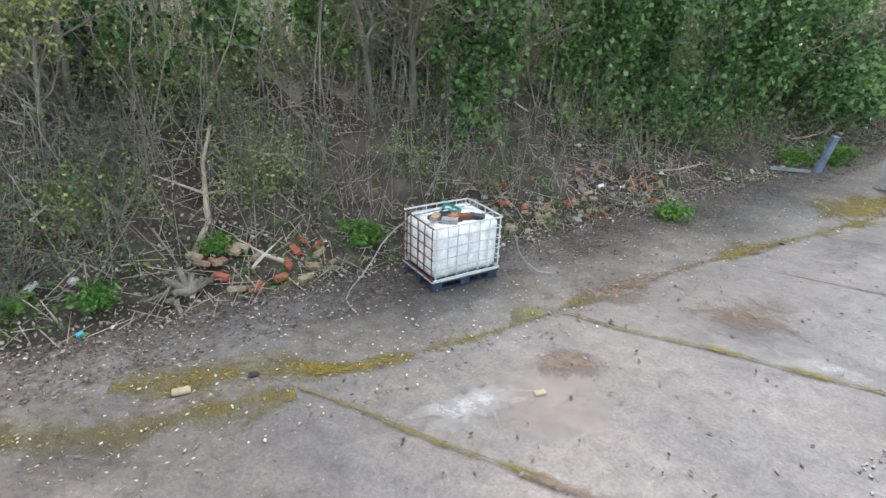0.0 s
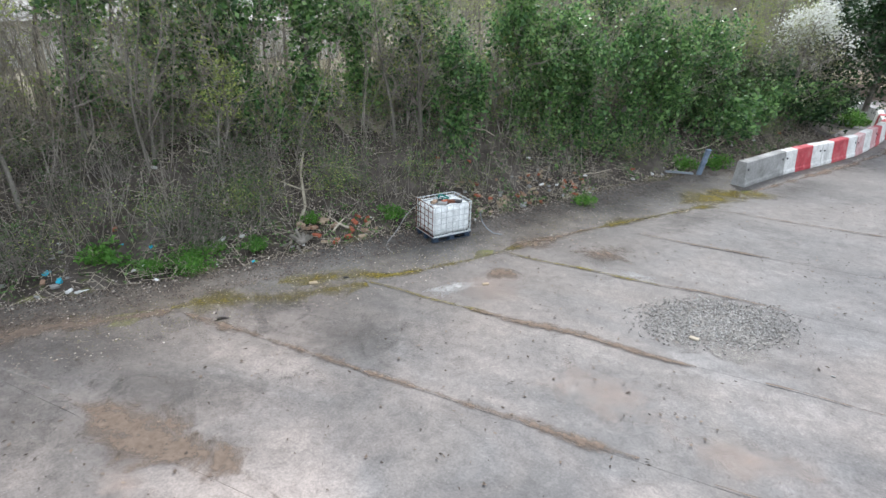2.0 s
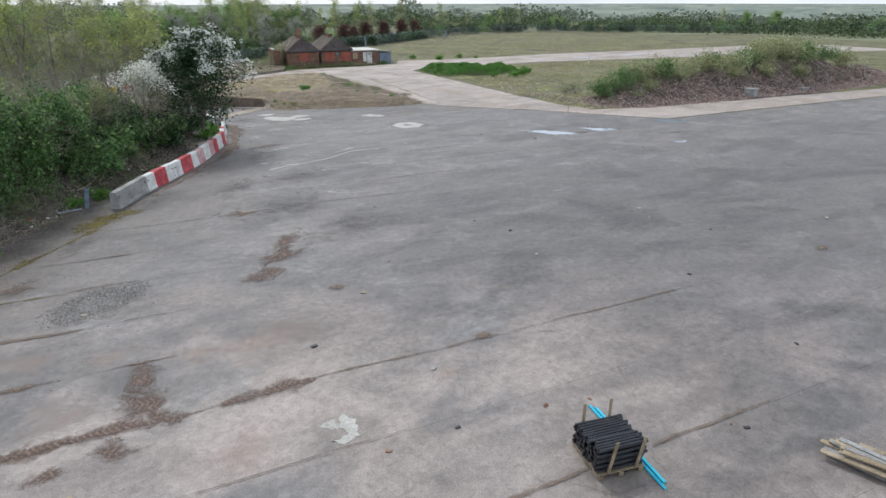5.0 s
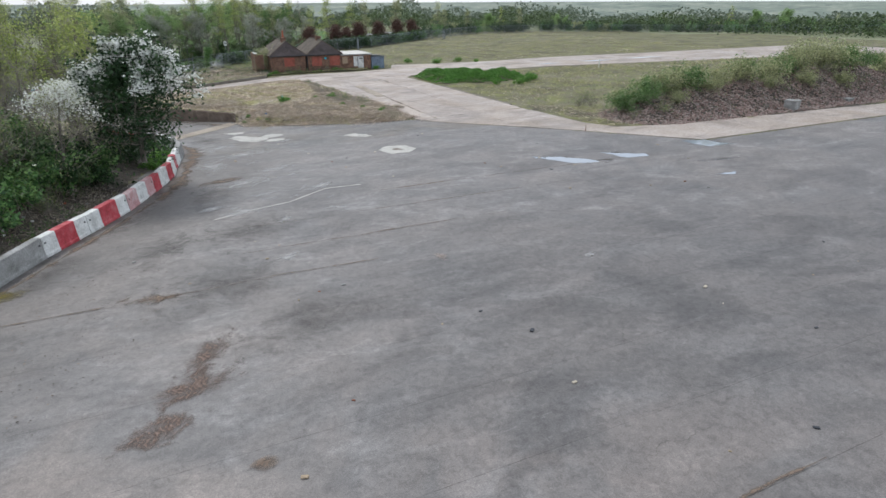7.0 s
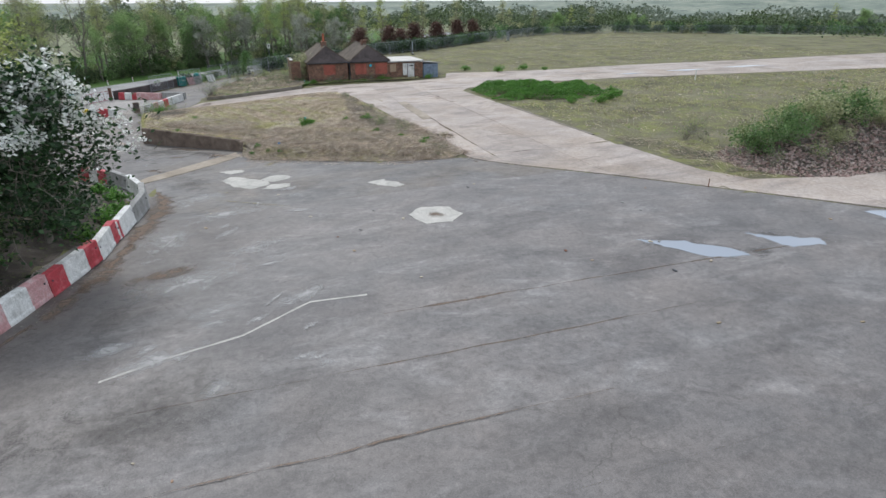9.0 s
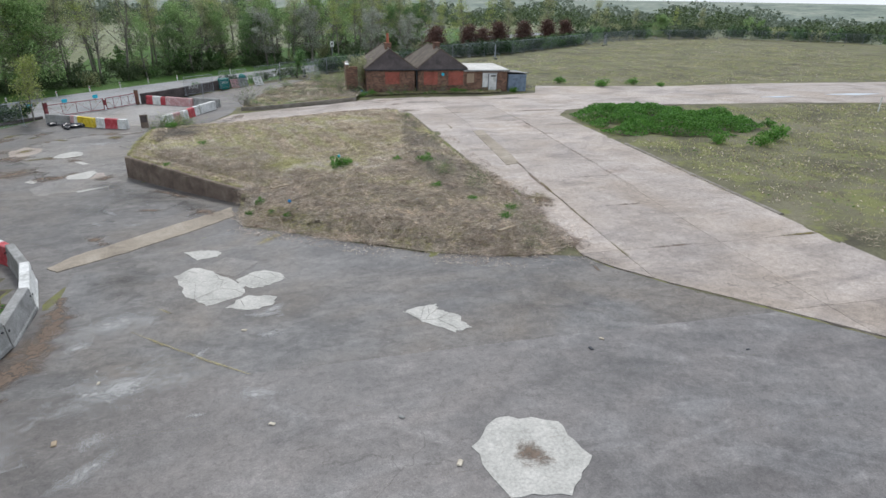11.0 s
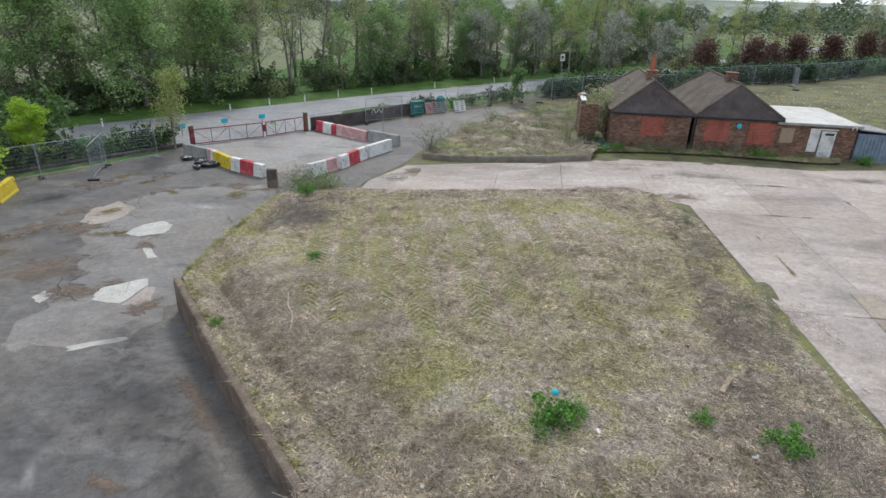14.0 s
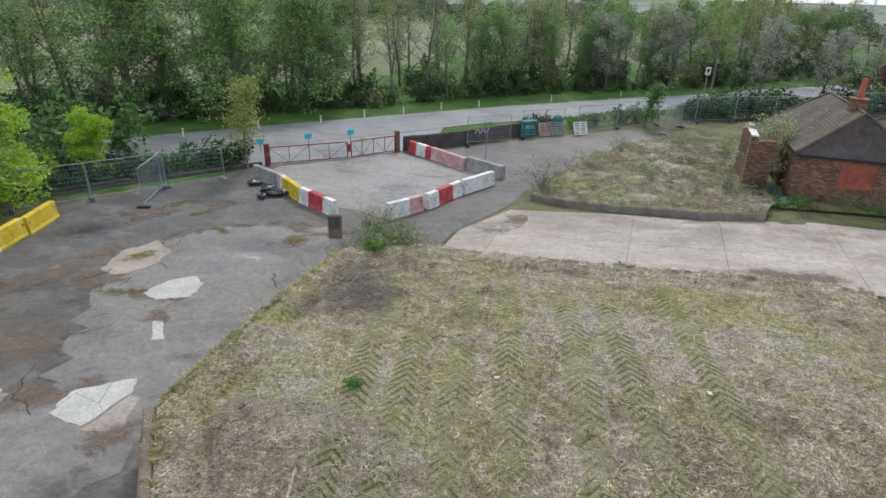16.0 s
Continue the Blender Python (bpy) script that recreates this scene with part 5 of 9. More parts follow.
def repair(name, outline, key, label, lift=0.012, seed=0, wobble=0.07, category="repair", split=None):
    root = thing(name, Matrix.Identity(4), label, category, kind="structure")
    shape = blob(outline, seed, wobble, 5)
    if split:                                    # a cracked patch: separate plates
        xs, ys = [p[0] for p in shape], [p[1] for p in shape]
        r = random.Random(seed)
        n = max(3, int(abs(area(shape)) / (split * split * 0.55)))
        seeds = [(r.uniform(min(xs), max(xs)), r.uniform(min(ys), max(ys))) for _ in range(n)]
        for i, (sx, sy) in enumerate(seeds):
            c = shape
            for j, (tx, ty) in enumerate(seeds):
                if i != j and len(c) > 2:
                    c = half(c, (sx + tx) / 2, (sy + ty) / 2, sx - tx, sy - ty, 0.006)
            if len(c) > 2 and abs(area(c)) > 0.01:
                bm = bmesh.new()
                lay(bm, c, lift + r.uniform(-0.003, 0.004), 0.05)
                part("plate", bm, M[key], root)
    else:
        bm = bmesh.new()
        lay(bm, shape, lift, 0.05)
        part("surface", bm, M[key], root)
    return root


PALE = "pale broken concrete patch set in the asphalt"
repair("repair_patch", [(14.9, 40.0), (15.4, 40.7), (15.9, 40.4), (17.0, 39.2), (17.4, 38.6), (17.4, 37.8), (16.4, 37.3), (15.6, 38.2)], "patch", PALE, seed=1, split=0.8)
repair("repair_patch", [(17.0, 39.1), (17.6, 39.8), (18.4, 39.6), (18.8, 38.9), (18.2, 38.4), (17.6, 38.3)], "patch", PALE, seed=2, split=0.6)
repair("repair_patch", [(17.0, 37.0), (17.5, 37.8), (18.5, 37.5), (18.4, 36.8), (17.7, 36.7)], "patch", PALE, seed=3, split=0.7)
repair("repair_patch", [(14.8, 42.4), (15.7, 42.4), (16.2, 42.0), (16.1, 41.6), (15.4, 41.4)], "patch", PALE, seed=4, split=0.7)
repair("repair_patch", [(15.7, 40.4), (16.4, 41.5), (17.7, 40.7), (17.0, 39.4)], "lane", "square patch of smoother pinkish grey concrete", seed=5, lift=0.010, wobble=0.02)
repair("repair_patch", [(22.3, 35.3), (22.9, 35.5), (23.4, 35.6), (23.4, 35.2), (23.9, 34.7), (24.1, 33.9), (23.6, 33.8), (23.0, 34.4)], "patch", PALE, seed=6, split=0.6)
repair("painted_ring", [(22.9, 29.1), (23.7, 29.9), (24.9, 29.5), (25.2, 28.3), (24.4, 27.4), (23.2, 27.6)], "patch", "round pale concrete patch with a worn centre", seed=7, wobble=0.06)
stain_patch("dirt_patch", 24.05, 28.6, .55, .45, 0, "dirt", "grey worn centre of the round patch", 0.02)
repair("trench_strip", [(10.15, 41.8), (10.65, 41.35), (12.6, 42.9), (14.3, 44.6), (16.15, 46.65), (15.85, 48.3), (13.4, 45.8), (11.5, 43.75), (10.7, 43.0)], "buff", "buff strip of filled trench across the yard", seed=8, wobble=0.04, lift=0.02)
stain_patch("trench_stain", 17.95, 43.05, 1.15, .34, 57, "ochre", "short buff stain of an old trench")
repair("trench_strip", [(30.25, 50.2), (31.1, 50.4), (31.35, 59.2), (30.6, 59.1)], "buff", "buff strip of trench infill in the concrete road", seed=10, wobble=0.04)
repair("repair_patch", [(-0.2, 63.5), (-0.8, 65.1), (-0.4, 66.7), (1.1, 65.7), (1.3, 64.2), (0.7, 63.2)], "pale_slab", "pale concrete repair in the old yard", seed=11, wobble=0.1, lift=0.016)
repair("repair_patch", [(2.8, 62.5), (2.9, 63.6), (3.6, 64.3), (4.3, 63.8), (4.5, 62.9), (3.6, 62.3)], "patch", "pale concrete repair in the old yard", seed=12, wobble=0.06, lift=0.018)
repair("repair_patch", [(5.7, 56.6), (5.4, 57.5), (6.5, 58.5), (6.9, 58.0), (6.8, 56.5)], "patch", "pale concrete repair in the old yard", seed=13, wobble=0.06, lift=0.018, split=0.9)
repair("repair_patch", [(6.95, 56.4), (6.95, 57.9), (7.3, 57.9), (7.8, 56.7)], "pale_slab", "grey concrete repair in the old yard", seed=14, lift=0.016, wobble=0.03)
repair("repair_patch", [(4.6, 61.1), (5.4, 60.2), (5.7, 60.4), (4.9, 61.2)], "patch", "small pale repair in the old yard", seed=15, wobble=0.03, lift=0.016)
repair("repair_patch", [(3.6, 56.4), (3.6, 56.9), (4.1, 56.8), (4.2, 56.0)], "patch", "small pale repair in the old yard", seed=41, wobble=0.04)
repair("repair_patch", [(7.1, 53.8), (8.4, 54.6), (8.6, 54.4), (7.3, 53.5)], "patch", "narrow pale concrete repair in the old yard", seed=16, wobble=0.05, lift=0.016)
repair("worn_floor", [(-2.6, 78.6), (-1.9, 76.4), (2.4, 73.9), (7.5, 72.6), (9.3, 77.0), (10.6, 81.0), (3.0, 84.9), (0.4, 81.8)], "yardfloor", "pale worn concrete inside the barriers", seed=40, lift=0.006, wobble=0.12)

repair("paint_mark", [(9.2, -3.2), (9.5, -3.05), (9.65, -3.35), (9.8, -3.0), (10.02, -3.3), (9.95, -3.85), (9.5, -3.95), (9.35, -3.8), (9.72, -3.7), (9.7, -3.45), (9.45, -3.4)], "patch", "curved remnant of white paint on the concrete", seed=18, lift=0.006, wobble=0.055, category="paint mark")
WLINE = [(12.0, 19.4), (13.3, 19.95), (15.5, 20.55), (17.0, 21.6), (17.6, 22.0), (19.4, 21.85)]
repair("paint_line", [(x, y + .045) for x, y in WLINE] + [(x, y - .05) for x, y in WLINE[::-1]], "patch", "thin pale line worn across the yard", seed=19, lift=0.006, wobble=0.015, category="paint mark")
ribbon("paint_line", [(14.5, 36.0), (15.4, 35.2), (16.9, 33.9), (18.1, 32.9)], .045, "ochre", "faded yellow line on the asphalt", 202, wander=0.02)
ribbon("paint_line", [(14.75, 37.6), (15.4, 37.0)], .06, "ochre", "short dash of faded yellow paint", 203, wander=0.01)

for x, y, rx, ry, a in ((32.1, 21.3, 2.6, .75, -42), (36.3, 20.8, 1.8, .8, -38), (43.2, 21.0, 1.9, 1.2, -35), (38.1, 15.0, 1.0, .35, 0), (34.0, 20.2, 1.2, .5, 0), (40.5, 17.5, 2.0, .4, -8)):
    stain_patch("damp_patch", x, y, rx, ry, a, "wet", "dark wet rim round a shallow puddle", 0.004)
for k, o in enumerate(([(30.4, 22.9), (32.1, 22.0), (33.4, 20.65), (33.5, 20.05), (32.0, 20.4), (31.05, 21.8)], [(35.05, 22.0), (35.75, 21.3), (37.4, 20.45), (37.0, 19.9), (35.6, 20.15), (35.25, 21.1)], [(42.05, 22.2), (43.7, 21.75), (43.8, 20.85), (44.7, 20.05), (42.45, 20.2), (42.1, 21.1)], [(37.5, 15.2), (38.9, 15.12), (38.3, 14.75)], [(62, 70.5), (64, 70.8), (66, 70.4), (64, 70.0)], [(70, 71.2), (74, 71.6), (77, 71.0), (73, 70.4)], [(80, 72), (85, 72.4), (88, 71.8), (83, 71.2)])):
    w = repair("puddle", o, "water", "shallow puddle painted pale like the sky it mirrors", lift=0.006, seed=30 + k, wobble=0.08, category="puddle")

for k in range(16):
    x, y, _ = along([(4.6, 57.4), (3.0, 59.8), (0.9, 62.4), (-0.6, 65.9), (0.9, 68.8), (3.0, 70.0)], 15.5 * k / 15)
    stain_patch("dirt_patch", x + 0.3 * math.sin(k * 2.1), y + 0.3 * math.cos(k * 1.7), .5 + .3 * (k % 3), .25 + .1 * (k % 2), 40 + 37 * k, ("dirt", "moss", "wet")[k % 3], "soil and moss along the edge of the worn lane")

g = np.random.default_rng(47)
a_, d_ = g.uniform(0, 2 * math.pi, 3000), g.uniform(0, 1, 3000) ** .6 * g.uniform(.7, 1.15, 3000)
gx_, gy_ = 4.4 + 1.45 * d_ * np.cos(a_) * .97 + .3 * d_ * np.sin(a_), 5.5 + 1.1 * d_ * np.sin(a_) + .3 * d_ * np.cos(a_)
gp_ = np.column_stack((gx_, gy_, np.full(len(gx_), .012)))
gw_ = unit(g.normal(size=gp_.shape) * np.array([1, 1, .3])) * g.uniform(.006, .022, (len(gp_), 1))
gr_ = g.uniform(.006, .017, len(gp_))
tagged(hang("gravel", raw("gravel", *prisms(gp_ - gw_, gp_ + gw_, gr_, gr_ * .8, 4)), M["pebble"]), "loose grey gravel in a hollow of the slabs", "gravel", kind="stuff")

# ---- concrete barriers ----
def barrier_mesh(length):
    bm = bmesh.new()
    prof = [(-.23, 0.0), (-.23, .10), (-.20, .16), (-.145, .78), (-.12, .80), (.12, .80), (.145, .78), (.20, .16), (.23, .10), (.23, 0.0)]
    ends = []
    for x in (-length / 2, length / 2):
        ends.append([bm.verts.new((x, py, pz)) for py, pz in prof])
    n = len(prof)
    for i in range(n):
        bm.faces.new((ends[0][i], ends[0][(i + 1) % n], ends[1][(i + 1) % n], ends[1][i]))
    bm.faces.new(ends[0][::-1])
    bm.faces.new(ends[1])
    return bm


def barrier(x, y, turn, z, length, bands, label, group):
    """bands: a body colour and (from, to, colour) strips of paint along it, in parts of the length."""
    base, strips = bands
    root = thing("concrete_barrier", pose(x, y, z, 0, 0, turn), label, "barrier", group)
    part("body", barrier_mesh(length - 0.05), M[base], root)
    for a, b, key in strips:
        bm = barrier_mesh((b - a) * length - 0.01)
        bmesh.ops.scale(bm, vec=(1, 1.03, 1.008), verts=bm.verts)
        ob = part("painted_band", bm, M[key], root, {"red": "red painted band", "pink": "faded pink painted band", "white": "white painted band", "yellow": "yellow painted band"}.get(key, ""))
        ob.location = (((a + b) / 2 - 0.5) * length, 0, 0.001)
    # black plugs stand for the dark insides of lifting holes
    for s in (-1, 1):
        for k in (-1, 1):
            bm = bmesh.new()
            rod(bm, (s * length * 0.44, k * 0.13, 0.55), (s * length * 0.44, k * 0.19, 0.55), 0.035, seg=8)
            part("lifting_hole", bm, M["blackpl"], root)
    return root


ROW = [(4.55, 15.3), (5.75, 17.75), (7.05, 19.95), (8.45, 22.5), (9.55, 25.4), (10.5, 28.4)]
ROW_END = [(10.5, 28.4), (10.85, 32.0), (11.25, 34.6), (11.4, 36.6), (10.9, 38.6), (10.15, 40.4), (9.5, 41.6), (8.6, 42.8), (7.0, 44.2)]
ROW += [along(ROW_END, length_of(ROW_END) * k / 7.001)[:2] for k in range(1, 8)]
WRW = ("white", [(0.30, 0.72, "red")])
STYLES = [("conc", []), WRW, WRW, ("pink", [(0.35, 0.7, "white")]), ("white", [(0.0, 0.30, "red"), (0.72, 1.0, "red")]), ("white", [(0.72, 1, "red")]), ("white", [(0.1, 0.2, "red")]), ("conc", []), ("conc", []), ("white", []), ("conc", []), ("red", [(0.3, 0.6, "white")])]
for (a, b), st in zip(zip(ROW, ROW[1:]), STYLES):
    d, t = math.hypot(b[0] - a[0], b[1] - a[1]), math.degrees(math.atan2(b[1] - a[1], b[0] - a[0]))
    lab = {"conc": "bare grey concrete barrier beside the bank", "white": "white concrete barrier with a worn red band", "pink": "concrete barrier with faded pink paint", "red": "chipped red and white concrete barrier"}[st[0]]
    barrier((a[0] + b[0]) / 2, (a[1] + b[1]) / 2, t, lev1((a[0] + b[0]) / 2, (a[1] + b[1]) / 2) - 0.01, d, st, lab, "barriers along the bank")
for a, b, st, lab in (((-2.4, 76.2), (-0.2, 75.3), ("conc", []), "grimy grey concrete barrier"), ((-0.1, 75.2), (2.2, 73.6), ("yellow", [(0.0, .16, "pink"), (.16, .3, "white")]), "yellow painted concrete barrier"), ((2.4, 73.4), (5.0, 72.2), WRW, "white concrete barrier with a worn red band"),
                      ((3.5, 85.2), (5.6, 84.0), ("red", [(.35, .75, "white")]), "red and white concrete barrier"), ((5.6, 83.9), (8.4, 82.2), ("pink", []), "concrete barrier with faded pink paint"), ((8.5, 82.3), (11.0, 81.1), ("conc", []), "grey concrete barrier"),
                      ((10.7, 79.7), (9.7, 77.4), ("white", []), "dirty white concrete barrier"), ((9.6, 77.2), (8.8, 74.4), WRW, "white concrete barrier with a worn red band"), ((8.6, 74.2), (7.6, 72.4), ("white", [(0, .4, "pink")]), "chipped white concrete barrier")):
    d, t = math.hypot(b[0] - a[0], b[1] - a[1]), math.degrees(math.atan2(b[1] - a[1], b[0] - a[0]))
    barrier((a[0] + b[0]) / 2, (a[1] + b[1]) / 2, t, lev1((a[0] + b[0]) / 2, (a[1] + b[1]) / 2) - 0.02, d, st, lab + " at the gate", "barriers round the gate")
for a, b in (((-5.2, 62.6), (-6.0, 64.9)), ((-6.0, 65.0), (-6.9, 67.1))):
    d, t = math.hypot(b[0] - a[0], b[1] - a[1]), math.degrees(math.atan2(b[1] - a[1], b[0] - a[0]))
    barrier((a[0] + b[0]) / 2, (a[1] + b[1]) / 2, t, lev1(a[0], a[1]) - 0.02, d, ("yellow", [(0.0, .3, "white")] if a[1] < 64 else []), "bright yellow painted concrete barrier", "barriers round the gate")

# ---- tank on its pallet ----
def ibc_tank():
    m = pose(-1.83, 6.88, 0.0, 0, 0, 57.5)
    root = thing("water_tank", m, "milky white plastic tank in a rusty cage on the asphalt", "tank")
    W, D, H0, H1 = 1.04, 0.80, 0.15, 0.87
    bm = a_box(0, 0, (H0 + H1) / 2, W - 0.04, D - 0.04, H1 - H0)
    bmesh.ops.subdivide_edges(bm, edges=bm.edges, cuts=5, use_grid_fill=True)
    for v in bm.verts:                                   # bulging, soft-cornered blow-moulded walls
        fx, fy, fz = v.co.x / (W / 2), v.co.y / (D / 2), (v.co.z - (H0 + H1) / 2) / ((H1 - H0) / 2)
        v.co.x += 0.018 * math.copysign(1, fx) * (1 - fy * fy) * (1 - fz * fz) if abs(fx) > 0.9 else 0
        v.co.y += 0.018 * math.copysign(1, fy) * (1 - fx * fx) * (1 - fz * fz) if abs(fy) > 0.9 else 0
        if fz > 0.9:
            v.co.z -= 0.035 * math.exp(-((fx + .1) ** 2 + fy ** 2) * 3)
    corner = [e for e in bm.edges if len(e.link_faces) == 2 and e.calc_face_angle(0) > 1.0]
    bmesh.ops.bevel(bm, geom=corner, offset=0.055, segments=3, affect="EDGES")
    body = part("tank_body", bm, M["plastic"], root, smooth=True)
    for x, y, w, dd in ((-0.12, -0.05, 0.50, 0.42),):    # black plate stands for the dark inside of a cut opening
        bm = bmesh.new()
        prism(bm, [(x + w / 2 * math.cos(a) * (1 + .12 * math.sin(3 * a)), y + dd / 2 * math.sin(a) * (1 + .1 * math.cos(5 * a))) for a in [i * math.pi / 9 for i in range(18)]], H1 - 0.03, H1 + 0.004)
        part("cut_opening", bm, M["blackpl"], body, "black plate standing for a ragged hole cut in the top")
    for x, y, r in ((0.18, 0.02, 0.17),):
        bm = bmesh.new()
        for i in range(20):
            a, b = i * math.pi / 10, (i + 1) * math.pi / 10
            rod(bm, (x + r * math.cos(a), y + r * math.sin(a), H1 + 0.02), (x + r * math.cos(b), y + r * math.sin(b), H1 + 0.02), 0.016, seg=6)
        part("hatch_ring", bm, M["plastic"], body)
    def cage(name, fixed, axis, nv, nh, mat_key):
        bm = bmesh.new()
        span = W if axis == "x" else D
        for i in range(nv):
            s = -span / 2 + 0.03 + (span - 0.06) * i / (nv - 1)
            bow = 0.014 * math.sin(i * 2.1)
            p = [(s + bow * t * (1 - t) * 4, fixed, H0 + (H1 + 0.02 - H0) * t) for t in (0, .25, .5, .75, 1)]
            tube(bm, p if axis == "x" else [(fixed, q[0], q[2]) for q in p], 0.008, 5)
        for j in range(nh):
            z = H0 + 0.02 + (H1 - H0) * j / (nh - 1)
            p = [(-span / 2, fixed, z), (0, fixed, z + 0.008), (span / 2, fixed, z)]
            tube(bm, p if axis == "x" else [(fixed, q[0], q[2]) for q in p], 0.011 if j in (0, nh - 1) else 0.008, 5)
        part(name, bm, M[mat_key], root, "rusty steel bars" if mat_key == "rust" else "galvanised steel bars")
    cage("cage_front", -D / 2 - 0.012, "x", 7, 6, "zinc")
    cage("cage_back", D / 2 + 0.012, "x", 7, 6, "zinc")
    cage("cage_side", -W / 2 - 0.012, "y", 5, 6, "rust")
    cage("cage_side", W / 2 + 0.012, "y", 5, 6, "zinc")
    bm = bmesh.new()
    tube(bm, [(-W / 2, -D / 2, H0), (W / 2, -D / 2, H0), (W / 2, D / 2, H0), (-W / 2, D / 2, H0), (-W / 2, -D / 2, H0)], 0.018, 6)
    part("base_rail", bm, M["zinc"], root, "rust-specked base rail")
    for y in (-0.2, 0.15):
        bm = bmesh.new()
        tube(bm, [(-W / 2, y, H1 + 0.02), (-.2, y, H1 + 0.035), (W / 2, y, H1 + 0.02)], 0.011, 5)
        part("top_bar", bm, M["galv"], root)
    pallet = part("pallet_deck", a_box(0, 0, 0.125, W + 0.02, D + 0.02, 0.03, bevel=0.006), M["bluepal"], root, "dark blue pallet deck")
    for x in (-.44, 0, .44):
        for y in (-.34, 0, .34):
            part("pallet_foot", a_box(x, y, 0.055, 0.15, 0.11, 0.11, bevel=0.01), M["bluepal"], pallet)
    for y in (-.34, 0, .34):
        part("pallet_runner", a_box(0, y, 0.012, W, 0.1, 0.022, bevel=0.004), M["bluepal"], pallet)
    return root, m


tank, TANK_M = ibc_tank()


def loose_brick(x, y, z, turn, tip, key="brick_loose", label="loose broken brick among the rubble", group="bricks below the bank", size=(0.215, 0.10, 0.065)):
    bm = a_box(0, 0, 0, *size, bevel=0.008)
    ob = part("brick", bm, M[key])
    ob.matrix_basis = pose(x, y, z, tip, tip * 0.4, turn)
    return tagged(ob, label, "brick", group)


for dx, dy, dz, a, k in ((-0.20, -0.24, 0.9, 20, "conc"), (-0.05, -0.14, 0.9, 70, "brick_new"), (0.08, -0.2, 0.9, 40, "rust"), (-0.3, -0.05, 0.9, 100, "brick_loose"), (0.2, -0.27, 0.9, 5, "blackpl")):
    p = TANK_M @ Vector((dx, dy, dz))
    loose_brick(p.x, p.y, p.z, a, 4, k, "broken brick lying on top of the tank", "rubbish on the tank")
bm = bmesh.new()
p0 = [TANK_M @ Vector(q) for q in ((-0.1, 0.1, .92), (0.0, .2, .96), (0.1, .13, .93), (.12, .0, .92), (0.05, -.08, .93), (-.1, -.05, .96))]
tube(bm, p0, 0.02, 6)
tagged(part("green_hose", bm, M["tealpl"]), "short teal green hose on top of the tank", "hose")
bm = bmesh.new()
hz = [(-2.36, 6.52, 0.78), (-2.45, 6.38, 0.68), (-2.55, 6.25, 0.52), (-2.60, 6.12, 0.34), (-2.66, 5.92, 0.16), (-2.70, 5.72, 0.05), (-2.62, 5.5, 0.02), (-2.45, 5.36, 0.02), (-2.33, 5.3, 0.02)]
tube(bm, hz, 0.010, 6)
tagged(part("hose", bm, M["conc"]), "grey-white hose hanging from the tank to the ground", "hose")
bm = bmesh.new()
tube(bm, [(-1.05, 7.25, 0.6), (-1.0, 7.32, 0.35), (-.9, 7.42, 0.15), (-.75, 7.5, 0.03), (-.55, 7.55, 0.02)], 0.012, 6)
tagged(part("wire", bm, M["galv"]), "thin bent wire beside the tank", "wire")

# ---- leaning post at the foot of the bank ----
root = thing("steel_post", pose(3.35, 16.05, 0, 9, 6, 35), "leaning blue-grey steel post at the bank foot", "post")
part("post_body", a_box(0, 0, 0.42, 0.16, 0.10, 0.92, bevel=0.01), M["bluesteel"], root)
part("post_cap", a_box(0, 0, 0.89, 0.18, 0.12, 0.03, bevel=0.006), M["bluesteel"], root)
part("post_flange", a_box(0.07, 0.06, 0.45, 0.02, 0.08, 0.8), M["bluesteel"], root)
root = thing("timber_rail", pose(2.75, 15.6, 0.09, 0, 3, 25), "short grey rail lying at the bank foot", "rail")
part("rail_body", a_box(0, 0, 0, 0.95, 0.06, 0.07, bevel=0.006), M["galv"], root)

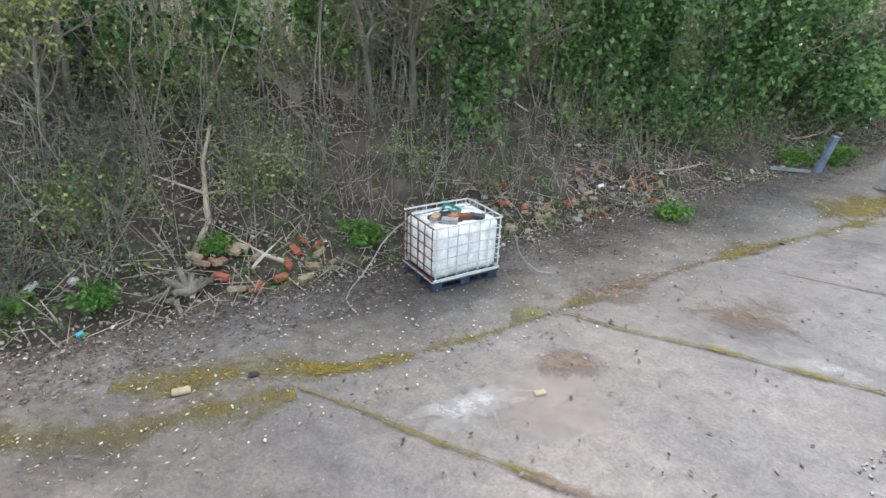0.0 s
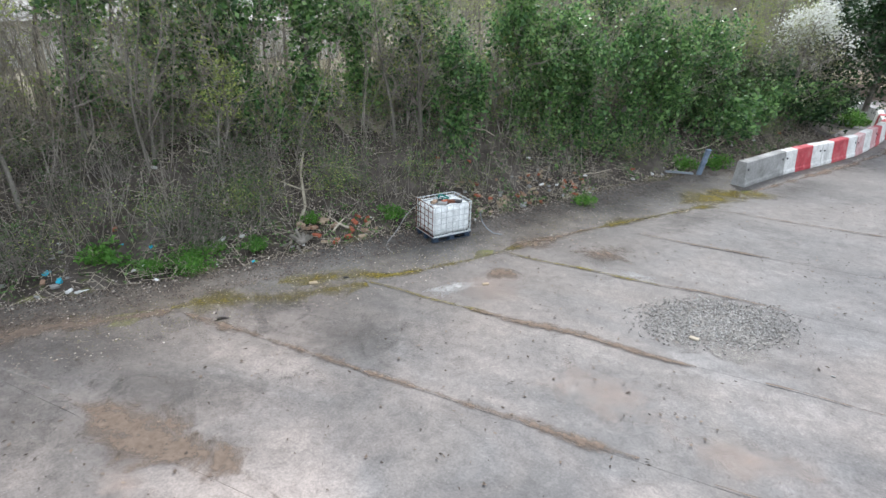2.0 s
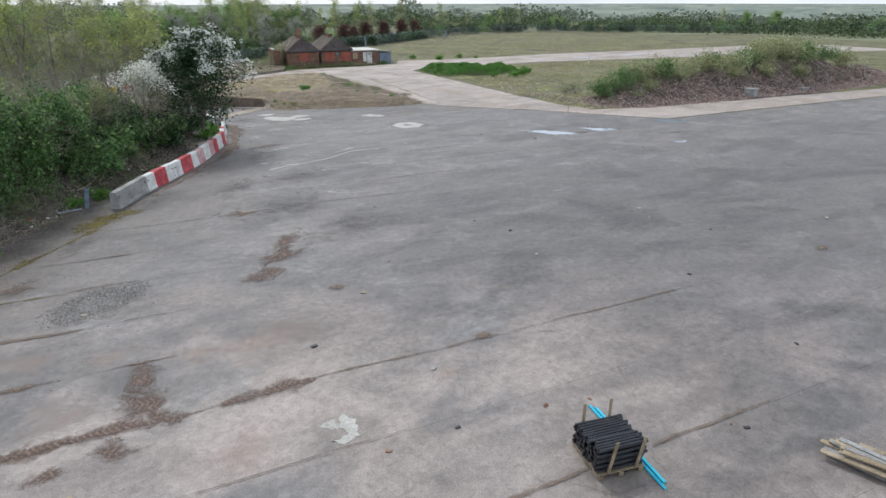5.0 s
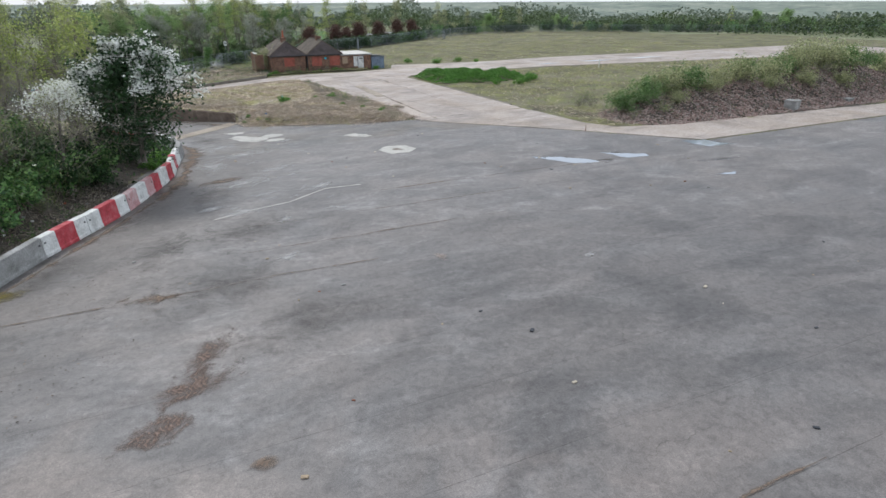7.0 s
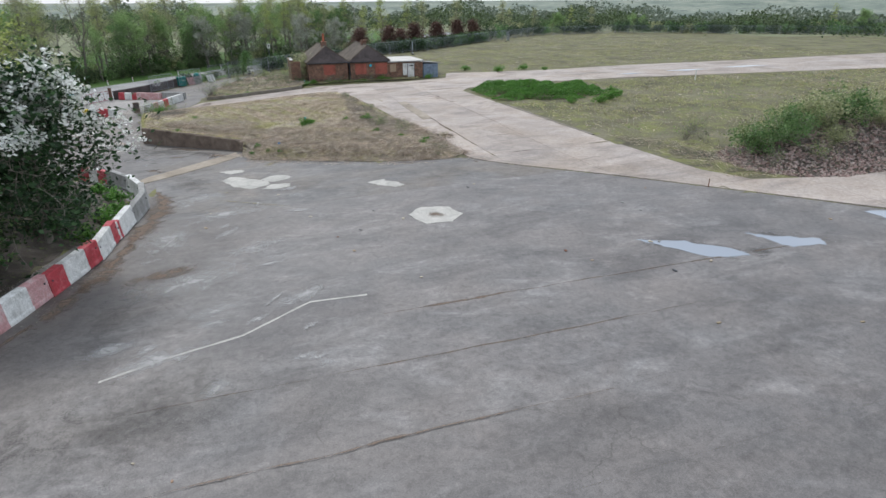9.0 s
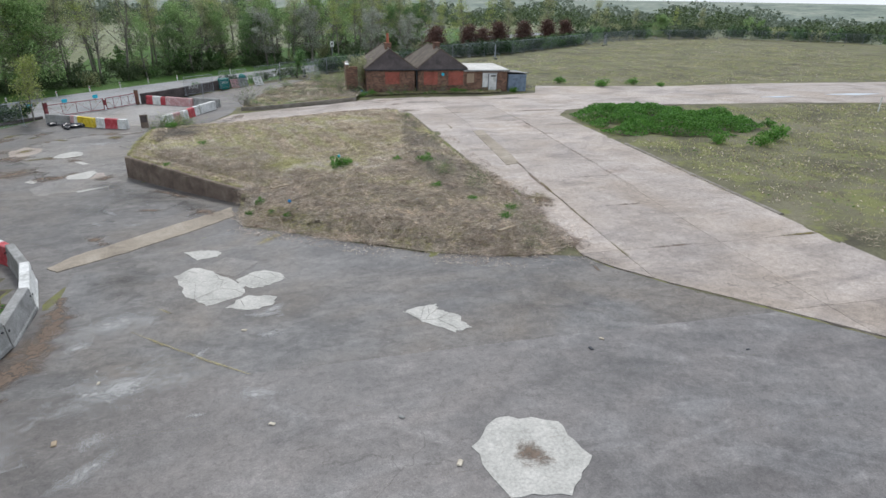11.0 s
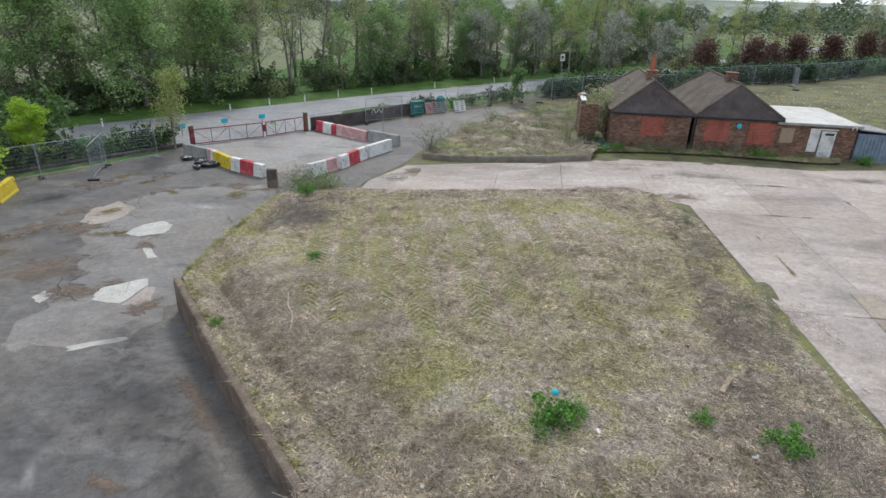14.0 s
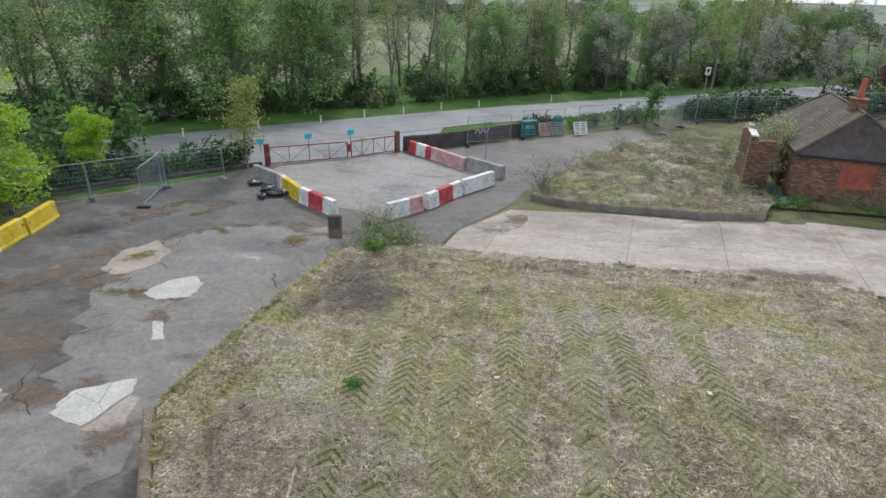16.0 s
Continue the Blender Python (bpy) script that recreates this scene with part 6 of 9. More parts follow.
# ---- stack of black pipes on a pallet ----
def pipe_stack():
    m = pose(14.33, -6.62, 0, 0, 0, -8)
    root = thing("pallet", m, "weathered wooden pallet under the black pipes", "pallet")
    for i in range(7):
        part("deck_board", a_box(0, -0.48 + 0.16 * i, 0.125, 1.02, 0.12, 0.022, bevel=0.004), M["wood"], root)
    for x in (-.44, 0, .44):
        part("bearer", a_box(x, 0, 0.075, 0.1, 1.1, 0.075, bevel=0.004), M["wood"], root)
        part("base_board", a_box(x, 0, 0.018, 0.1, 1.1, 0.022, bevel=0.003), M["wood"], root)
    first = None
    r = random.Random(4)
    shapes = []
    for k in range(3):
        bm = bmesh.new()
        ln = 0.98 + 0.04 * k
        rod(bm, (-ln / 2, 0, 0), (ln / 2, 0, 0), 0.034, seg=8)
        rod(bm, (ln / 2 - 0.07, 0, 0), (ln / 2 + 0.01, 0, 0), 0.040, seg=8)
        me = bpy.data.meshes.new("black_pipe")
        bm.to_mesh(me)
        bm.free()
        me.materials.append(M["blackpl"])
        shapes.append(me)
    for row in range(9):
        n = 14 if row % 2 == 0 else 13
        if row == 8:
            n = 5
        for i in range(n):
            y = (i - (13 if row % 2 == 0 else 12) / 2) * 0.071
            ob = new("black_pipe", shapes[r.randrange(3)])
            ob.matrix_basis = m @ pose(r.uniform(-.035, .035), y, 0.172 + row * 0.063, 0, r.uniform(-.4, .4), r.uniform(-1.2, 1.2))
            tagged(ob, "black plastic pipe in a stack on the pallet", "pipe", "pipes on the pallet")
    for x in (-.3, .32):
        for y, lean in ((-.53, 7), (.53, -5)):
            ob = part("stake", a_box(0, 0, 0.42, 0.06, 0.035, 0.82, bevel=0.004), M["wood"], root, "upright timber stake")
            ob.matrix_basis = pose(x, y, 0.13, lean, 4, 0)
    return m


PIPE_M = pipe_stack()
for off in (0.0, 0.085):
    root = thing("plastic_strip", pose(14.93 + off * 1.1, -6.45, 0.012 + 0.004 * (off > 0), 0, 0, 84), "bright blue plastic strip lying under the pallet", "strip", "blue strips")
    part("strip_body", a_box(0, 0, 0, 2.7 - off * 3, 0.08, 0.018, bevel=0.004), M["cyan"], root)
    part("strip_lip", a_box(0, 0.036, 0.016, 2.7 - off * 3, 0.012, 0.03), M["cyan"], root)
r = random.Random(9)
for i in range(26):
    ob = part("plank", a_box(0, 0, 0, 2.3 + r.uniform(-.3, .5), 0.13, 0.035, bevel=0.004), M["wood" if i % 3 else "conc"])
    ob.matrix_basis = pose(19.0 + r.uniform(-.22, .22) + (i % 4) * 0.14, -9.6 + r.uniform(-.15, .15), 0.03 + 0.036 * (i // 4), 0, r.uniform(-1, 1), 112 + r.uniform(-5, 5))
    tagged(ob, "weathered plank in a heap on the concrete", "plank", "heap of planks")

# ---- concrete blocks beside the rubble ----
for x, y, s, h, a in ((59.4, 27.0, 1.1, 0.85, 15), (67.3, 27.4, 1.0, 0.45, 5)):
    root = thing("concrete_block", pose(x, y, lev1(x, y), 0, 0, a), "rough grey concrete block beside the rubble", "block", "concrete blocks")
    part("block_body", a_box(0, 0, h / 2, s, s * 0.85, h, bevel=0.04), M["conc"], root)
    part("block_rim", a_box(0, 0, h - 0.02, s * 1.06, s * 0.9, 0.10, bevel=0.02), M["conc"], root)
root = thing("marker_peg", pose(38.15, 27.5, 0), "short dark steel peg at the slab edge", "peg")
bm = bmesh.new()
rod(bm, (0, 0, 0), (0, 0, 0.45), 0.02)
part("peg_body", bm, M["rust"], root)
root = thing("marker_peg", pose(67, 62.0, 0), "white marker stake in the field", "peg")
part("peg_body", a_box(0, 0, 0.6, 0.09, 0.09, 1.25, bevel=0.01), M["white"], root)

# ---- abandoned brick huts ----
def brick_texture(name, tones, mortar, u=(1, 1, 0)):
    m, nt, b = basis(name, 0.9, 0, 0.25)
    g = nt.nodes.new("ShaderNodeNewGeometry")
    sep, comb = nt.nodes.new("ShaderNodeSeparateXYZ"), nt.nodes.new("ShaderNodeCombineXYZ")
    nt.links.new(g.outputs["Position"], sep.inputs[0])
    nt.links.new(calc(nt, "ADD", sep.outputs["X"], sep.outputs["Y"]), comb.inputs["X"])
    nt.links.new(sep.outputs["Z"], comb.inputs["Y"])
    t = nt.nodes.new("ShaderNodeTexBrick")
    t.inputs["Color1"].default_value, t.inputs["Color2"].default_value, t.inputs["Mortar"].default_value = (*tones[0], 1), (*tones[1], 1), (*mortar, 1)
    t.inputs["Scale"].default_value, t.inputs["Brick Width"].default_value, t.inputs["Row Height"].default_value = 1.0, 0.225, 0.075
    t.inputs["Mortar Size"].default_value, t.inputs["Bias"].default_value = 0.013, 0.0
    nt.links.new(comb.outputs[0], t.inputs["Vector"])
    p = place_of(nt)
    col = mixed(nt, 0.9, t.outputs["Color"], ramp(nt, noisy(nt, p, 1.2, 10, 0.7, 0.6), ((0.3, (0.55, 0.52, 0.5)), (0.7, (1.3, 1.25, 1.2)))), "MULTIPLY")
    nt.links.new(col, b.inputs["Base Color"])
    bumped(nt, b, t.outputs["Fac"], -0.4, 0.012)
    return m


M["wall_brick"] = brick_texture("old_brown_brickwork", ((0.135, 0.075, 0.056), (0.35, 0.195, 0.135)), (0.10, 0.083, 0.072))
M["wall_infill"] = brick_texture("orange_brick_infill", ((0.40, 0.115, 0.085), (0.30, 0.085, 0.065)), (0.24, 0.105, 0.085))
GB, EAVE = -0.55, 1.85


def hip_roof(root, x0, x1, y0, y1, z0, z1, hip):
    """Tiled roof with a steep front slope; each slope is a part with courses of tiles."""
    over = 0.18
    xm = (x0 + x1) / 2
    A, B, C, D = (x0 - over, y0 - over, z0), (x1 + over, y0 - over, z0), (x1 + over, y1 + over, z0), (x0 - over, y1 + over, z0)
    R0, R1 = (xm, y0 + hip, z1), (xm, y1 - hip, z1)
    for name, quad, key in (("front_slope", (A, B, R0, R0), "tile"), ("side_slope", (D, A, R0, R1), "tile_brown"), ("side_slope", (B, C, R1, R0), "tile"), ("back_slope", (C, D, R1, R1), "tile")):
        bm = bmesh.new()
        a, b, c, d = [Vector(p) for p in quad]
        n = (b - a).cross(d - a).normalized()
        rows = 20
        prev = [bm.verts.new(a - n * 0.02), bm.verts.new(b - n * 0.02)]
        for i in range(rows):                         # stepped courses
            t0, t1 = i / rows, (i + 1) / rows
            p = [a.lerp(d, t0), b.lerp(c, t0), b.lerp(c, t1), a.lerp(d, t1)]
            low = [bm.verts.new(p[0] + n * 0.03), bm.verts.new(p[1] + n * 0.03)]
            bm.faces.new((prev[0], prev[1], low[1], low[0]))
            if (p[2] - p[3]).length > 1e-4:
                top = [bm.verts.new(p[3] + n * 0.012), bm.verts.new(p[2] + n * 0.012)]
                bm.faces.new((low[0], low[1], top[1], top[0]))
                prev = top
            else:
                tip = bm.verts.new(p[2] + n * 0.012)
                bm.faces.new((low[0], low[1], tip))
        part(name, bm, M[key], root)
    for a, b in ((A, R0), (B, R0), (R0, R1), (D, R1), (C, R1)):
        bm = bmesh.new()
        rod(bm, Vector(a) + Vector((0, 0, .05)), Vector(b) + Vector((0, 0, .05)), 0.07, seg=6)
        part("ridge_tiles", bm, M["tile_brown"], root)
    part("eaves_board", a_box(xm, y0 - over + 0.02, z0 - 0.05, x1 - x0 + 2 * over, 0.04, 0.16), M["blackpl"], root)
    bm = bmesh.new()
    rod(bm, (x0 - over, y0 - over - 0.05, z0 - 0.04), (x1 + over, y0 - over - 0.05, z0 - 0.04), 0.05, seg=8)
    part("gutter", bm, M["blackpl"], root)


def hut(x0, x1, y0, y1, infills, chimney, pot, label):
    root = thing("brick_hut", Matrix.Identity(4), label, "hut", "derelict huts")
    t = 0.24
    wall = part("front_wall", a_box((x0 + x1) / 2, y0 + t / 2, (GB + EAVE) / 2, x1 - x0, t, EAVE - GB), M["wall_brick"], root)
    part("back_wall", a_box((x0 + x1) / 2, y1 - t / 2, (GB + EAVE) / 2, x1 - x0, t, EAVE - GB), M["wall_brick"], root)
    for x in (x0 + t / 2, x1 - t / 2):
        part("side_wall", a_box(x, (y0 + y1) / 2, (GB + EAVE) / 2, t, y1 - y0 - 2 * t, EAVE - GB), M["wall_brick"], root)
    for a, b, za, zb in infills:
        part("blocked_window", a_box((a + b) / 2, y0 + 0.03, (za + zb) / 2, b - a, 0.1, zb - za), M["wall_infill"], wall, "window opening bricked up in orange brick")
        part("sill", a_box((a + b) / 2, y0 - 0.02, za - 0.04, b - a + 0.16, 0.12, 0.07), M["wall_brick"], wall)
    hip_roof(root, x0, x1, y0, y1, EAVE, 3.62, 0.9)
    cx, cy = chimney
    ch = part("chimney", a_box(cx, cy, 3.55, 0.62, 0.62, 1.1, bevel=0.01), M["wall_brick"], root)
    part("chimney_cap", a_box(cx, cy, 4.06, 0.72, 0.72, 0.10, bevel=0.02), M["wall_brick"], ch)
    if pot:
        bm = bmesh.new()
        rod(bm, (cx, cy, 4.1), (cx, cy, 5.0), 0.15, 0.115, 10)
        part("chimney_pot", bm, M["brick_new"], ch, "tall orange clay chimney pot")
    return root


hut(25.1, 29.8, 79.0, 87.5, ((26.9, 28.3, 0.45, 1.60),), (27.5, 81.6), True, "derelict brown brick hut with a dark tiled roof")
hut(30.15, 34.9, 79.0, 88.0, ((30.7, 32.1, 0.35, 1.60), (33.2, 34.7, 0.30, 1.60)), (32.6, 82.4), False, "second derelict brick hut with a mossy tiled roof")
bm = bmesh.new()
rod(bm, (29.98, 78.85, GB), (29.98, 78.85, EAVE + 0.1), 0.06)
tagged(part("downpipe", bm, M["blackpl"]), "black downpipe between the two huts", "pipe")
root = thing("brick_annexe", Matrix.Identity(4), "flat-roofed brick annexe joined to the huts", "annexe", "derelict huts")
w = part("front_wall", a_box(37.1, 79.12, (GB + 1.62) / 2, 4.4, 0.24, 1.62 - GB), M["wall_brick"], root)
part("side_wall", a_box(39.2, 82.0, (GB + 1.62) / 2, 0.24, 5.5, 1.62 - GB), M["wall_brick"], root)
part("back_wall", a_box(37.1, 84.8, (GB + 1.62) / 2, 4.4, 0.24, 1.62 - GB), M["wall_brick"], root)
part("flat_roof", a_box(37.1, 81.9, 1.70, 4.7, 6.2, 0.14, bevel=0.02), M["felt"], root, "pale felt flat roof")
part("fascia", a_box(37.1, 78.78, 1.68, 4.75, 0.04, 0.13), M["conc"], root)
part("blocked_window", a_box(35.45, 79.02, 0.95, 0.75, 0.1, 0.9), M["brick_loose"], w, "pale bricked-up window")
d = part("door", a_box(37.75, 78.97, 0.42, 0.86, 0.06, 1.9, bevel=0.01), M["bluesteel"], root, "pale blue-grey door")
part("white_panel", a_box(36.98, 78.95, 0.75, 0.55, 0.05, 1.4, bevel=0.01), M["white"], d)
part("door_patch", a_box(37.75, 78.93, 0.45, 0.78, 0.02, 1.75), M["white"], d)
part("door_vent", a_box(37.8, 78.91, 1.15, 0.5, 0.02, 0.14), M["blackpl"], d)
part("door_frame", a_box(37.75, 78.98, 1.42, 1.0, 0.08, 0.07), M["white"], root)
for a, x in ((20, 38.9), (-20, 39.05)):
    bm = a_box(0, 0, 0, 0.05, 0.03, 0.35)
    ob = part("roof_bracket", bm, M["white"], root)
    ob.matrix_basis = pose(x, 78.7, 1.68, 0, a, 0)
part("doorstep", a_box(37.6, 78.2, GB + 0.03, 1.6, 0.9, 0.14, bevel=0.03), M["conc"], root)
root = thing("steel_shed", Matrix.Identity(4), "blue-grey steel shed beside the annexe", "shed")
part("shed_body", a_box(40.35, 80.6, (GB + 1.3) / 2, 1.9, 3.4, 1.3 - GB, bevel=0.02), M["bluesteel"], root)
for i in range(9):
    part("rib", a_box(39.5 + i * 0.21, 78.88, (GB + 1.25) / 2, 0.05, 0.04, 1.7), M["bluesteel"], root)
roof = part("shed_roof", a_box(0, 0, 0, 2.2, 3.8, 0.07, bevel=0.015), M["conc"], root)
roof.matrix_basis = pose(40.4, 80.6, 1.38, -3, 4, 0)
root = thing("ruined_wall", Matrix.Identity(4), "ruined brick wall with white capping beside the hut", "wall")
part("wall_panel", a_box(23.35, 82.0, (GB + 2.15) / 2, 0.26, 3.6, 2.15 - GB, bevel=0.02), M["wall_brick"], root)
part("wall_return", a_box(23.9, 80.3, (GB + 2.0) / 2, 0.85, 0.24, 2.0 - GB, bevel=0.02), M["wall_brick"], root)
part("capping", a_box(23.35, 80.9, 2.2, 0.32, 1.6, 0.08, bevel=0.01), M["white"], root)
part("timber_edge", a_box(23.18, 80.22, 0.75, 0.06, 0.08, 2.6), M["wood"], root)
part("capping_broken", a_box(23.5, 83.2, 2.18, 0.28, 1.0, 0.08, bevel=0.01), M["conc"], root)
root = thing("water_butt", pose(23.75, 78.6, lev1(23.75, 78.6)), "small black bucket beside the hut weeds", "bucket")
bm = bmesh.new()
rod(bm, (0, 0, 0), (0, 0, 0.45), 0.22, 0.27, 14)
part("bucket_body", bm, M["blackpl"], root)
bm = bmesh.new()
rod(bm, (0, 0, .42), (0, 0, 0.47), 0.285, 0.285, 14)
part("bucket_rim", bm, M["blackpl"], root)
# plain blue disc sign on the hut wall, no lamp in it
root = thing("wall_lamp", pose(32.6, 78.9, 1.35), "small blue sign on the hut wall", "sign")
bm = bmesh.new()
rod(bm, (0, 0, 0), (0, -0.05, 0), 0.15, seg=14)
part("sign_disc", bm, M["cyan"], root)

# ---- mesh fence panels ----
def fence_panel(length=3.4, height=2.0):
    root = thing("mesh_fence", Matrix.Identity(4), "galvanised temporary mesh fence panel", "fence", "temporary fence")
    bm = bmesh.new()
    tube(bm, [(-length / 2, 0, 0.12), (-length / 2, 0, height), (length / 2, 0, height), (length / 2, 0, 0.12)], 0.021, 6)
    rod(bm, (-length / 2, 0, 0.25), (length / 2, 0, 0.25), 0.018, seg=6)
    part("panel_frame", bm, M["galv"], root)
    n = 34
    xs = np.linspace(-length / 2, length / 2, n)[1:-1]
    p0 = np.stack((xs, 0 * xs, 0 * xs + 0.25), 1)
    p1 = p0 + np.array([0, 0, height - 0.25])
    zs = np.linspace(0.25, height, 9)[1:-1]
    q0 = np.stack((0 * zs - length / 2, 0 * zs, zs), 1)
    q1 = q0 + np.array([length, 0, 0])
    v, q = prisms(np.concatenate((p0, q0)), np.concatenate((p1, q1)), np.full(n - 2 + 7, 0.0055), np.full(n - 2 + 7, 0.0055))
    tagged(hang("wire_infill", raw("wire_infill", v, q), M["galv"], root), kind="stuff")
    for s in (-1, 1):
        part("foot", a_box(s * length / 2 * 0.985, 0, 0.07, 0.22, 0.62, 0.14, bevel=0.03), M["blackpl"] if s < 0 else M["conc"], root)
    return root


first = fence_panel()
def run_fence(line):
    global first
    n = max(1, round(length_of(line) / 3.45))
    for i in range(n):
        s0, s1 = length_of(line) * i / n, length_of(line) * (i + 1) / n
        x0, y0, _ = along(line, s0 + 1e-4)
        x1, y1, _ = along(line, s1 - 1e-4)
        m = pose((x0 + x1) / 2, (y0 + y1) / 2, lev1((x0 + x1) / 2, (y0 + y1) / 2) - 0.02, 0, 0, math.degrees(math.atan2(y1 - y0, x1 - x0)))
        copy_thing(first, m)


FENCE = [(13.5, 93.2), (16.8, 96.0), (22, 99.5), (27, 102.5), (33, 104.5), (42, 109.5), (52, 116), (73.5, 135.5), (92, 150), (118, 153), (145, 136), (175, 116), (240, 75)]
run_fence(FENCE)
run_fence([(-14.0, 62.0), (-9.6, 66.3), (-7.0, 69.9), (-5.4, 72.5), (-3.8, 75.2)])
run_fence([(6.4, 87.4), (9.9, 90.6), (12.9, 93.0)])
run_fence([(20.6, 97.2), (19.6, 94.6)])
run_fence([(46.5, 107.5), (47.2, 110.4)])
run_fence([(75.5, 132), (77.5, 134.8)])
first.matrix_basis = pose(-4.9, 71.2, lev1(-4.9, 71.2), 0, 0, 115)
root = thing("fence_post", pose(9.1, 84.0, lev1(9.1, 84.0)), "single galvanised post on a rubber foot", "post")
bm = bmesh.new()
rod(bm, (0, 0, 0.05), (0, 0, 2.1), 0.025)
part("post_pole", bm, M["galv"], root)
part("post_foot", a_box(0, 0, 0.06, 0.3, 0.5, 0.12, bevel=0.03), M["blackpl"], root)

# ---- gate ----
def gate_leaf(a, b, za, zb):
    d, t = math.hypot(b[0] - a[0], b[1] - a[1]), math.degrees(math.atan2(b[1] - a[1], b[0] - a[0]))
    root = thing("metal_gate", pose(a[0], a[1], za, 0, -math.degrees(math.atan2(zb - za, d)), t), "faded maroon tubular steel gate, closed", "gate", "gate leaves")
    bm = bmesh.new()
    tube(bm, [(0.06, 0, 0.12), (0.06, 0, 1.12), (d - 0.06, 0, 1.12), (d - 0.06, 0, 0.12), (0.06, 0, 0.12)], 0.035, 6)
    part("gate_frame", bm, M["maroon"], root)
    for i in range(1, 4):
        bm = bmesh.new()
        rod(bm, (d * i / 4, 0, 0.12), (d * i / 4, 0, 1.12), 0.022, seg=6)
        part("upright", bm, M["maroon"], root)
    for i in range(4):
        bm = bmesh.new()
        rod(bm, (d * i / 4 + .05, 0, 0.16 if i % 2 else 1.08), (d * (i + 1) / 4 - .05, 0, 1.08 if i % 2 else 0.16), 0.012, seg=5)
        part("brace", bm, M["maroon"], root)
    n = int(d / 0.12)
    p0 = np.array([(0.1 + (d - 0.2) * i / n, 0, 0.12) for i in range(n + 1)])
    v, q = prisms(p0, p0 + np.array([0, 0, 1.0]), np.full(n + 1, 0.004), np.full(n + 1, 0.004))
    tagged(hang("mesh_infill", raw("mesh_infill", v, q), M["galv"], root), kind="stuff")
    return root


gate_leaf((-3.25, 78.75), (0.45, 82.1), -2.12, -2.08)
gate_leaf((0.55, 82.2), (2.55, 84.9), -2.08, -2.05)
for x, y, h in ((-3.3, 78.65, 1.35), (2.62, 85.0, 1.4)):
    root = thing("gate_post", pose(x, y, lev1(x, y), 0, 0, 45), "square maroon and brick gate post", "post", "gate posts")
    part("post_body", a_box(0, 0, h / 2, 0.28, 0.28, h, bevel=0.02), M["maroon" if x < 0 else "brick"], root)
    part("post_cap", a_box(0, 0, h + 0.03, 0.34, 0.34, 0.07, bevel=0.02), M["conc"], root)
root = thing("gate_lock", pose(0.5, 82.1, -1.45, 0, 0, 45), "maroon lock box between the gate leaves", "lock")
part("lock_body", a_box(0, 0, 0.1, 0.3, 0.12, 0.5, bevel=0.01), M["maroon"], root)
part("lock_plate", a_box(0, -0.07, 0.1, 0.2, 0.02, 0.25), M["maroon"], root)

# ---- clutter round the gate ----
root = thing("sign_block", pose(7.45, 67.85, -1.0, 0, 0, 10), "square dark concrete stub at the plot corner", "post")
part("stub_body", a_box(0, 0, 0.48, 0.52, 0.22, 0.98, bevel=0.03), M["render_"], root)
part("stub_face", a_box(0, -0.12, 0.66, 0.42, 0.02, 0.44), M["tile"], root)
root = thing("cabinet", pose(10.15, 91.6, lev1(10.15, 91.6), 0, 0, 42), "teal green roadside cabinet with white scrawl", "cabinet")
part("cabinet_body", a_box(0, 0, 0.55, 1.05, 0.5, 1.1, bevel=0.02), M["tealpl"], root)
part("cabinet_lid", a_box(0, 0, 1.13, 1.15, 0.6, 0.07, bevel=0.02), M["tealpl"], root)
for i in range(5):
    ob = part("scrawl", a_box(0, 0, 0, 0.05, 0.01, 0.22), M["white"], root)
    ob.matrix_basis = pose(-0.3 + 0.15 * i, -0.256, 0.75, 0, 25 * (-1) ** i, 0)
for i in range(5):
    ob = part("scrawl", a_box(0, 0, 0, 0.06, 0.01, 0.35), M["white"])
    ob.matrix_basis = pose(7.0 + 0.17 * i, 88.83 + 0.155 * i, -0.98, 0, 28 * (-1) ** i, 43)
    tagged(ob, "white scrawl sprayed on the dark wall", "graffiti", "scrawl on the wall")


def leaning_pallet(x, y, turn, key, label):
    root = thing("pallet", pose(x, y, lev1(x, y), -22, 0, turn), label, "pallet", "pallets by the fence")
    for i in range(6):
        part("board", a_box(0, 0.02, 0.08 + 0.17 * i, 1.15, 0.02, 0.1), M[key], root)
    for s in (-.5, 0, .5):
        part("bearer", a_box(s, 0.08, 0.5, 0.09, 0.09, 1.0), M[key], root)


leaning_pallet(13.9, 92.9, 40, "white", "white-washed pallet leaning by the fence")
leaning_pallet(12.3, 92.4, 40, "conc", "grey pallet leaning by the fence")
leaning_pallet(11.5, 92.0, 40, "pink", "faded red plastic barrier leaning by the fence")
bm = bmesh.new()
bmesh.ops.create_icosphere(bm, subdivisions=2, radius=0.42)
ob = part("blue_drum", bm, M["tealpl"])
ob.matrix_basis = pose(12.0, 93.3, lev1(12, 93.3) + 0.95)
root = tagged(ob, "rounded teal plastic lid by the fence", "lid")
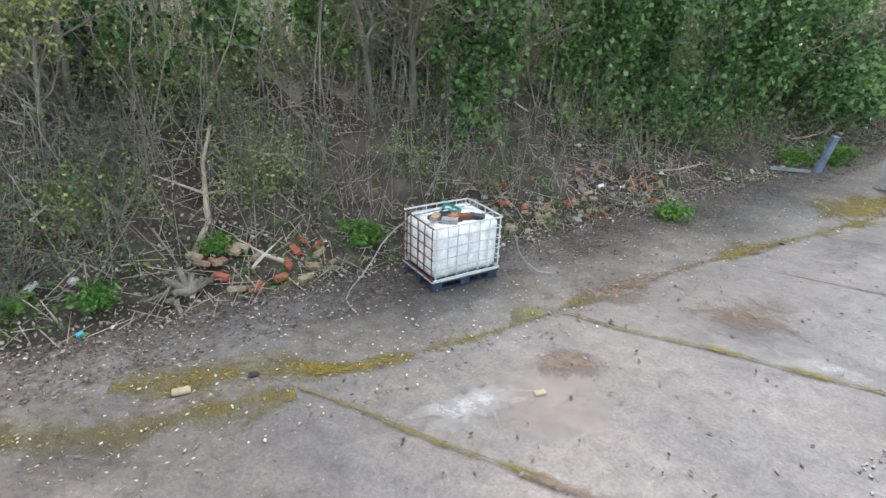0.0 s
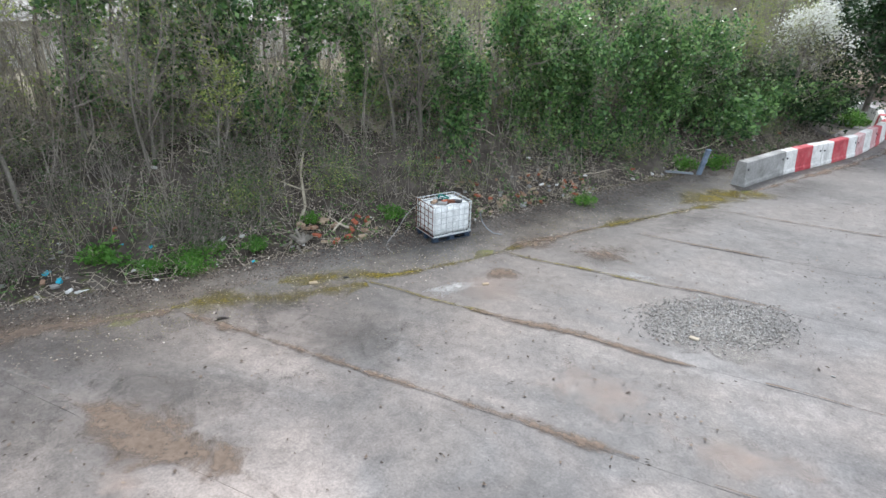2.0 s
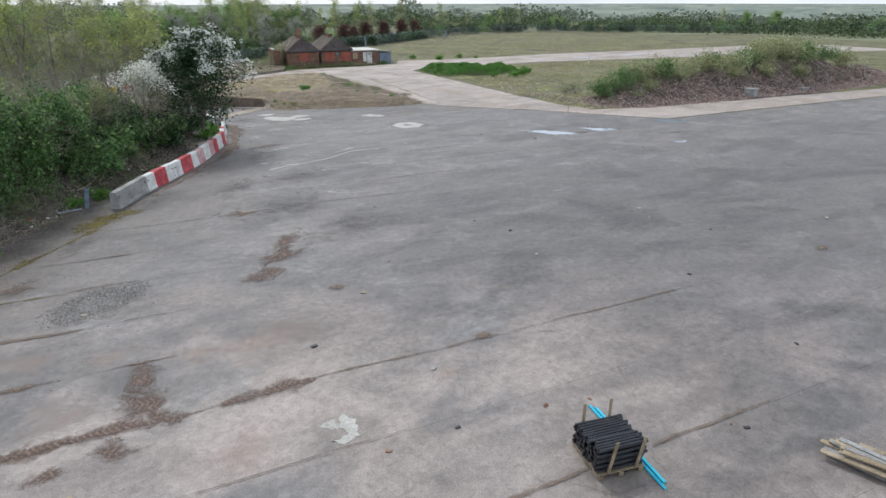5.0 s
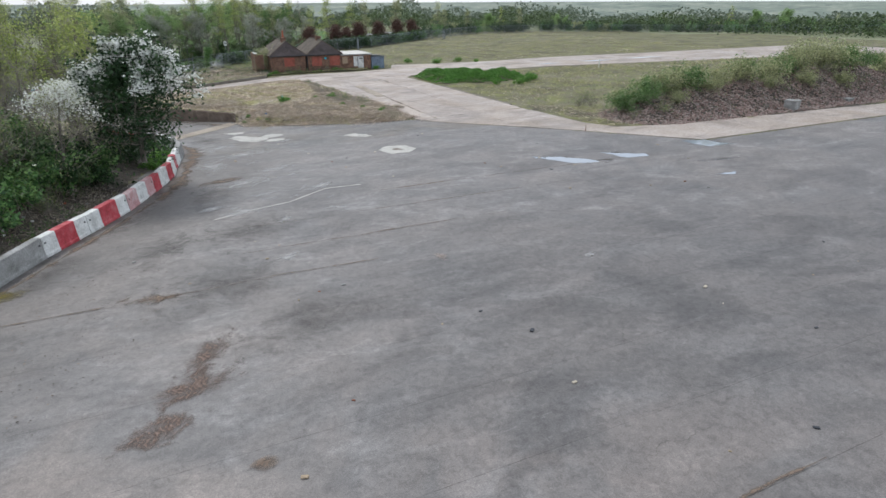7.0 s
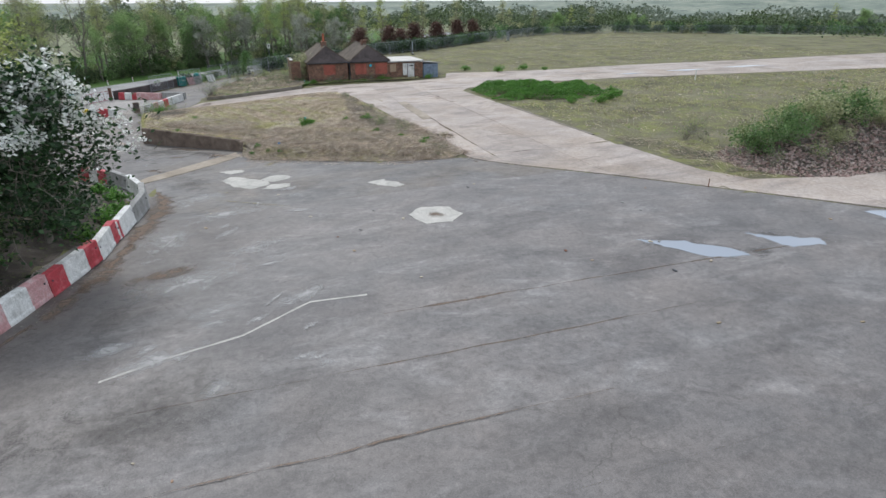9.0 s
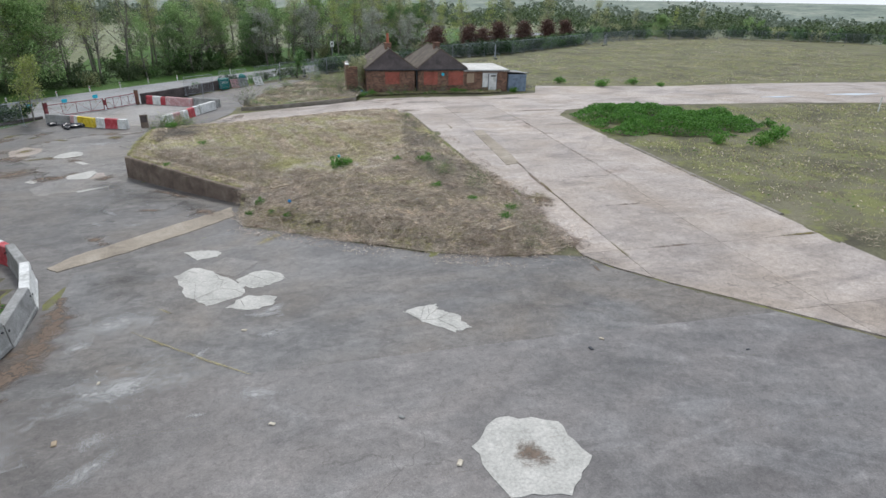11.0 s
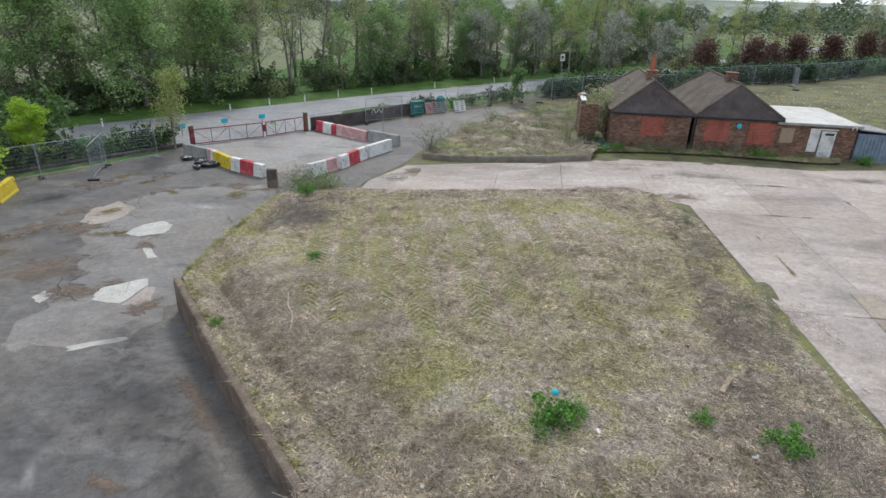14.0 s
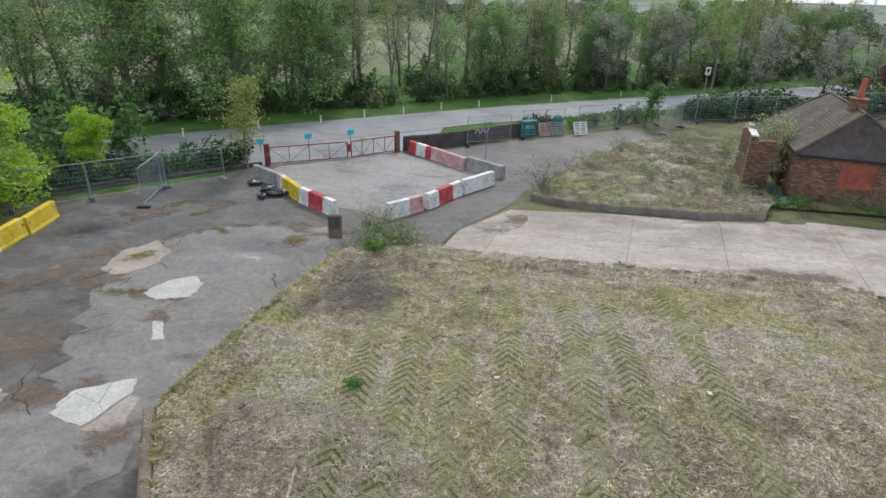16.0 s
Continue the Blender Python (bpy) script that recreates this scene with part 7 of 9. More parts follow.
for x, y, a, s in ((0.6, 73.9, 20, 1.0), (-0.4, 74.5, 80, .8), (-1.6, 75.0, 50, .7), (0.1, 73.2, 140, .6)):
    root = thing("rubbish_bag", pose(x, y, lev1(x, y), 0, 0, a), "crumpled black and white plastic rubbish", "rubbish", "rubbish by the barrier")
    bm = bmesh.new()
    bmesh.ops.create_icosphere(bm, subdivisions=3, radius=0.5 * s)
    for v in bm.verts:
        k = 1 + 0.45 * noise.noise(v.co * 4 + Vector((x, y, 0)))
        v.co = Vector((v.co.x * k * 1.2, v.co.y * k * 0.7, max(0, v.co.z * 0.5 * k + 0.12)))
    part("bag_body", bm, M["blackpl"], root)
    bm = bmesh.new()
    bmesh.ops.create_icosphere(bm, subdivisions=2, radius=0.2 * s)
    for v in bm.verts:
        v.co = Vector((v.co.x * 1.6 + 0.2, v.co.y * (1 + noise.noise(v.co * 9)), max(0.02, v.co.z * 0.4 + 0.26 * s)))
    part("bag_sheet", bm, M["white"], root)
for x, y in ((-16.3, 76.5), (-14.7, 79.5), (-12.8, 82.2), (-9.5, 86.6), (-6.4, 90.7), (-2.0, 97.6), (0.3, 101.2), (3.2, 103.8), (-4.3, 94.4), (9.0, 110.6), (15.5, 117.2)):
    root = thing("marker_post", pose(x - 0.5, y + 0.5, lev1(x, y), 0, 0, 40), "short white marker post on the grass verge", "post", "verge markers")
    part("post_body", a_box(0, 0, 0.32, 0.13, 0.07, 0.66, bevel=0.01), M["white"], root)
    part("post_band", a_box(0, -0.036, 0.5, 0.11, 0.012, 0.08), M["red"], root)
for i, (x, y) in enumerate(((-5.6, 81.2), (-3.6, 83.9), (-1.6, 86.3), (-9.4, 75.5))):
    root = thing("blue_board", pose(x, y, lev1(x, y), 0, 0, 48), "small bright blue board beside the road", "board", "blue boards")
    part("board_face", a_box(0, 0, 0.72, 0.5, 0.03, 0.34), M["cyan"], root)
    part("board_stake", a_box(0, 0.03, 0.36, 0.05, 0.04, 0.72), M["wood"], root)
root = thing("road_sign", pose(23.0, 113.4, -2.1, 0, 0, 10), "small white sign on a thin grey pole", "sign")
bm = bmesh.new()
rod(bm, (0, 0, 0), (0, 0, 4.1), 0.045)
part("sign_pole", bm, M["galv"], root)
part("sign_plate", a_box(0, -0.06, 3.75, 0.5, 0.03, 0.75, bevel=0.01), M["white"], root)
part("sign_symbol", a_box(0, -0.085, 3.8, 0.22, 0.012, 0.3), M["blackpl"], root)

# ---- plants ----
def grow(r, height, radius, bare, n_branch, reach, lift, twigs, lean=0.06, depth=2):
    """A trunk with limbs and twigs: arrays of tapered sticks, and the places where leaves may sit."""
    sticks, tips = [], []
    p, d = np.zeros(3), np.array([0, 0, 1.0])
    n = 9
    stem = [p.copy()]
    for i in range(n):
        d = unit(d + r.normal(0, lean, 3) + np.array([0, 0, 0.05]))
        p = p + d * height / n
        stem.append(p.copy())
    rad = [radius * (1 - 0.88 * i / n) for i in range(n + 1)]
    for i in range(n):
        sticks.append((stem[i], stem[i + 1], rad[i], rad[i + 1], 0))
    def limb(base, way, length, rr, lev):
        q, w, k = base.copy(), way.copy(), (4, 2, 1, 1)[lev]
        for i in range(k):
            w = unit(w + r.normal(0, 0.20, 3) + np.array([0, 0, lift]))
            e = q + w * length / k
            sticks.append((q, e, rr * (1 - 0.75 * i / k), rr * (1 - 0.75 * (i + 1) / k), lev + 1))
            if lev < depth:
                for _ in range(twigs if lev > 0 else twigs + 1):
                    side = unit(w * 0.6 + r.normal(0, 0.75, 3) + np.array([0, 0, lift * 0.6]))
                    limb(q + (e - q) * r.uniform(0.2, 1), side, length * r.uniform(0.32, 0.55), max(0.004, rr * 0.38), lev + 1)
            else:
                tips.append(e)
            q = e
        tips.append(q)
    for i in range(n_branch):
        f = bare + (1 - bare) * (i + r.uniform(0, 1)) / n_branch
        f = min(f, 0.98)
        k = min(n - 1, int(f * n))
        base = stem[k] + (stem[k + 1] - stem[k]) * (f * n - k)
        a = i * 2.4 + r.uniform(-0.5, 0.5)
        way = unit(np.array([math.cos(a), math.sin(a), r.uniform(0.15, 0.9)]))
        limb(base, way, reach * (1.15 - 0.75 * (f - bare) / max(0.01, 1 - bare)) * r.uniform(0.7, 1.2), radius * 0.34 * (1.2 - f), 0)
    return sticks, np.array(tips), stem


def stick_mesh(name, sticks, keep, fat=1.0, k=4):
    s = [q for q in sticks if keep(q[4])]
    if not s:
        return None
    v, q = prisms([a[0] for a in s], [a[1] for a in s], np.array([a[2] for a in s]) * fat, np.array([a[3] for a in s]) * fat, k)
    return raw(name, v, q)


def crown_points(r, tips, n, spreadr, clumps=0):
    """Leaves round the ends of the twigs; with clumps, gathered into that many tufts of uneven size."""
    if clumps:
        hub = tips[r.integers(0, len(tips), clumps)]
        wide = r.uniform(0.45, 1.5, clumps)
        pick = r.choice(clumps, n, p=wide ** 2 / np.sum(wide ** 2))
        return hub[pick] + unit(r.normal(size=(n, 3))) * (spreadr * wide[pick] * np.cbrt(r.uniform(0.08, 1.0, n)))[:, None] * np.array([1.15, 1.15, 0.75])
    c = tips[r.integers(0, len(tips), n)]
    return c + r.normal(0, spreadr, (n, 3)) * np.array([1, 1, 0.8])


HOLD = pose(0, 0, -400)


def make_tree(name, label, category, group, seed, height, radius, bare, n_branch, reach, lift, twigs, leaf_key, n_leaf, leaf_size, puff, ivy=0, ivy_top=0.7, ivy_r=0.45, depth=2, second=None, twig_key="twig", lean=0.06, clumps=0):
    r = np.random.default_rng(seed)
    sticks, tips, stem = grow(r, height, radius, bare, n_branch, reach, lift, twigs, lean, depth)
    root = thing(name, HOLD, label, category, group)
    hang("trunk", stick_mesh("trunk", sticks, lambda q: q == 0, k=7), M["bark"], root)
    tagged(hang("bough_frame", stick_mesh("bough_frame", sticks, lambda q: q in (1, 2), k=3), M[twig_key], root), kind="stuff")
    if depth >= 2:
        tagged(hang("twig_tangle", stick_mesh("twig_tangle", sticks, lambda q: q >= 3, k=3), M[twig_key], root), kind="stuff")
    if n_leaf:
        c = crown_points(r, tips, n_leaf, puff, clumps)
        hang("crown", raw("crown", *leaf_quads(c, leaf_size, r)), M[leaf_key], root)
    if second:
        key, n, size, pf = second
        high = tips[np.argsort(tips[:, 2] + 0.6 * np.hypot(tips[:, 0], tips[:, 1]))[int(len(tips) * 0.62):]]
        high = high[np.sin(high[:, 0] * 3.1 + 1) * np.sin(high[:, 1] * 2.7) * np.sin(high[:, 2] * 2.3 + 2) > -0.12]
        c = crown_points(r, high if key == "blossom" else tips, n, pf)
        hang("blossom" if key == "blossom" else "spring_foliage", raw("spring_foliage", *leaf_quads(c, size, r)), M[key], root)
    if ivy:
        st = np.array(stem)
        limb_pts = np.array([q[0] for q in sticks if q[4] == 1] + [q[1] for q in sticks if q[4] == 1])
        limb_pts = limb_pts[limb_pts[:, 2] < height * ivy_top]
        m = 30
        f = np.clip(r.beta(1.6, 1.3, m) * ivy_top, 0.10, 0.97)
        k = np.minimum((f * (len(st) - 1)).astype(int), len(st) - 2)
        hub = st[k] + (st[k + 1] - st[k]) * ((f * (len(st) - 1)) - k)[:, None]
        hub += r.normal(0, 1, (m, 3)) * np.array([ivy_r, ivy_r, 0.1]) * 0.45
        if len(limb_pts):
            hub = np.concatenate((hub, limb_pts[r.integers(0, len(limb_pts), 14)] + r.normal(0, 0.12, (14, 3))))
        wide = r.uniform(0.10, 0.30, len(hub))
        pick = r.choice(len(hub), ivy, p=wide ** 2 / np.sum(wide ** 2))
        c = hub[pick] + r.normal(0, 1, (ivy, 3)) * wide[pick][:, None] * np.array([1, 1, 1.25])
        trunk_f = r.uniform(0.03, ivy_top, ivy // 5)
        k = np.minimum((trunk_f * (len(st) - 1)).astype(int), len(st) - 2)
        c = np.concatenate((c, st[k] + r.normal(0, 0.11, (len(k), 3))))
        hang("ivy", raw("ivy", *leaf_quads(c, 0.060, r, droop=0.5, slim=0.75)), M["ivy"], root, "dark ivy")
    return root


def make_bush(name, label, category, group, seed, rx, rz, leaf_key, n_leaf, leaf_size, n_stem=26, twig_key="twig", second=None, lumps=9, arch=0.3):
    r = np.random.default_rng(seed)
    root = thing(name, HOLD, label, category, group)
    p0, p1, r0, r1, ends = [], [], [], [], []
    for i in range(n_stem):
        a = r.uniform(0, 2 * math.pi)
        p = np.array([math.cos(a), math.sin(a), 0]) * rx * 0.3 * r.uniform(0, 1)
        w = unit(np.array([math.cos(a) * r.uniform(0.1, 0.9), math.sin(a) * r.uniform(0.1, 0.9), 1.0]))
        ln = rz * r.uniform(0.6, 1.15)
        for k in range(4):
            w = unit(w + r.normal(0, 0.22, 3) - np.array([0, 0, arch * k * 0.35]))
            e = p + w * ln / 4
            p0.append(p); p1.append(e); r0.append(0.009 * (1 - k / 5)); r1.append(0.009 * (1 - (k + 1) / 5))
            for _ in range(1 + k % 2):
                s = unit(w + r.normal(0, 0.8, 3))
                p0.append(e); p1.append(e + s * ln * r.uniform(0.12, 0.3)); r0.append(0.006); r1.append(0.002)
                ends.append(p1[-1])
            p = e
    v, q = prisms(p0, p1, r0, r1, 3)
    hang("stem_tangle", raw("stem_tangle", v, q), M[twig_key], root)
    ends = np.array(ends)
    if n_leaf:
        half = n_leaf // 2
        cl = np.stack((r.normal(0, rx * 0.5, lumps), r.normal(0, rx * 0.5, lumps), r.uniform(0.3, 0.85, lumps) * rz), 1)
        pick = cl[r.integers(0, lumps, half)]
        dirs = unit(r.normal(size=(half, 3)))
        c = pick + dirs * (np.array([rx, rx, rz]) * 0.36) * r.uniform(0.55, 1.0, (half, 1))
        c[:, 2] = np.abs(c[:, 2])
        c2 = ends[r.integers(0, len(ends), n_leaf - half)] + r.normal(0, 0.09, (n_leaf - half, 3))
        hang("foliage", raw("foliage", *leaf_quads(np.concatenate((c, c2)), leaf_size, r)), M[leaf_key], root)
    if second:
        key, n, size = second
        c2 = ends[r.integers(0, len(ends), n)] + r.normal(0, 0.10, (n, 3))
        hang("spring_foliage", raw("spring_foliage", *leaf_quads(c2, size, r)), M[key], root)
    return root


def plant(ob, x, y, scale=1.0, turn=None, z=None, tall=1.0):
    turn = random.uniform(0, 360) if turn is None else turn
    z = land1(x, y) - 0.05 if z is None else z
    return copy_thing(ob, pose(x, y, z, random.uniform(-3, 3), random.uniform(-3, 3), turn) @ Matrix.Diagonal((scale, scale, scale * tall, 1)))


def on_bank(s, d):
    """A place d metres up the bank from its foot, at the length s along it."""
    x, y, a = along(BANK_EDGE[1:], s)
    return x - math.sin(radians(a)) * d, y + math.cos(radians(a)) * d


BANK_LEN = length_of(BANK_EDGE[1:])
def s_at(x, y):
    best, where = 1e9, 0
    for i in range(400):
        s = BANK_LEN * i / 400
        px, py, _ = along(BANK_EDGE[1:], s)
        if math.hypot(px - x, py - y) < best:
            best, where = math.hypot(px - x, py - y), s
    return where


random.seed(21)
IVY = [make_tree("ivy_tree", "slender tree wrapped in dark green ivy on the bank", "tree", "trees on the bank", 40 + i, h, 0.10, 0.35, 13, 1.5, 0.12, 2, "olive", 260, 0.045, 0.10, ivy=n, ivy_top=tp, ivy_r=rr)
       for i, (h, n, tp, rr) in enumerate(((4.6, 4400, .92, .75), (5.2, 3800, .88, .6), (4.2, 4800, .95, .95), (5.0, 3000, .7, .5)))]
BARE = [make_tree("bare_tree", "leafless grey tree with fine twigs on the bank", "tree", "trees on the bank", 60 + i, h, 0.07, 0.22, 15, 1.6, 0.16, 2, "spring", 420, 0.035, 0.06) for i, h in enumerate((4.6, 5.4, 3.8))]
SPRING = [make_tree("budding_tree", "thin tree with yellow-green spring leaves", "tree", "trees on the bank", 70 + i, h, 0.08, 0.25, 15, 1.7, 0.12, 2, "spring", 1300, 0.055, 0.3, clumps=60) for i, h in enumerate((4.6, 5.6))]
SHRUB = [make_bush("bramble_shrub", "tangled bare bramble with a few green leaves", "shrub", "brambles on the bank", 80 + i, 0.9, 1.5, "green", n, 0.036, n_stem=25, second=("spring", n2, 0.036), twig_key="bramble") for i, (n, n2) in enumerate(((360, 260), (220, 120), (520, 420), (160, 60)))]
GREEN = [make_bush("green_shrub", "dense green leafy shrub on the bank", "shrub", "shrubs on the bank", 90 + i, 1.1, 1.6, k, 1550, 0.08, n_stem=12, lumps=14) for i, k in enumerate(("duskwood", "ivy", "green"))]

THORN = make_bush("thorn_shrub", "dark tangled thorn shrub with small green leaves", "shrub", "brambles on the bank", 86, 1.0, 1.4, "duskwood", 320, 0.036, n_stem=34, twig_key="bramble")

# the thicket along the bank
S0 = s_at(-7.8, -0.9)
for x, y, k, sc in ((-8.3, 4.9, 0, 1.0), (-7.0, 5.6, 2, 1.0), (-6.1, 7.6, 1, 1.05), (-5.5, 8.9, 3, 1.0), (-4.3, 9.9, 0, 0.9), (-3.1, 10.0, 2, 0.85), (-2.0, 12.4, 1, 1.0), (-1.2, 12.8, 0, 1.0), (-0.2, 13.7, 2, 0.95), (0.7, 15.3, 1, 1.05), (1.6, 17.0, 0, 1.0), (-9.5, 3.6, 1, 1.05), (-11.0, 1.2, 2, 1.0), (2.5, 19.2, 2, 1.0)):
    plant(IVY[k], x, y, sc)
r = random.Random(5)
for i in range(30):
    x, y = on_bank(S0 + 1 + 27 * r.random(), r.uniform(2.2, 4.4))
    plant(r.choice(BARE + SPRING[:1]), x, y, r.uniform(0.55, 0.95))
for i in range(14):
    x, y = on_bank(S0 - 6 + 46 * r.random(), r.uniform(4.2, 13))
    plant(r.choice(BARE + BARE + SPRING + IVY[1:2]), x, y, r.uniform(0.8, 1.15))
for i in range(8):
    x, y = on_bank(S0 - 10 + 56 * r.random(), r.uniform(13, 26))
    plant(r.choice(BARE + SPRING), x, y, r.uniform(0.9, 1.3))
for i in range(150):
    d = r.uniform(0.9, 5.5)
    x, y = on_bank(S0 - 4 + 33 * r.random(), d)
    plant(r.choice(SHRUB), x, y, r.uniform(0.55, 1.0) * (0.6 + 0.1 * d))
for i in range(30):
    x, y = on_bank(s_at(3.4, 17.2) + 15 * r.random(), r.uniform(1.0, 4.8))
    plant(r.choice(GREEN), x, y, r.uniform(0.75, 1.25))
for i in range(3):
    x, y = on_bank(s_at(-5.3, 2.3) + 10 * r.random(), r.uniform(3.6, 6.0))
    plant(GREEN[1], x, y, r.uniform(0.5, 0.9))
for i in range(26):
    x, y = on_bank(s_at(8.0, 26.0) + 16 * r.random(), r.uniform(2.5, 13))
    plant(r.choice(SPRING + BARE + GREEN[:1]), x, y, r.uniform(1.0, 1.4))

BLOSSOM = make_tree("blossom_tree", "bushy hawthorn covered in white blossom", "tree", "blossom trees", 101, 4.8, 0.12, 0.12, 26, 2.3, 0.03, 2, "darkivy", 9500, 0.085, 0.26, second=("blossom", 5200, 0.07, 0.10))
plant(BLOSSOM, 9.4, 27.6, 1.15, 40, z=1.0)
PALEB = make_tree("blossom_tree", "open shrub with pale greenish blossom", "tree", "blossom trees", 102, 4.6, 0.10, 0.2, 20, 1.9, 0.08, 2, "olive", 1500, 0.05, 0.2, second=("blossom", 2200, 0.055, 0.16))
plant(PALEB, 6.2, 24.9, 1.05, 10)
plant(PALEB, 7.0, 28.0, 0.95, 120)
plant(BLOSSOM, 7.9, 29.2, 0.8, 200, z=1.6)


def scatter_bank(n, s0, s1, d0, d1, seed):
    g = np.random.default_rng(seed)
    pts = []
    for s, d in zip(g.uniform(s0, s1, n), g.uniform(d0, d1, n)):
        pts.append(on_bank(s, d))
    p = np.array(pts)
    return np.column_stack((p, land(p[:, 0], p[:, 1]))), g


# litter, dead sticks and canes on the slope
pts, g = scatter_bank(62000, S0 - 15, S0 + 32, -0.35, 5.0, 3)
pts[:, 2] += g.uniform(0.0, 0.07, len(pts))
tagged(hang("leaf_litter", raw("leaf_litter", *leaf_quads(pts, 0.028, g)), M["litter"]), "brown leaf litter on the bank", "leaf litter", kind="stuff")
pts, g = scatter_bank(24000, S0 - 12, S0 + 30, -0.1, 4.8, 4)
clump = np.sin(pts[:, 0] * 2.1) * np.sin(pts[:, 1] * 1.7 + 1) + 0.5 * np.sin(pts[:, 0] * 5 + pts[:, 1] * 4)
pts = pts[clump > 0.0]
pts[:, 2] += g.uniform(0.02, 0.22, len(pts))
tagged(hang("ground_ivy", raw("ground_ivy", *leaf_quads(pts, 0.042, g)), M["green"]), "low green weeds on the bank", "weeds", kind="stuff")
pts, g = scatter_bank(6000, S0 - 4, S0 + 31, -0.1, 4.6, 5)
way = unit(g.normal(size=(len(pts), 3)) * np.array([1, 1, 0.55]) + np.array([0.3, -0.3, -0.1]))
ln = g.uniform(0.15, 0.9, (len(pts), 1)) * g.uniform(0.4, 1, (len(pts), 1))
pts[:, 2] += 0.06
tagged(hang("dead_sticks", raw("dead_sticks", *prisms(pts - way * ln / 2, pts + way * ln / 2, np.full(len(pts), .008), np.full(len(pts), .004))), M["cane"]), "dead sticks and canes strewn over the bank", "sticks", kind="stuff")
pts, g = scatter_bank(1700, S0 - 4, S0 + 30, 3.6, 7.5, 16)
way = unit(np.column_stack((g.normal(0, 0.14, len(pts)), g.normal(0, 0.14, len(pts)), np.ones(len(pts)))))
ln = g.uniform(0.9, 2.8, (len(pts), 1))
tagged(hang("pale_canes", raw("pale_canes", *prisms(pts, pts + way * ln, np.full(len(pts), .013), np.full(len(pts), .005))), M["cane"]), "pale dead upright canes at the top of the bank", "canes", kind="stuff")
pts, g = scatter_bank(2600, S0 - 4, S0 + 33, 0.8, 5.5, 6)
way = unit(np.column_stack((g.normal(0, 0.30, len(pts)), g.normal(0, 0.30, len(pts)), np.ones(len(pts)))))
ln = g.uniform(0.5, 1.9, (len(pts), 1))
tagged(hang("upright_canes", raw("upright_canes", *prisms(pts, pts + way * ln, np.full(len(pts), .008), np.full(len(pts), .003))), M["twig"]), "upright bare canes on the bank", "canes", kind="stuff")


# slim saplings between the ivy trees
def saplings(n, s0, s1, d0, d1, h0, h1, seed):
    g = np.random.default_rng(seed)
    p0, p1, r0, r1 = [], [], [], []
    for s, d in zip(g.uniform(s0, s1, n), g.uniform(d0, d1, n)):
        x, y = on_bank(s, d)
        p, w = np.array([x, y, land1(x, y) - .05]), unit(np.array([g.normal(0, .16), g.normal(0, .16), 1.0]))
        h, r = g.uniform(h0, h1), g.uniform(.008, .022)
        for k in range(6):
            w = unit(w + g.normal(0, .13, 3))
            e = p + w * h / 6
            p0.append(p), p1.append(e), r0.append(r * (1 - k / 7)), r1.append(r * (1 - (k + 1) / 7))
            for _ in range(2 if k > 1 else 1):
                t = unit(w + g.normal(0, .75, 3))
                p0.append(e), p1.append(e + t * g.uniform(.2, .8)), r0.append(r * .4), r1.append(.002)
            p = e
    tagged(hang("sapling_stems", raw("sapling_stems", *prisms(p0, p1, np.array(r0), np.array(r1))), M["twig"]), "tangle of slim bare sapling stems on the bank", "saplings", kind="stuff")


saplings(620, S0 - 8, S0 + 30, 2.0, 7.0, 2.2, 5.0, 71)
for i in range(90):
    x, y = on_bank(S0 - 14 + 22 * r.random() ** 1.2, r.uniform(0.5, 4.6))
    plant(THORN, x, y, r.uniform(0.5, 0.95))
for i in range(22):
    x, y = on_bank(S0 - 15 + 21 * r.random(), r.uniform(1.5, 4.5))
    plant(r.choice(BARE + BARE + SPRING[:1]), x, y, r.uniform(0.5, 0.8))
for i in range(22):
    x, y = on_bank(S0 - 4 + 30 * r.random(), r.uniform(5.0, 11.0))
    plant(r.choice(BARE), x, y, r.uniform(0.8, 1.2))


def dead_branch(pts, rad, label, forks=3, seed=0, key="cane"):
    rr = random.Random(seed)
    bm = bmesh.new()
    n = len(pts)
    for i, (a, b) in enumerate(zip(pts, pts[1:])):
        rod(bm, a, b, rad * (1 - 0.7 * i / n), rad * (1 - 0.7 * (i + 1) / n), 7)
    root = thing("dead_branch", Matrix.Identity(4), label, "branch", "dead branches")
    part("limb", bm, M[key], root)
    for k in range(forks):
        i = rr.randrange(1, n)
        a = Vector(pts[i])
        b = a + Vector((rr.uniform(-.5, .5), rr.uniform(-.5, .5), rr.uniform(-.05, .4)))
        bm = bmesh.new()
        rod(bm, a, b, rad * 0.45, rad * 0.15, 6)
        part("fork", bm, M[key], root)


dead_branch([(-4.75, 4.95, 0.1), (-4.95, 5.6, 0.55), (-5.1, 5.75, 0.9), (-5.35, 6.0, 1.25), (-5.45, 6.3, 1.7)], 0.05, "tall broken pale branch propped against the bank", 3, 1)
for i in range(16):
    rr = random.Random(100 + i)
    x, y = on_bank(S0 + 2 + 24 * rr.random(), rr.uniform(0.2, 3.4))
    z, a, ln = land1(x, y) + 0.07, rr.uniform(0, 6.3), rr.uniform(0.35, 0.9)
    dead_branch([(x, y, z), (x + math.cos(a) * ln * .5, y + math.sin(a) * ln * .5, z + rr.uniform(.0, .25)), (x + math.cos(a + .3) * ln, y + math.sin(a + .3) * ln, z + rr.uniform(0, .4))], rr.uniform(.018, .035), "dead broken branch lying on the bank", 2, i)
root = thing("tree_stump", pose(-4.25, 4.55, 0.03), "grey gnarled uprooted stump at the bank foot", "stump")
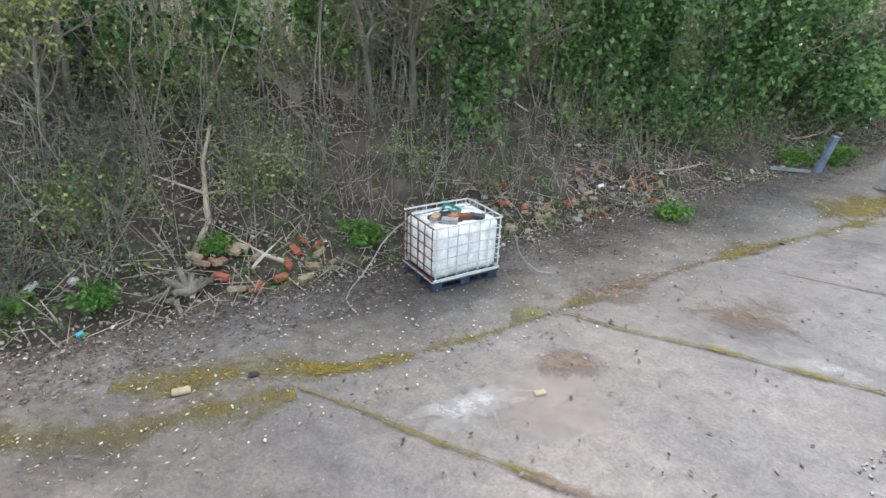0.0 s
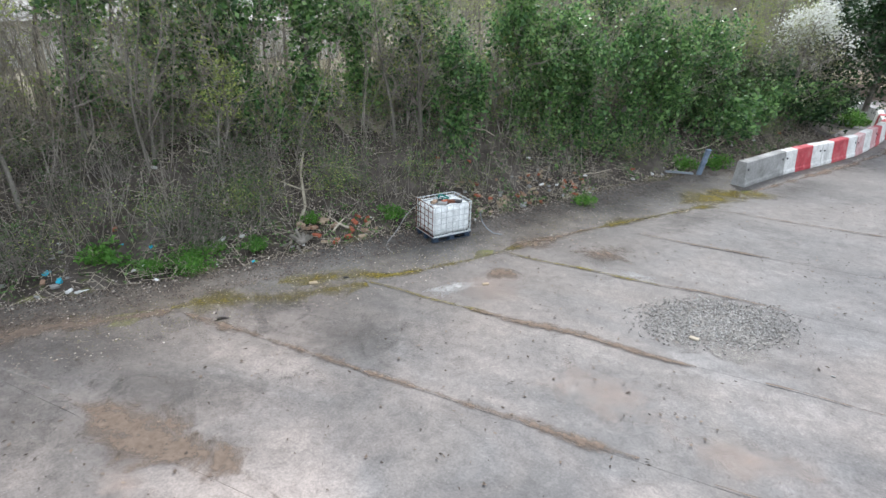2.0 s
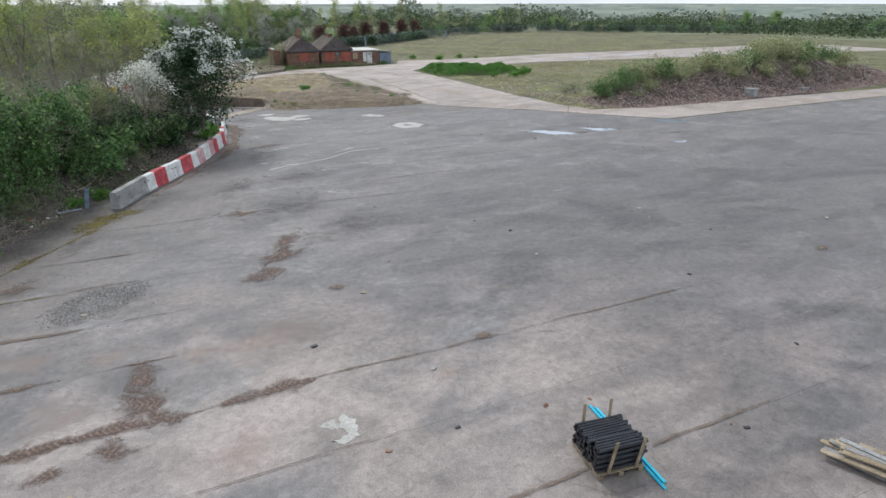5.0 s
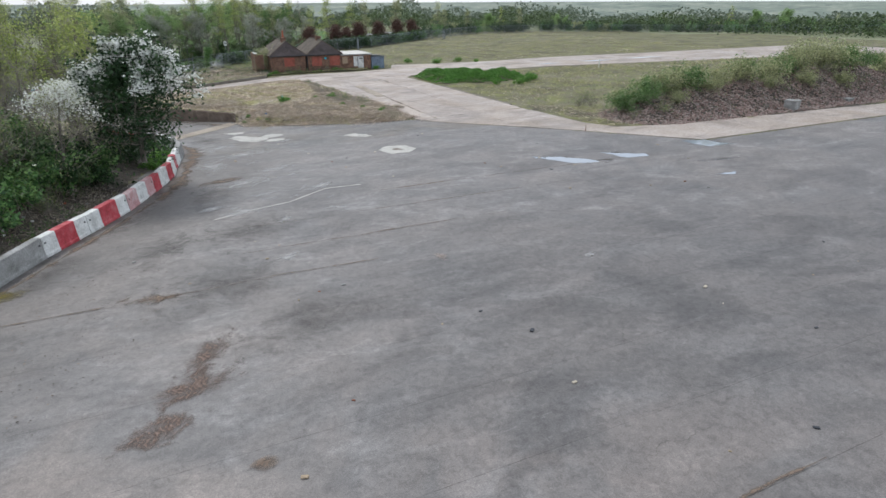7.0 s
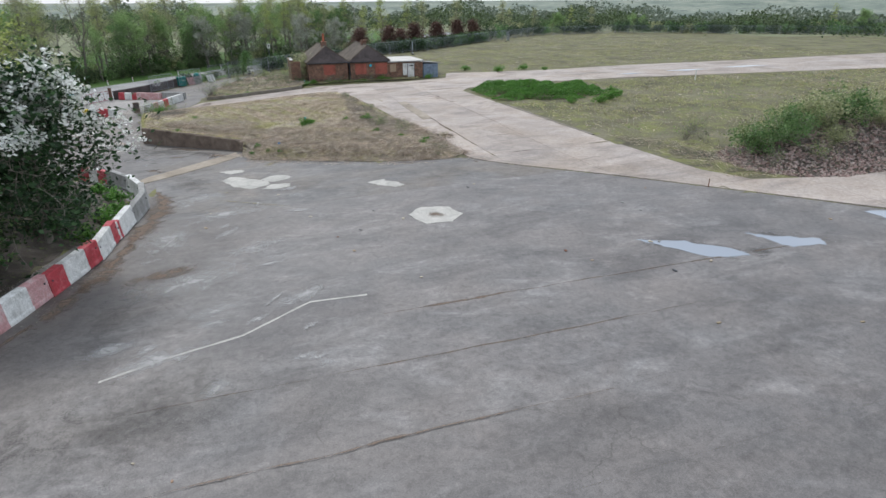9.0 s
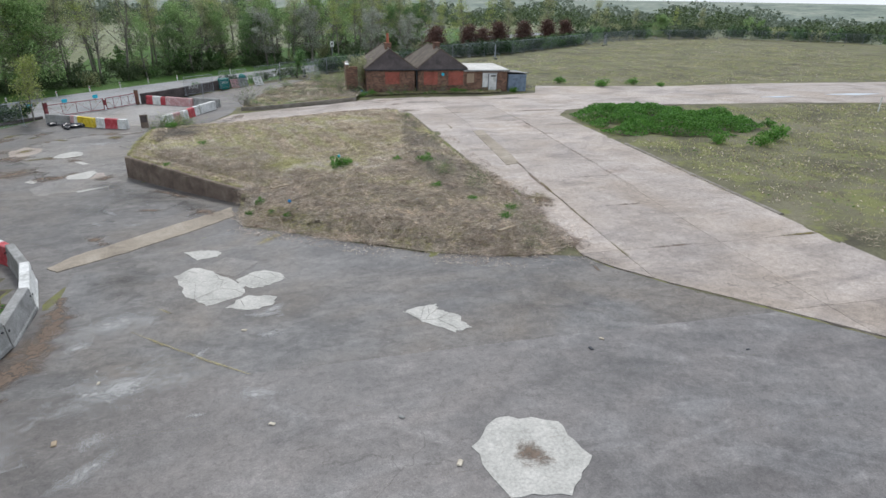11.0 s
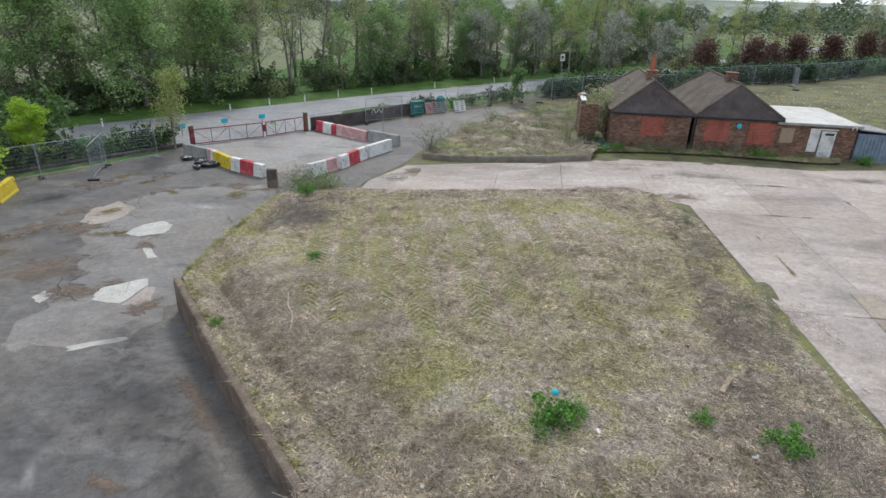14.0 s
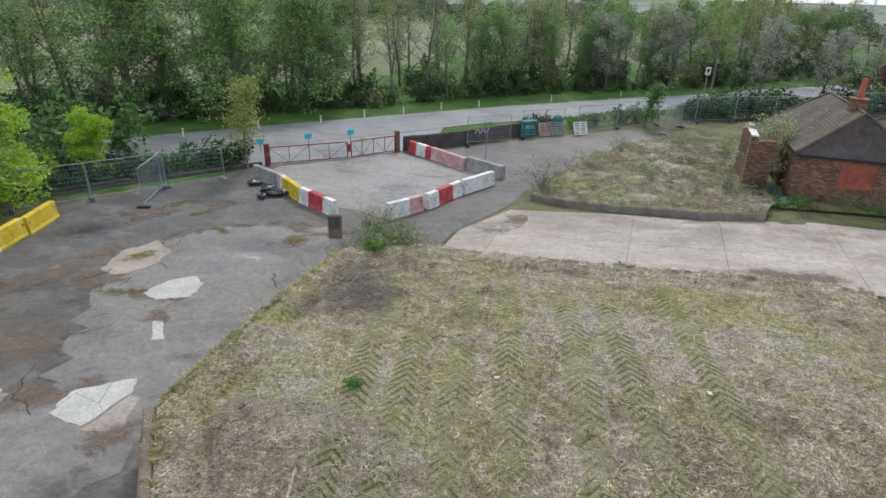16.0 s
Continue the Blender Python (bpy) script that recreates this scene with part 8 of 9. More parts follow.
for k in range(9):
    rr = random.Random(k + 3)
    a, ln = rr.uniform(0, 6.3), rr.uniform(.25, .6)
    bm = bmesh.new()
    rod(bm, (0, 0, 0.1), (math.cos(a) * ln * .5, math.sin(a) * ln * .5, 0.12 + rr.uniform(0, .25)), 0.05, 0.035, 7)
    rod(bm, (math.cos(a) * ln * .5, math.sin(a) * ln * .5, 0.12), (math.cos(a + .4) * ln, math.sin(a + .4) * ln, rr.uniform(0, .15)), 0.035, 0.012, 7)
    part("root_limb", bm, M["bark"], root)

# bricks and rubble at the bank foot
rr = random.Random(77)
for i in range(18):
    x, y = on_bank(s_at(-3.9, 5.2) + rr.uniform(-.5, 1.3), rr.uniform(0.05, 0.9))
    loose_brick(x, y, land1(x, y) + 0.05, rr.uniform(0, 180), rr.uniform(-30, 30), rr.choice(("brick_loose", "brick_new", "brick_loose")), "loose broken brick on the bank")
for i in range(84):
    x, y = on_bank(s_at(-1.2, 8.8) + rr.uniform(-.8, 4.2), rr.uniform(0.0, 1.3))
    loose_brick(x, y, land1(x, y) + 0.05, rr.uniform(0, 180), rr.uniform(-35, 35), rr.choice(("brick_loose", "brick_loose", "conc", "wood", "brick_new")), "loose buff brick or block in the rubble", size=(rr.uniform(.07, .2), rr.uniform(.06, .1), .06))
for i in range(46):
    x, y = on_bank(S0 + 30 * rr.random(), rr.uniform(-.1, 2.6))
    loose_brick(x, y, land1(x, y) + 0.04, rr.uniform(0, 180), rr.uniform(-35, 35), rr.choice(("brick_loose", "conc", "brick_new", "white")), "broken brick or block scattered on the bank", size=(rr.uniform(.08, .2), .1, .06))
for i in range(60):
    ob = part("rubbish", a_box(0, 0, 0, rr.uniform(.05, .16), rr.uniform(.04, .1), rr.uniform(.015, .05), bevel=0.006), M[rr.choice(("white", "white", "cyan", "plastic", "brick_loose", "conc"))])
    x, y = on_bank(S0 - 1.5 + rr.uniform(0, 5), rr.uniform(0, 1.6)) if i < 36 else on_bank(S0 + 24 * rr.random(), rr.uniform(-.2, 1.2))
    ob.matrix_basis = pose(x, y, land1(x, y) + 0.04, rr.uniform(-20, 20), rr.uniform(-20, 20), rr.uniform(0, 180))
    tagged(ob, "small piece of pale rubbish on the bank", "rubbish", "litter on the bank")

# leaf bits, chips and grit blown over the slabs below the bank
def grit(name, n, seed, s0, s1, d0, d1, size, key, label, bias=2.0):
    g = np.random.default_rng(seed)
    pts = np.array([on_bank(s, -(d0 + (d1 - d0) * t ** bias)) for s, t in zip(g.uniform(s0, s1, n), g.uniform(0, 1, n))])
    ok = inside(APRON, pts[:, 0], pts[:, 1]) | inside(EDGE_STRIP, pts[:, 0], pts[:, 1])
    pts = pts[ok]
    c = np.column_stack((pts, level(pts[:, 0], pts[:, 1]) + g.uniform(0.012, 0.03, len(pts))))
    v, q = leaf_quads(c, size, g)
    v = np.asarray(v, float)
    zc = np.repeat(c[:, 2], 4)
    v[:, 2] = np.clip(zc + (v[:, 2] - zc) * 0.3, zc - 0.008, None)
    tagged(hang(name, raw(name, v, q), M[key]), label, "litter", kind="stuff")


grit("leaf_drift", 18000, 54, S0 - 8, S0 + 26, -0.1, 1.0, 0.026, "mould", "drift of dark leaf mould spilt over the paving", 1.3)
grit("dead_leaves", 1500, 55, S0 - 3, S0 + 22, 0.8, 8.5, 0.034, "mould", "curled dark leaves scattered over the slabs", 1.0)
grit("blown_leaves", 20000, 51, S0 - 6, S0 + 34, 0.0, 2.6, 0.021, "litter", "brown leaf bits blown over the slabs", 2.2)
grit("grit", 9000, 52, S0 - 3, S0 + 22, 0.0, 8.0, 0.0085, "chips", "pale chips and grit on the slabs", 1.5)
grit("green_moss_tufts", 4200, 53, S0 + 2, S0 + 22, 0.9, 2.2, 0.014, "mossy", "tiny moss tufts along the slab edge", 1.0)

WEED = [make_bush("weed_clump", "fresh green leafy weed clump", "weeds", "weeds", 120 + i, 0.42, 0.42, "weed", 700, 0.05, n_stem=14, twig_key="cane", lumps=8) for i in range(2)]
FERN = make_bush("fern_clump", "fresh green feathery plant at the bank foot", "plant", "weeds", 130, 0.55, 0.38, "weed", 1800, 0.028, n_stem=30, twig_key="cane", lumps=14, arch=0.8)
plant(FERN, -5.55, 2.55, 1.1)
plant(FERN, -6.1, 2.0, 0.7)
plant(WEED[0], -6.9, 1.6, 0.9)
for x, y, s in ((0.75, 10.9, .7), (-3.4, 6.9, .7), (-2.6, 7.7, .6), (-4.6, 5.4, .5), (-5.0, 3.9, .6), (-5.5, 3.2, .6), (2.9, 16.6, .9), (3.9, 17.5, 1.0), (9.8, 37.6, 1.3), (10.3, 35.4, 1.2), (10.4, 33.0, 1.0), (9.6, 31.4, 1.2), (8.9, 38.8, 1.2), (9.9, 34.2, 1.3)):
    plant(WEED[0 if s > .8 else 1], x, y, s)

# ---- plot and beds ----
def strewn(poly, n, seed, height, size, key, name, label, flat=True, tall=0.1, weight=None):
    g = np.random.default_rng(seed)
    xs, ys = [p[0] for p in poly], [p[1] for p in poly]
    x, y = g.uniform(min(xs), max(xs), n * 3), g.uniform(min(ys), max(ys), n * 3)
    ok = inside(poly, x, y)
    if weight is not None:
        ok &= g.uniform(0, 1, len(x)) < weight(x, y)
    x, y = x[ok][:n], y[ok][:n]
    z = height(x, y)
    m = len(x)
    if flat:
        way = unit(g.normal(size=(m, 3)) * np.array([1, 1, 0.22]))
        p = np.column_stack((x, y, z + g.uniform(0.01, 0.10, m)))
        ln = g.uniform(0.3, 1, (m, 1)) * size
        side = unit(np.cross(way, g.normal(size=(m, 3)))) * g.uniform(0.003, 0.009, (m, 1))
        v = np.stack((p - way * ln - side, p - way * ln + side, p + way * ln + side * .4, p + way * ln - side * .4), 1).reshape(-1, 3)
        q = np.arange(4 * m).reshape(m, 4)
    else:
        p = np.column_stack((x, y, z - 0.02))
        way = unit(np.column_stack((g.normal(0, .45, m), g.normal(0, .45, m), np.ones(m))))
        side = unit(np.cross(way, g.normal(size=(m, 3)))) * 0.008
        tip = p + way * g.uniform(0.4, 1, (m, 1)) * tall
        v = np.stack((p - side, p + side, tip + side * .2, tip - side * .2), 1).reshape(-1, 3)
        q = np.arange(4 * m).reshape(m, 4)
    tagged(hang(name, raw(name, v, q), M[key]), label, name.replace("_", " "), kind="stuff")


def patchy(fx, fy, sx, lo):
    def f(x, y):
        n = np.sin(x * sx + fx) * np.sin(y * sx * 1.3 + fy) + 0.6 * np.sin((x + y) * sx * 2.3 + fx) + 0.4 * np.sin((x - 2 * y) * sx * 3.1)
        return np.clip(0.5 + 0.55 * n + lo, 0.03, 1)
    return f


def off_treads(f):
    """Less straw lies where the tyres have pressed it in."""
    def g(x, y):
        u, v = x * math.cos(radians(14)) + y * math.sin(radians(14)), y * math.cos(radians(14)) - x * math.sin(radians(14))
        near = np.min([np.abs(u - u0) for u0 in TREADS], 0)
        return f(x, y) * np.where((near < 0.42) & (np.abs(v - 54.5) < 6.5), 0.12, 1.0)
    return g


def soft_mat(poly, rim, most, f):
    return lambda x, y: np.clip(line_distance(poly, x, y, True) / rim, 0, 1) * f(x, y) * most


STRAW_EDGE = [(16.1, 48.4), (15.95, 46.9), (16.5, 45.0), (18.0, 43.9), (19.3, 42.9), (20.9, 41.7), (22.0, 40.9), (23.7, 39.6), (25.4, 38.8), (27.0, 38.3), (28.6, 38.1), (29.6, 39.0), (29.4, 47), (28.6, 51), (26, 53), (23, 50), (19, 51.5), (17, 49)]
strewn(PLOT, 70000, 1, plot_level, 0.12, "straw", "dead_stalks", "dry dead stalks strewn over the plot", weight=off_treads(patchy(1, 2, .33, -.05)))
strewn(STRAW_EDGE, 62000, 2, lambda x, y: np.maximum(plot_level(x, y), level(x, y)), 0.085, "reed", "dead_reeds", "thick mat of flattened dead reeds at the plot edge", weight=soft_mat(STRAW_EDGE, .35, 0.95, patchy(3, 5, .7, .3)))
strewn(STRAW_EDGE, 26000, 29, lambda x, y: np.maximum(plot_level(x, y), level(x, y)) + .04, 0.05, "straw", "straw_bits", "short pale bits of straw on the reed mat", weight=soft_mat(STRAW_EDGE, .25, 1.0, patchy(1, 3, .9, .3)))
MAT_A = [(16.3, 49.2), (12.9, 52.8), (9.6, 56.6), (10.5, 58.0), (13.5, 58.6), (16.5, 56.6), (18.3, 53.0), (18.6, 50.0)]
strewn(MAT_A, 26000, 21, plot_level, 0.13, "reed", "dead_reeds", "mat of flattened brown reeds near the wall", weight=soft_mat(MAT_A, 2.2, 0.9, patchy(2, 3, .8, .15)))
MAT_B = [(9.2, 61.5), (8.7, 66.5), (11.0, 67.6), (12.6, 65.5), (12.0, 62.0)]
strewn(MAT_B, 8000, 22, plot_level, 0.13, "reed", "dead_reeds", "mat of flattened brown reeds near the kerb", weight=soft_mat(MAT_B, 1.6, 0.9, patchy(2, 3, .8, .15)))
MAT_C = [(28.2, 44), (25.4, 45.5), (24.8, 52), (25.2, 58), (26.6, 64), (27.4, 64), (27.5, 56), (28.1, 50)]
strewn(MAT_C, 20000, 23, plot_level, 0.13, "reed", "dead_reeds", "mat of flattened brown reeds beside the road", weight=soft_mat(MAT_C, 1.3, 0.9, patchy(2, 3, .8, .15)))
strewn(PLOT, 80000, 41, plot_level, 0.075, "reed", "dead_reeds", "short brown dead reeds over the plot", weight=off_treads(patchy(1.6, 2.5, .45, -.12)))
strewn(PLOT, 50000, 42, plot_level, 0.06, "straw", "straw_bits", "short pale straw over the plot", weight=off_treads(patchy(5, 2, .5, .1)))
strewn(PLOT, 80000, 3, plot_level, 0, "grass", "grass_tufts", "short yellow-green grass of the plot", flat=False, tall=0.09, weight=off_treads(patchy(4, 1, .30, -.05)))
strewn(PLOT2, 9000, 4, plot2_level, 0.15, "straw", "dead_stems", "dead stems lying in the raised bed")
strewn(PLOT2, 9000, 5, plot2_level, 0, "grass", "bed_grass", "rough grass in the raised bed", flat=False, tall=0.18)
def stick_litter(poly, n, seed, height, longest, key, name, label, weight, thick=0.007):
    g = np.random.default_rng(seed)
    xs, ys = [p[0] for p in poly], [p[1] for p in poly]
    x, y = g.uniform(min(xs), max(xs), n * 4), g.uniform(min(ys), max(ys), n * 4)
    ok = inside(poly, x, y) & (g.uniform(0, 1, len(x)) < weight(x, y))
    x, y = x[ok][:n], y[ok][:n]
    m = len(x)
    p = np.column_stack((x, y, height(x, y) + g.uniform(0.03, 0.16, m)))
    way = unit(g.normal(size=(m, 3)) * np.array([1, 1, 0.30])) * (g.uniform(0.2, 1, (m, 1)) ** 1.6) * longest / 2
    rad = g.uniform(0.5, 1.3, m) * thick
    tagged(hang(name, raw(name, *prisms(p - way, p + way, rad, rad * 0.6)), M[key]), label, name.replace("_", " "), kind="stuff")


def tuft_mounds(poly, n, seed, height, key, name, label, weight, spread_=0.16, tall=0.13, blades=15):
    """Clumps of blades that fan out from one root."""
    g = np.random.default_rng(seed)
    xs, ys = [p[0] for p in poly], [p[1] for p in poly]
    x, y = g.uniform(min(xs), max(xs), n * 5), g.uniform(min(ys), max(ys), n * 5)
    ok = inside(poly, x, y) & (g.uniform(0, 1, len(x)) < weight(x, y))
    x, y = x[ok][:n], y[ok][:n]
    root = np.repeat(np.column_stack((x, y, height(x, y) - 0.01)), blades, 0)
    k = np.repeat(g.uniform(0.5, 1.3, len(x)), blades)[:, None]
    m = len(root)
    way = np.column_stack((g.normal(0, spread_, m), g.normal(0, spread_, m), g.uniform(0.3, 1.0, m) * tall)) * k
    side = unit(np.cross(way, g.normal(size=(m, 3)))) * 0.007
    base = root + way * np.array([0.25, 0.25, 0])
    v = np.stack((base - side, base + side, base + way + side * .2, base + way - side * .2), 1).reshape(-1, 3)
    tagged(hang(name, raw(name, v, np.arange(4 * m).reshape(m, 4)), M[key]), label, name.replace("_", " "), kind="stuff")


for k_, (line_, n_) in enumerate((([(16.4, 48.9), (12.9, 52.6), (9.3, 56.6)], 150), ([(9.25, 56.8), (8.85, 60.4), (8.3, 66.8)], 170), ([(10.8, 68.45), (16.1, 68.6), (21.3, 68.85), (25.9, 68.85)], 260))):
    g_ = np.random.default_rng(90 + k_)
    spots = np.array([along(line_, length_of(line_) * t_)[:2] for t_ in g_.uniform(0, .999, n_)]) + g_.normal(0, .09, (n_, 2))
    root_ = np.repeat(np.column_stack((spots, plot_level(spots[:, 0], spots[:, 1]))), 24, 0)
    way_ = np.column_stack((g_.normal(0, .12, len(root_)), g_.normal(0, .10, len(root_)), g_.uniform(.01, .11, len(root_))))
    side_ = unit(np.cross(way_, g_.normal(size=way_.shape))) * .008
    blades_ = np.stack((root_ - side_, root_ + side_, root_ + way_ + side_ * .2, root_ + way_ - side_ * .2), 1).reshape(-1, 3)
    tagged(hang("edge_grass", raw("edge_grass", blades_, np.arange(len(blades_)).reshape(-1, 4)), M[("grass", "grass", "reed")[k_]]), "grass hanging over the edge of the plot", "grass", kind="stuff")


def top_of(x, y):
    return np.maximum(plot_level(x, y), level(x, y))


stick_litter(STRAW_EDGE, 7000, 71, top_of, 0.5, "cane", "cut_stems", "pale cut stems lying over the reed mat", soft_mat(STRAW_EDGE, .3, 1.0, patchy(3, 5, .7, .25)))
stick_litter(STRAW_EDGE, 2600, 72, top_of, 0.9, "twig", "cut_brambles", "brown cut bramble stems over the reed mat", soft_mat(STRAW_EDGE, .3, 1.0, patchy(1, 4, .6, .1)))
for k_, mat_ in enumerate((MAT_A, MAT_B, MAT_C)):
    stick_litter(mat_, 3600, 73 + k_, plot_level, 0.55, "twig" if k_ else "cane", "cut_stems", "cut stems lying over the flattened reeds", soft_mat(mat_, .8, 1.0, patchy(2, 3, .8, .2)))
stick_litter(PLOT, 6000, 78, plot_level, 0.4, "cane", "loose_stems", "loose dry stems on the plot", patchy(4, 6, .5, -.1), 0.005)
tuft_mounds(PLOT, 2600, 81, plot_level, "straw", "straw_tufts", "flattened tufts of dead grass on the plot", patchy(1, 2, .33, -.05))
tuft_mounds(PLOT, 2400, 82, plot_level, "grass", "green_tufts", "yellow-green tufts of grass on the plot", patchy(4, 1, .30, -.1), .12, .10)
tuft_mounds([(19.5, 45.4), (24, 43.2), (26.3, 43.4), (25.6, 47.5), (22, 49.5), (19.5, 48.5)], 900, 87, plot_level, "grass", "green_tufts", "yellow-green tufts of grass in the reeds", patchy(2, 2, .6, .1), .15, .12)
tuft_mounds(STRAW_EDGE, 1500, 83, top_of, "reed", "reed_tufts", "matted tufts of dead reed at the plot edge", soft_mat(STRAW_EDGE, .3, 1.0, patchy(3, 5, .7, .3)), .24, .2)
tuft_mounds(PLOT2, 900, 84, plot2_level, "reed", "reed_tufts", "matted dead weeds in the raised bed", patchy(3, 1, .5, .1), .26, .3)
tuft_mounds(PLOT2, 1100, 85, plot2_level, "weed", "weed_tufts", "low green weeds in the raised bed", patchy(6, 2, .6, -.2), .14, .16)
stick_litter(PLOT2, 4600, 86, plot2_level, 0.8, "bramble", "cut_brambles", "brown cut brambles in the raised bed", patchy(2, 3, .8, .2))
rr = random.Random(8)
for x, y, s in ((21.2, 51.1, 1.1), (21.6, 51.3, .9), (24.4, 51.6, .6), (25.9, 51.0, .8), (17.4, 47.0, .55), (16.9, 46.4, .45), (17.9, 45.6, .35), (18.6, 45.0, .35), (26.8, 44.2, .6), (25.6, 46.4, .5), (28.2, 43.0, .6), (27.6, 41.8, .5), (8.9, 67.7, .9), (10.2, 68.1, .8), (9.4, 67.3, 1.0), (21.2, 69.3, .5), (18.3, 69.6, .4), (24.5, 77.9, 1.0), (25.4, 78.3, 1.1), (24.1, 78.9, 1.0), (28, 78.5, .7), (31.5, 78.4, .8), (33.8, 78.3, 1.1), (34.6, 78.4, .9), (39.9, 78.3, .9), (36.2, 78.4, .7), (13.0, 58.8, .45), (11.9, 54.0, .4)):
    z = plot1(x, y) if inside(PLOT, [x], [y])[0] else lev1(x, y)
    plant(rr.choice(WEED), x, y, s * rr.uniform(.8, 1.2), z=z - 0.03)
for x, y, s in ((7.9, 68.3, .8), (8.6, 68.6, 1.0), (9.6, 68.5, 1.1), (10.4, 68.5, .9), (9.1, 68.2, .9), (10.0, 68.9, .9), (8.3, 67.9, .7), (11.2, 68.8, .6), (15.5, 83, .8), (19, 80, .7), (21, 84, .8), (17, 87, .8), (20.5, 88.5, .8), (22.5, 78.9, .9), (26.3, 48.2, .6), (27.4, 45.9, .6), (25.8, 49.6, .5), (22.9, 86.0, .9), (14.4, 84.0, .7)):
    z = plot1(x, y) if inside(PLOT, [x], [y])[0] else lev1(x, y) + (0.4 if inside(PLOT2, [x], [y])[0] else 0)
    plant(rr.choice(SHRUB), x, y, s, z=z)
BUDD = make_bush("buddleia", "grey-green bush growing from the ruined wall", "bush", "bushes by the hut", 140, 1.0, 2.9, "olive", 2600, 0.06, n_stem=36, lumps=12)
plant(BUDD, 24.4, 82.3, 1.0, z=lev1(24.3, 81.6) + .4)
plant(BUDD, 24.75, 81.7, .95, z=lev1(24.3, 81.6) + .5)
plant(GREEN[0], 24.2, 79.4, .55, z=lev1(24.2, 79.4))
plant(SHRUB[3], 13.75, 77.6, 1.25, z=lev1(13.7, 77.6) + .3)
plant(SHRUB[1], 13.8, 78.3, 1.1, z=lev1(13.7, 78) + .3)
IVYPOST = make_tree("ivy_stump", "dead trunk smothered in ivy by the fence", "tree", "bushes by the fence", 150, 3.2, 0.12, 0.7, 4, 0.5, 0.2, 1, "ivy", 500, 0.07, 0.2, ivy=1800, ivy_top=0.95, ivy_r=0.4)
plant(IVYPOST, 18.1, 96.9, 1.0, z=-1.1)
for (x, y), k in (((21.2, 51.6), "cyan"), ((18.7, 46.0), "blue"), ((24.0, 79.2), "blue"), ((24.6, 80.2), "blue"), ((23.5, 78.9), "blue"), ((24.9, 78.7), "blue")):
    root = thing("plastic_scrap", pose(x, y, (plot1(x, y) if y < 70 else lev1(x, y)) + 0.12 + (.3 if k == "cyan" else 0)), "crumpled bright blue plastic scrap in the weeds", "rubbish", "blue plastic")
    bm = bmesh.new()
    bmesh.ops.create_icosphere(bm, subdivisions=2, radius=0.075 if y < 70 else 0.22)
    for v in bm.verts:
        v.co *= 1 + 0.4 * noise.noise(v.co * 7 + Vector((x, y, 0)))
    part("scrap_body", bm, M[k], root)
for x, y, a, ln in ((18.4, 48.5, 35, 1.5), (25.2, 53.0, 60, .8), (27.2, 40.4, 30, 1.0)):
    ob = part("timber", a_box(0, 0, 0, ln, 0.12, 0.07, bevel=0.01), M["wood"])
    ob.matrix_basis = pose(x, y, plot1(x, y) + 0.09, 2, 2, a)
    tagged(ob, "weathered length of timber lying in the grass", "timber", "timbers on the plot")
for i in range(60):
    x, y = rr.uniform(11, 28), rr.uniform(41, 68)
    if not inside(PLOT, [x], [y])[0]:
        continue
    ob = part("debris", a_box(0, 0, 0, rr.uniform(.06, .2), rr.uniform(.04, .09), .04, bevel=0.008), M[rr.choice(("white", "conc", "cane", "blackpl", "brick_loose"))])
    ob.matrix_basis = pose(x, y, plot1(x, y) + 0.06, 5, 5, rr.uniform(0, 180))
    tagged(ob, "small pale chip of debris in the grass", "debris", "debris on the plot")
for i in range(110):
    x, y = rr.uniform(-3, 40), rr.uniform(-10, 36)
    if not (inside(APRON, [x], [y])[0] or inside(EDGE_STRIP, [x], [y])[0]):
        continue
    s = rr.uniform(.03, .11)
    ob = part("debris", a_box(0, 0, 0, s * 1.7, s, s * .4, bevel=s * .12), M[rr.choice(("wood", "conc", "rust", "cane", "blackpl", "brick_loose"))])
    ob.matrix_basis = pose(x, y, lev1(x, y) + s * .2, 0, 0, rr.uniform(0, 180))
    tagged(ob, "small chip or stick lying on the concrete", "debris", "debris on the apron")

for pts in ([(13.2, 56.0), (13.5, 55.2), (13.9, 54.6), (14.1, 53.9), (14.7, 53.3)], [(14.9, 55.9), (15.3, 55.3), (15.6, 55.1)], [(12.6, 54.6), (12.9, 55.3), (12.8, 56.0)], [(13.6, 54.0), (14.6, 54.3), (15.3, 54.0)]):
    dead_branch([(x, y, plot1(x, y) + .08) for x, y in pts], 0.032 if len(pts) > 4 else .015, "lichened dead branch lying in the cut reeds", 3, len(pts) + 40)
strewn(PLOT2, 7000, 28, plot2_level, 0.14, "reed", "dead_reeds", "brown dead reeds in the raised bed", weight=patchy(3, 1, .5, -.1))
for i in range(16):
    x, y = rr.uniform(14.2, 23.5), rr.uniform(77, 89)
    if inside(PLOT2, [x], [y])[0]:
        plant(rr.choice((SHRUB[1], SHRUB[3], SHRUB[0])), x, y, rr.uniform(.25, .5), z=lev1(x, y) + .4)

# soil and weeds along the foot of the huts
FOOT = [(24.6, 77.7), (28.0, 78.05), (33.0, 78.0), (36.8, 77.5), (38.4, 77.9), (38.6, 78.8), (33, 78.96), (25.0, 78.96)]
turf("soil_strip", FOOT, lambda x, y: level(x, y) + 0.07, M["soil"], "strip of soil and weeds below the huts", rough=0.06, seed=12)
strewn(FOOT, 5000, 24, lambda x, y: level(x, y) + 0.07, 0.12, "straw", "dead_stems", "dead stems along the foot of the huts")
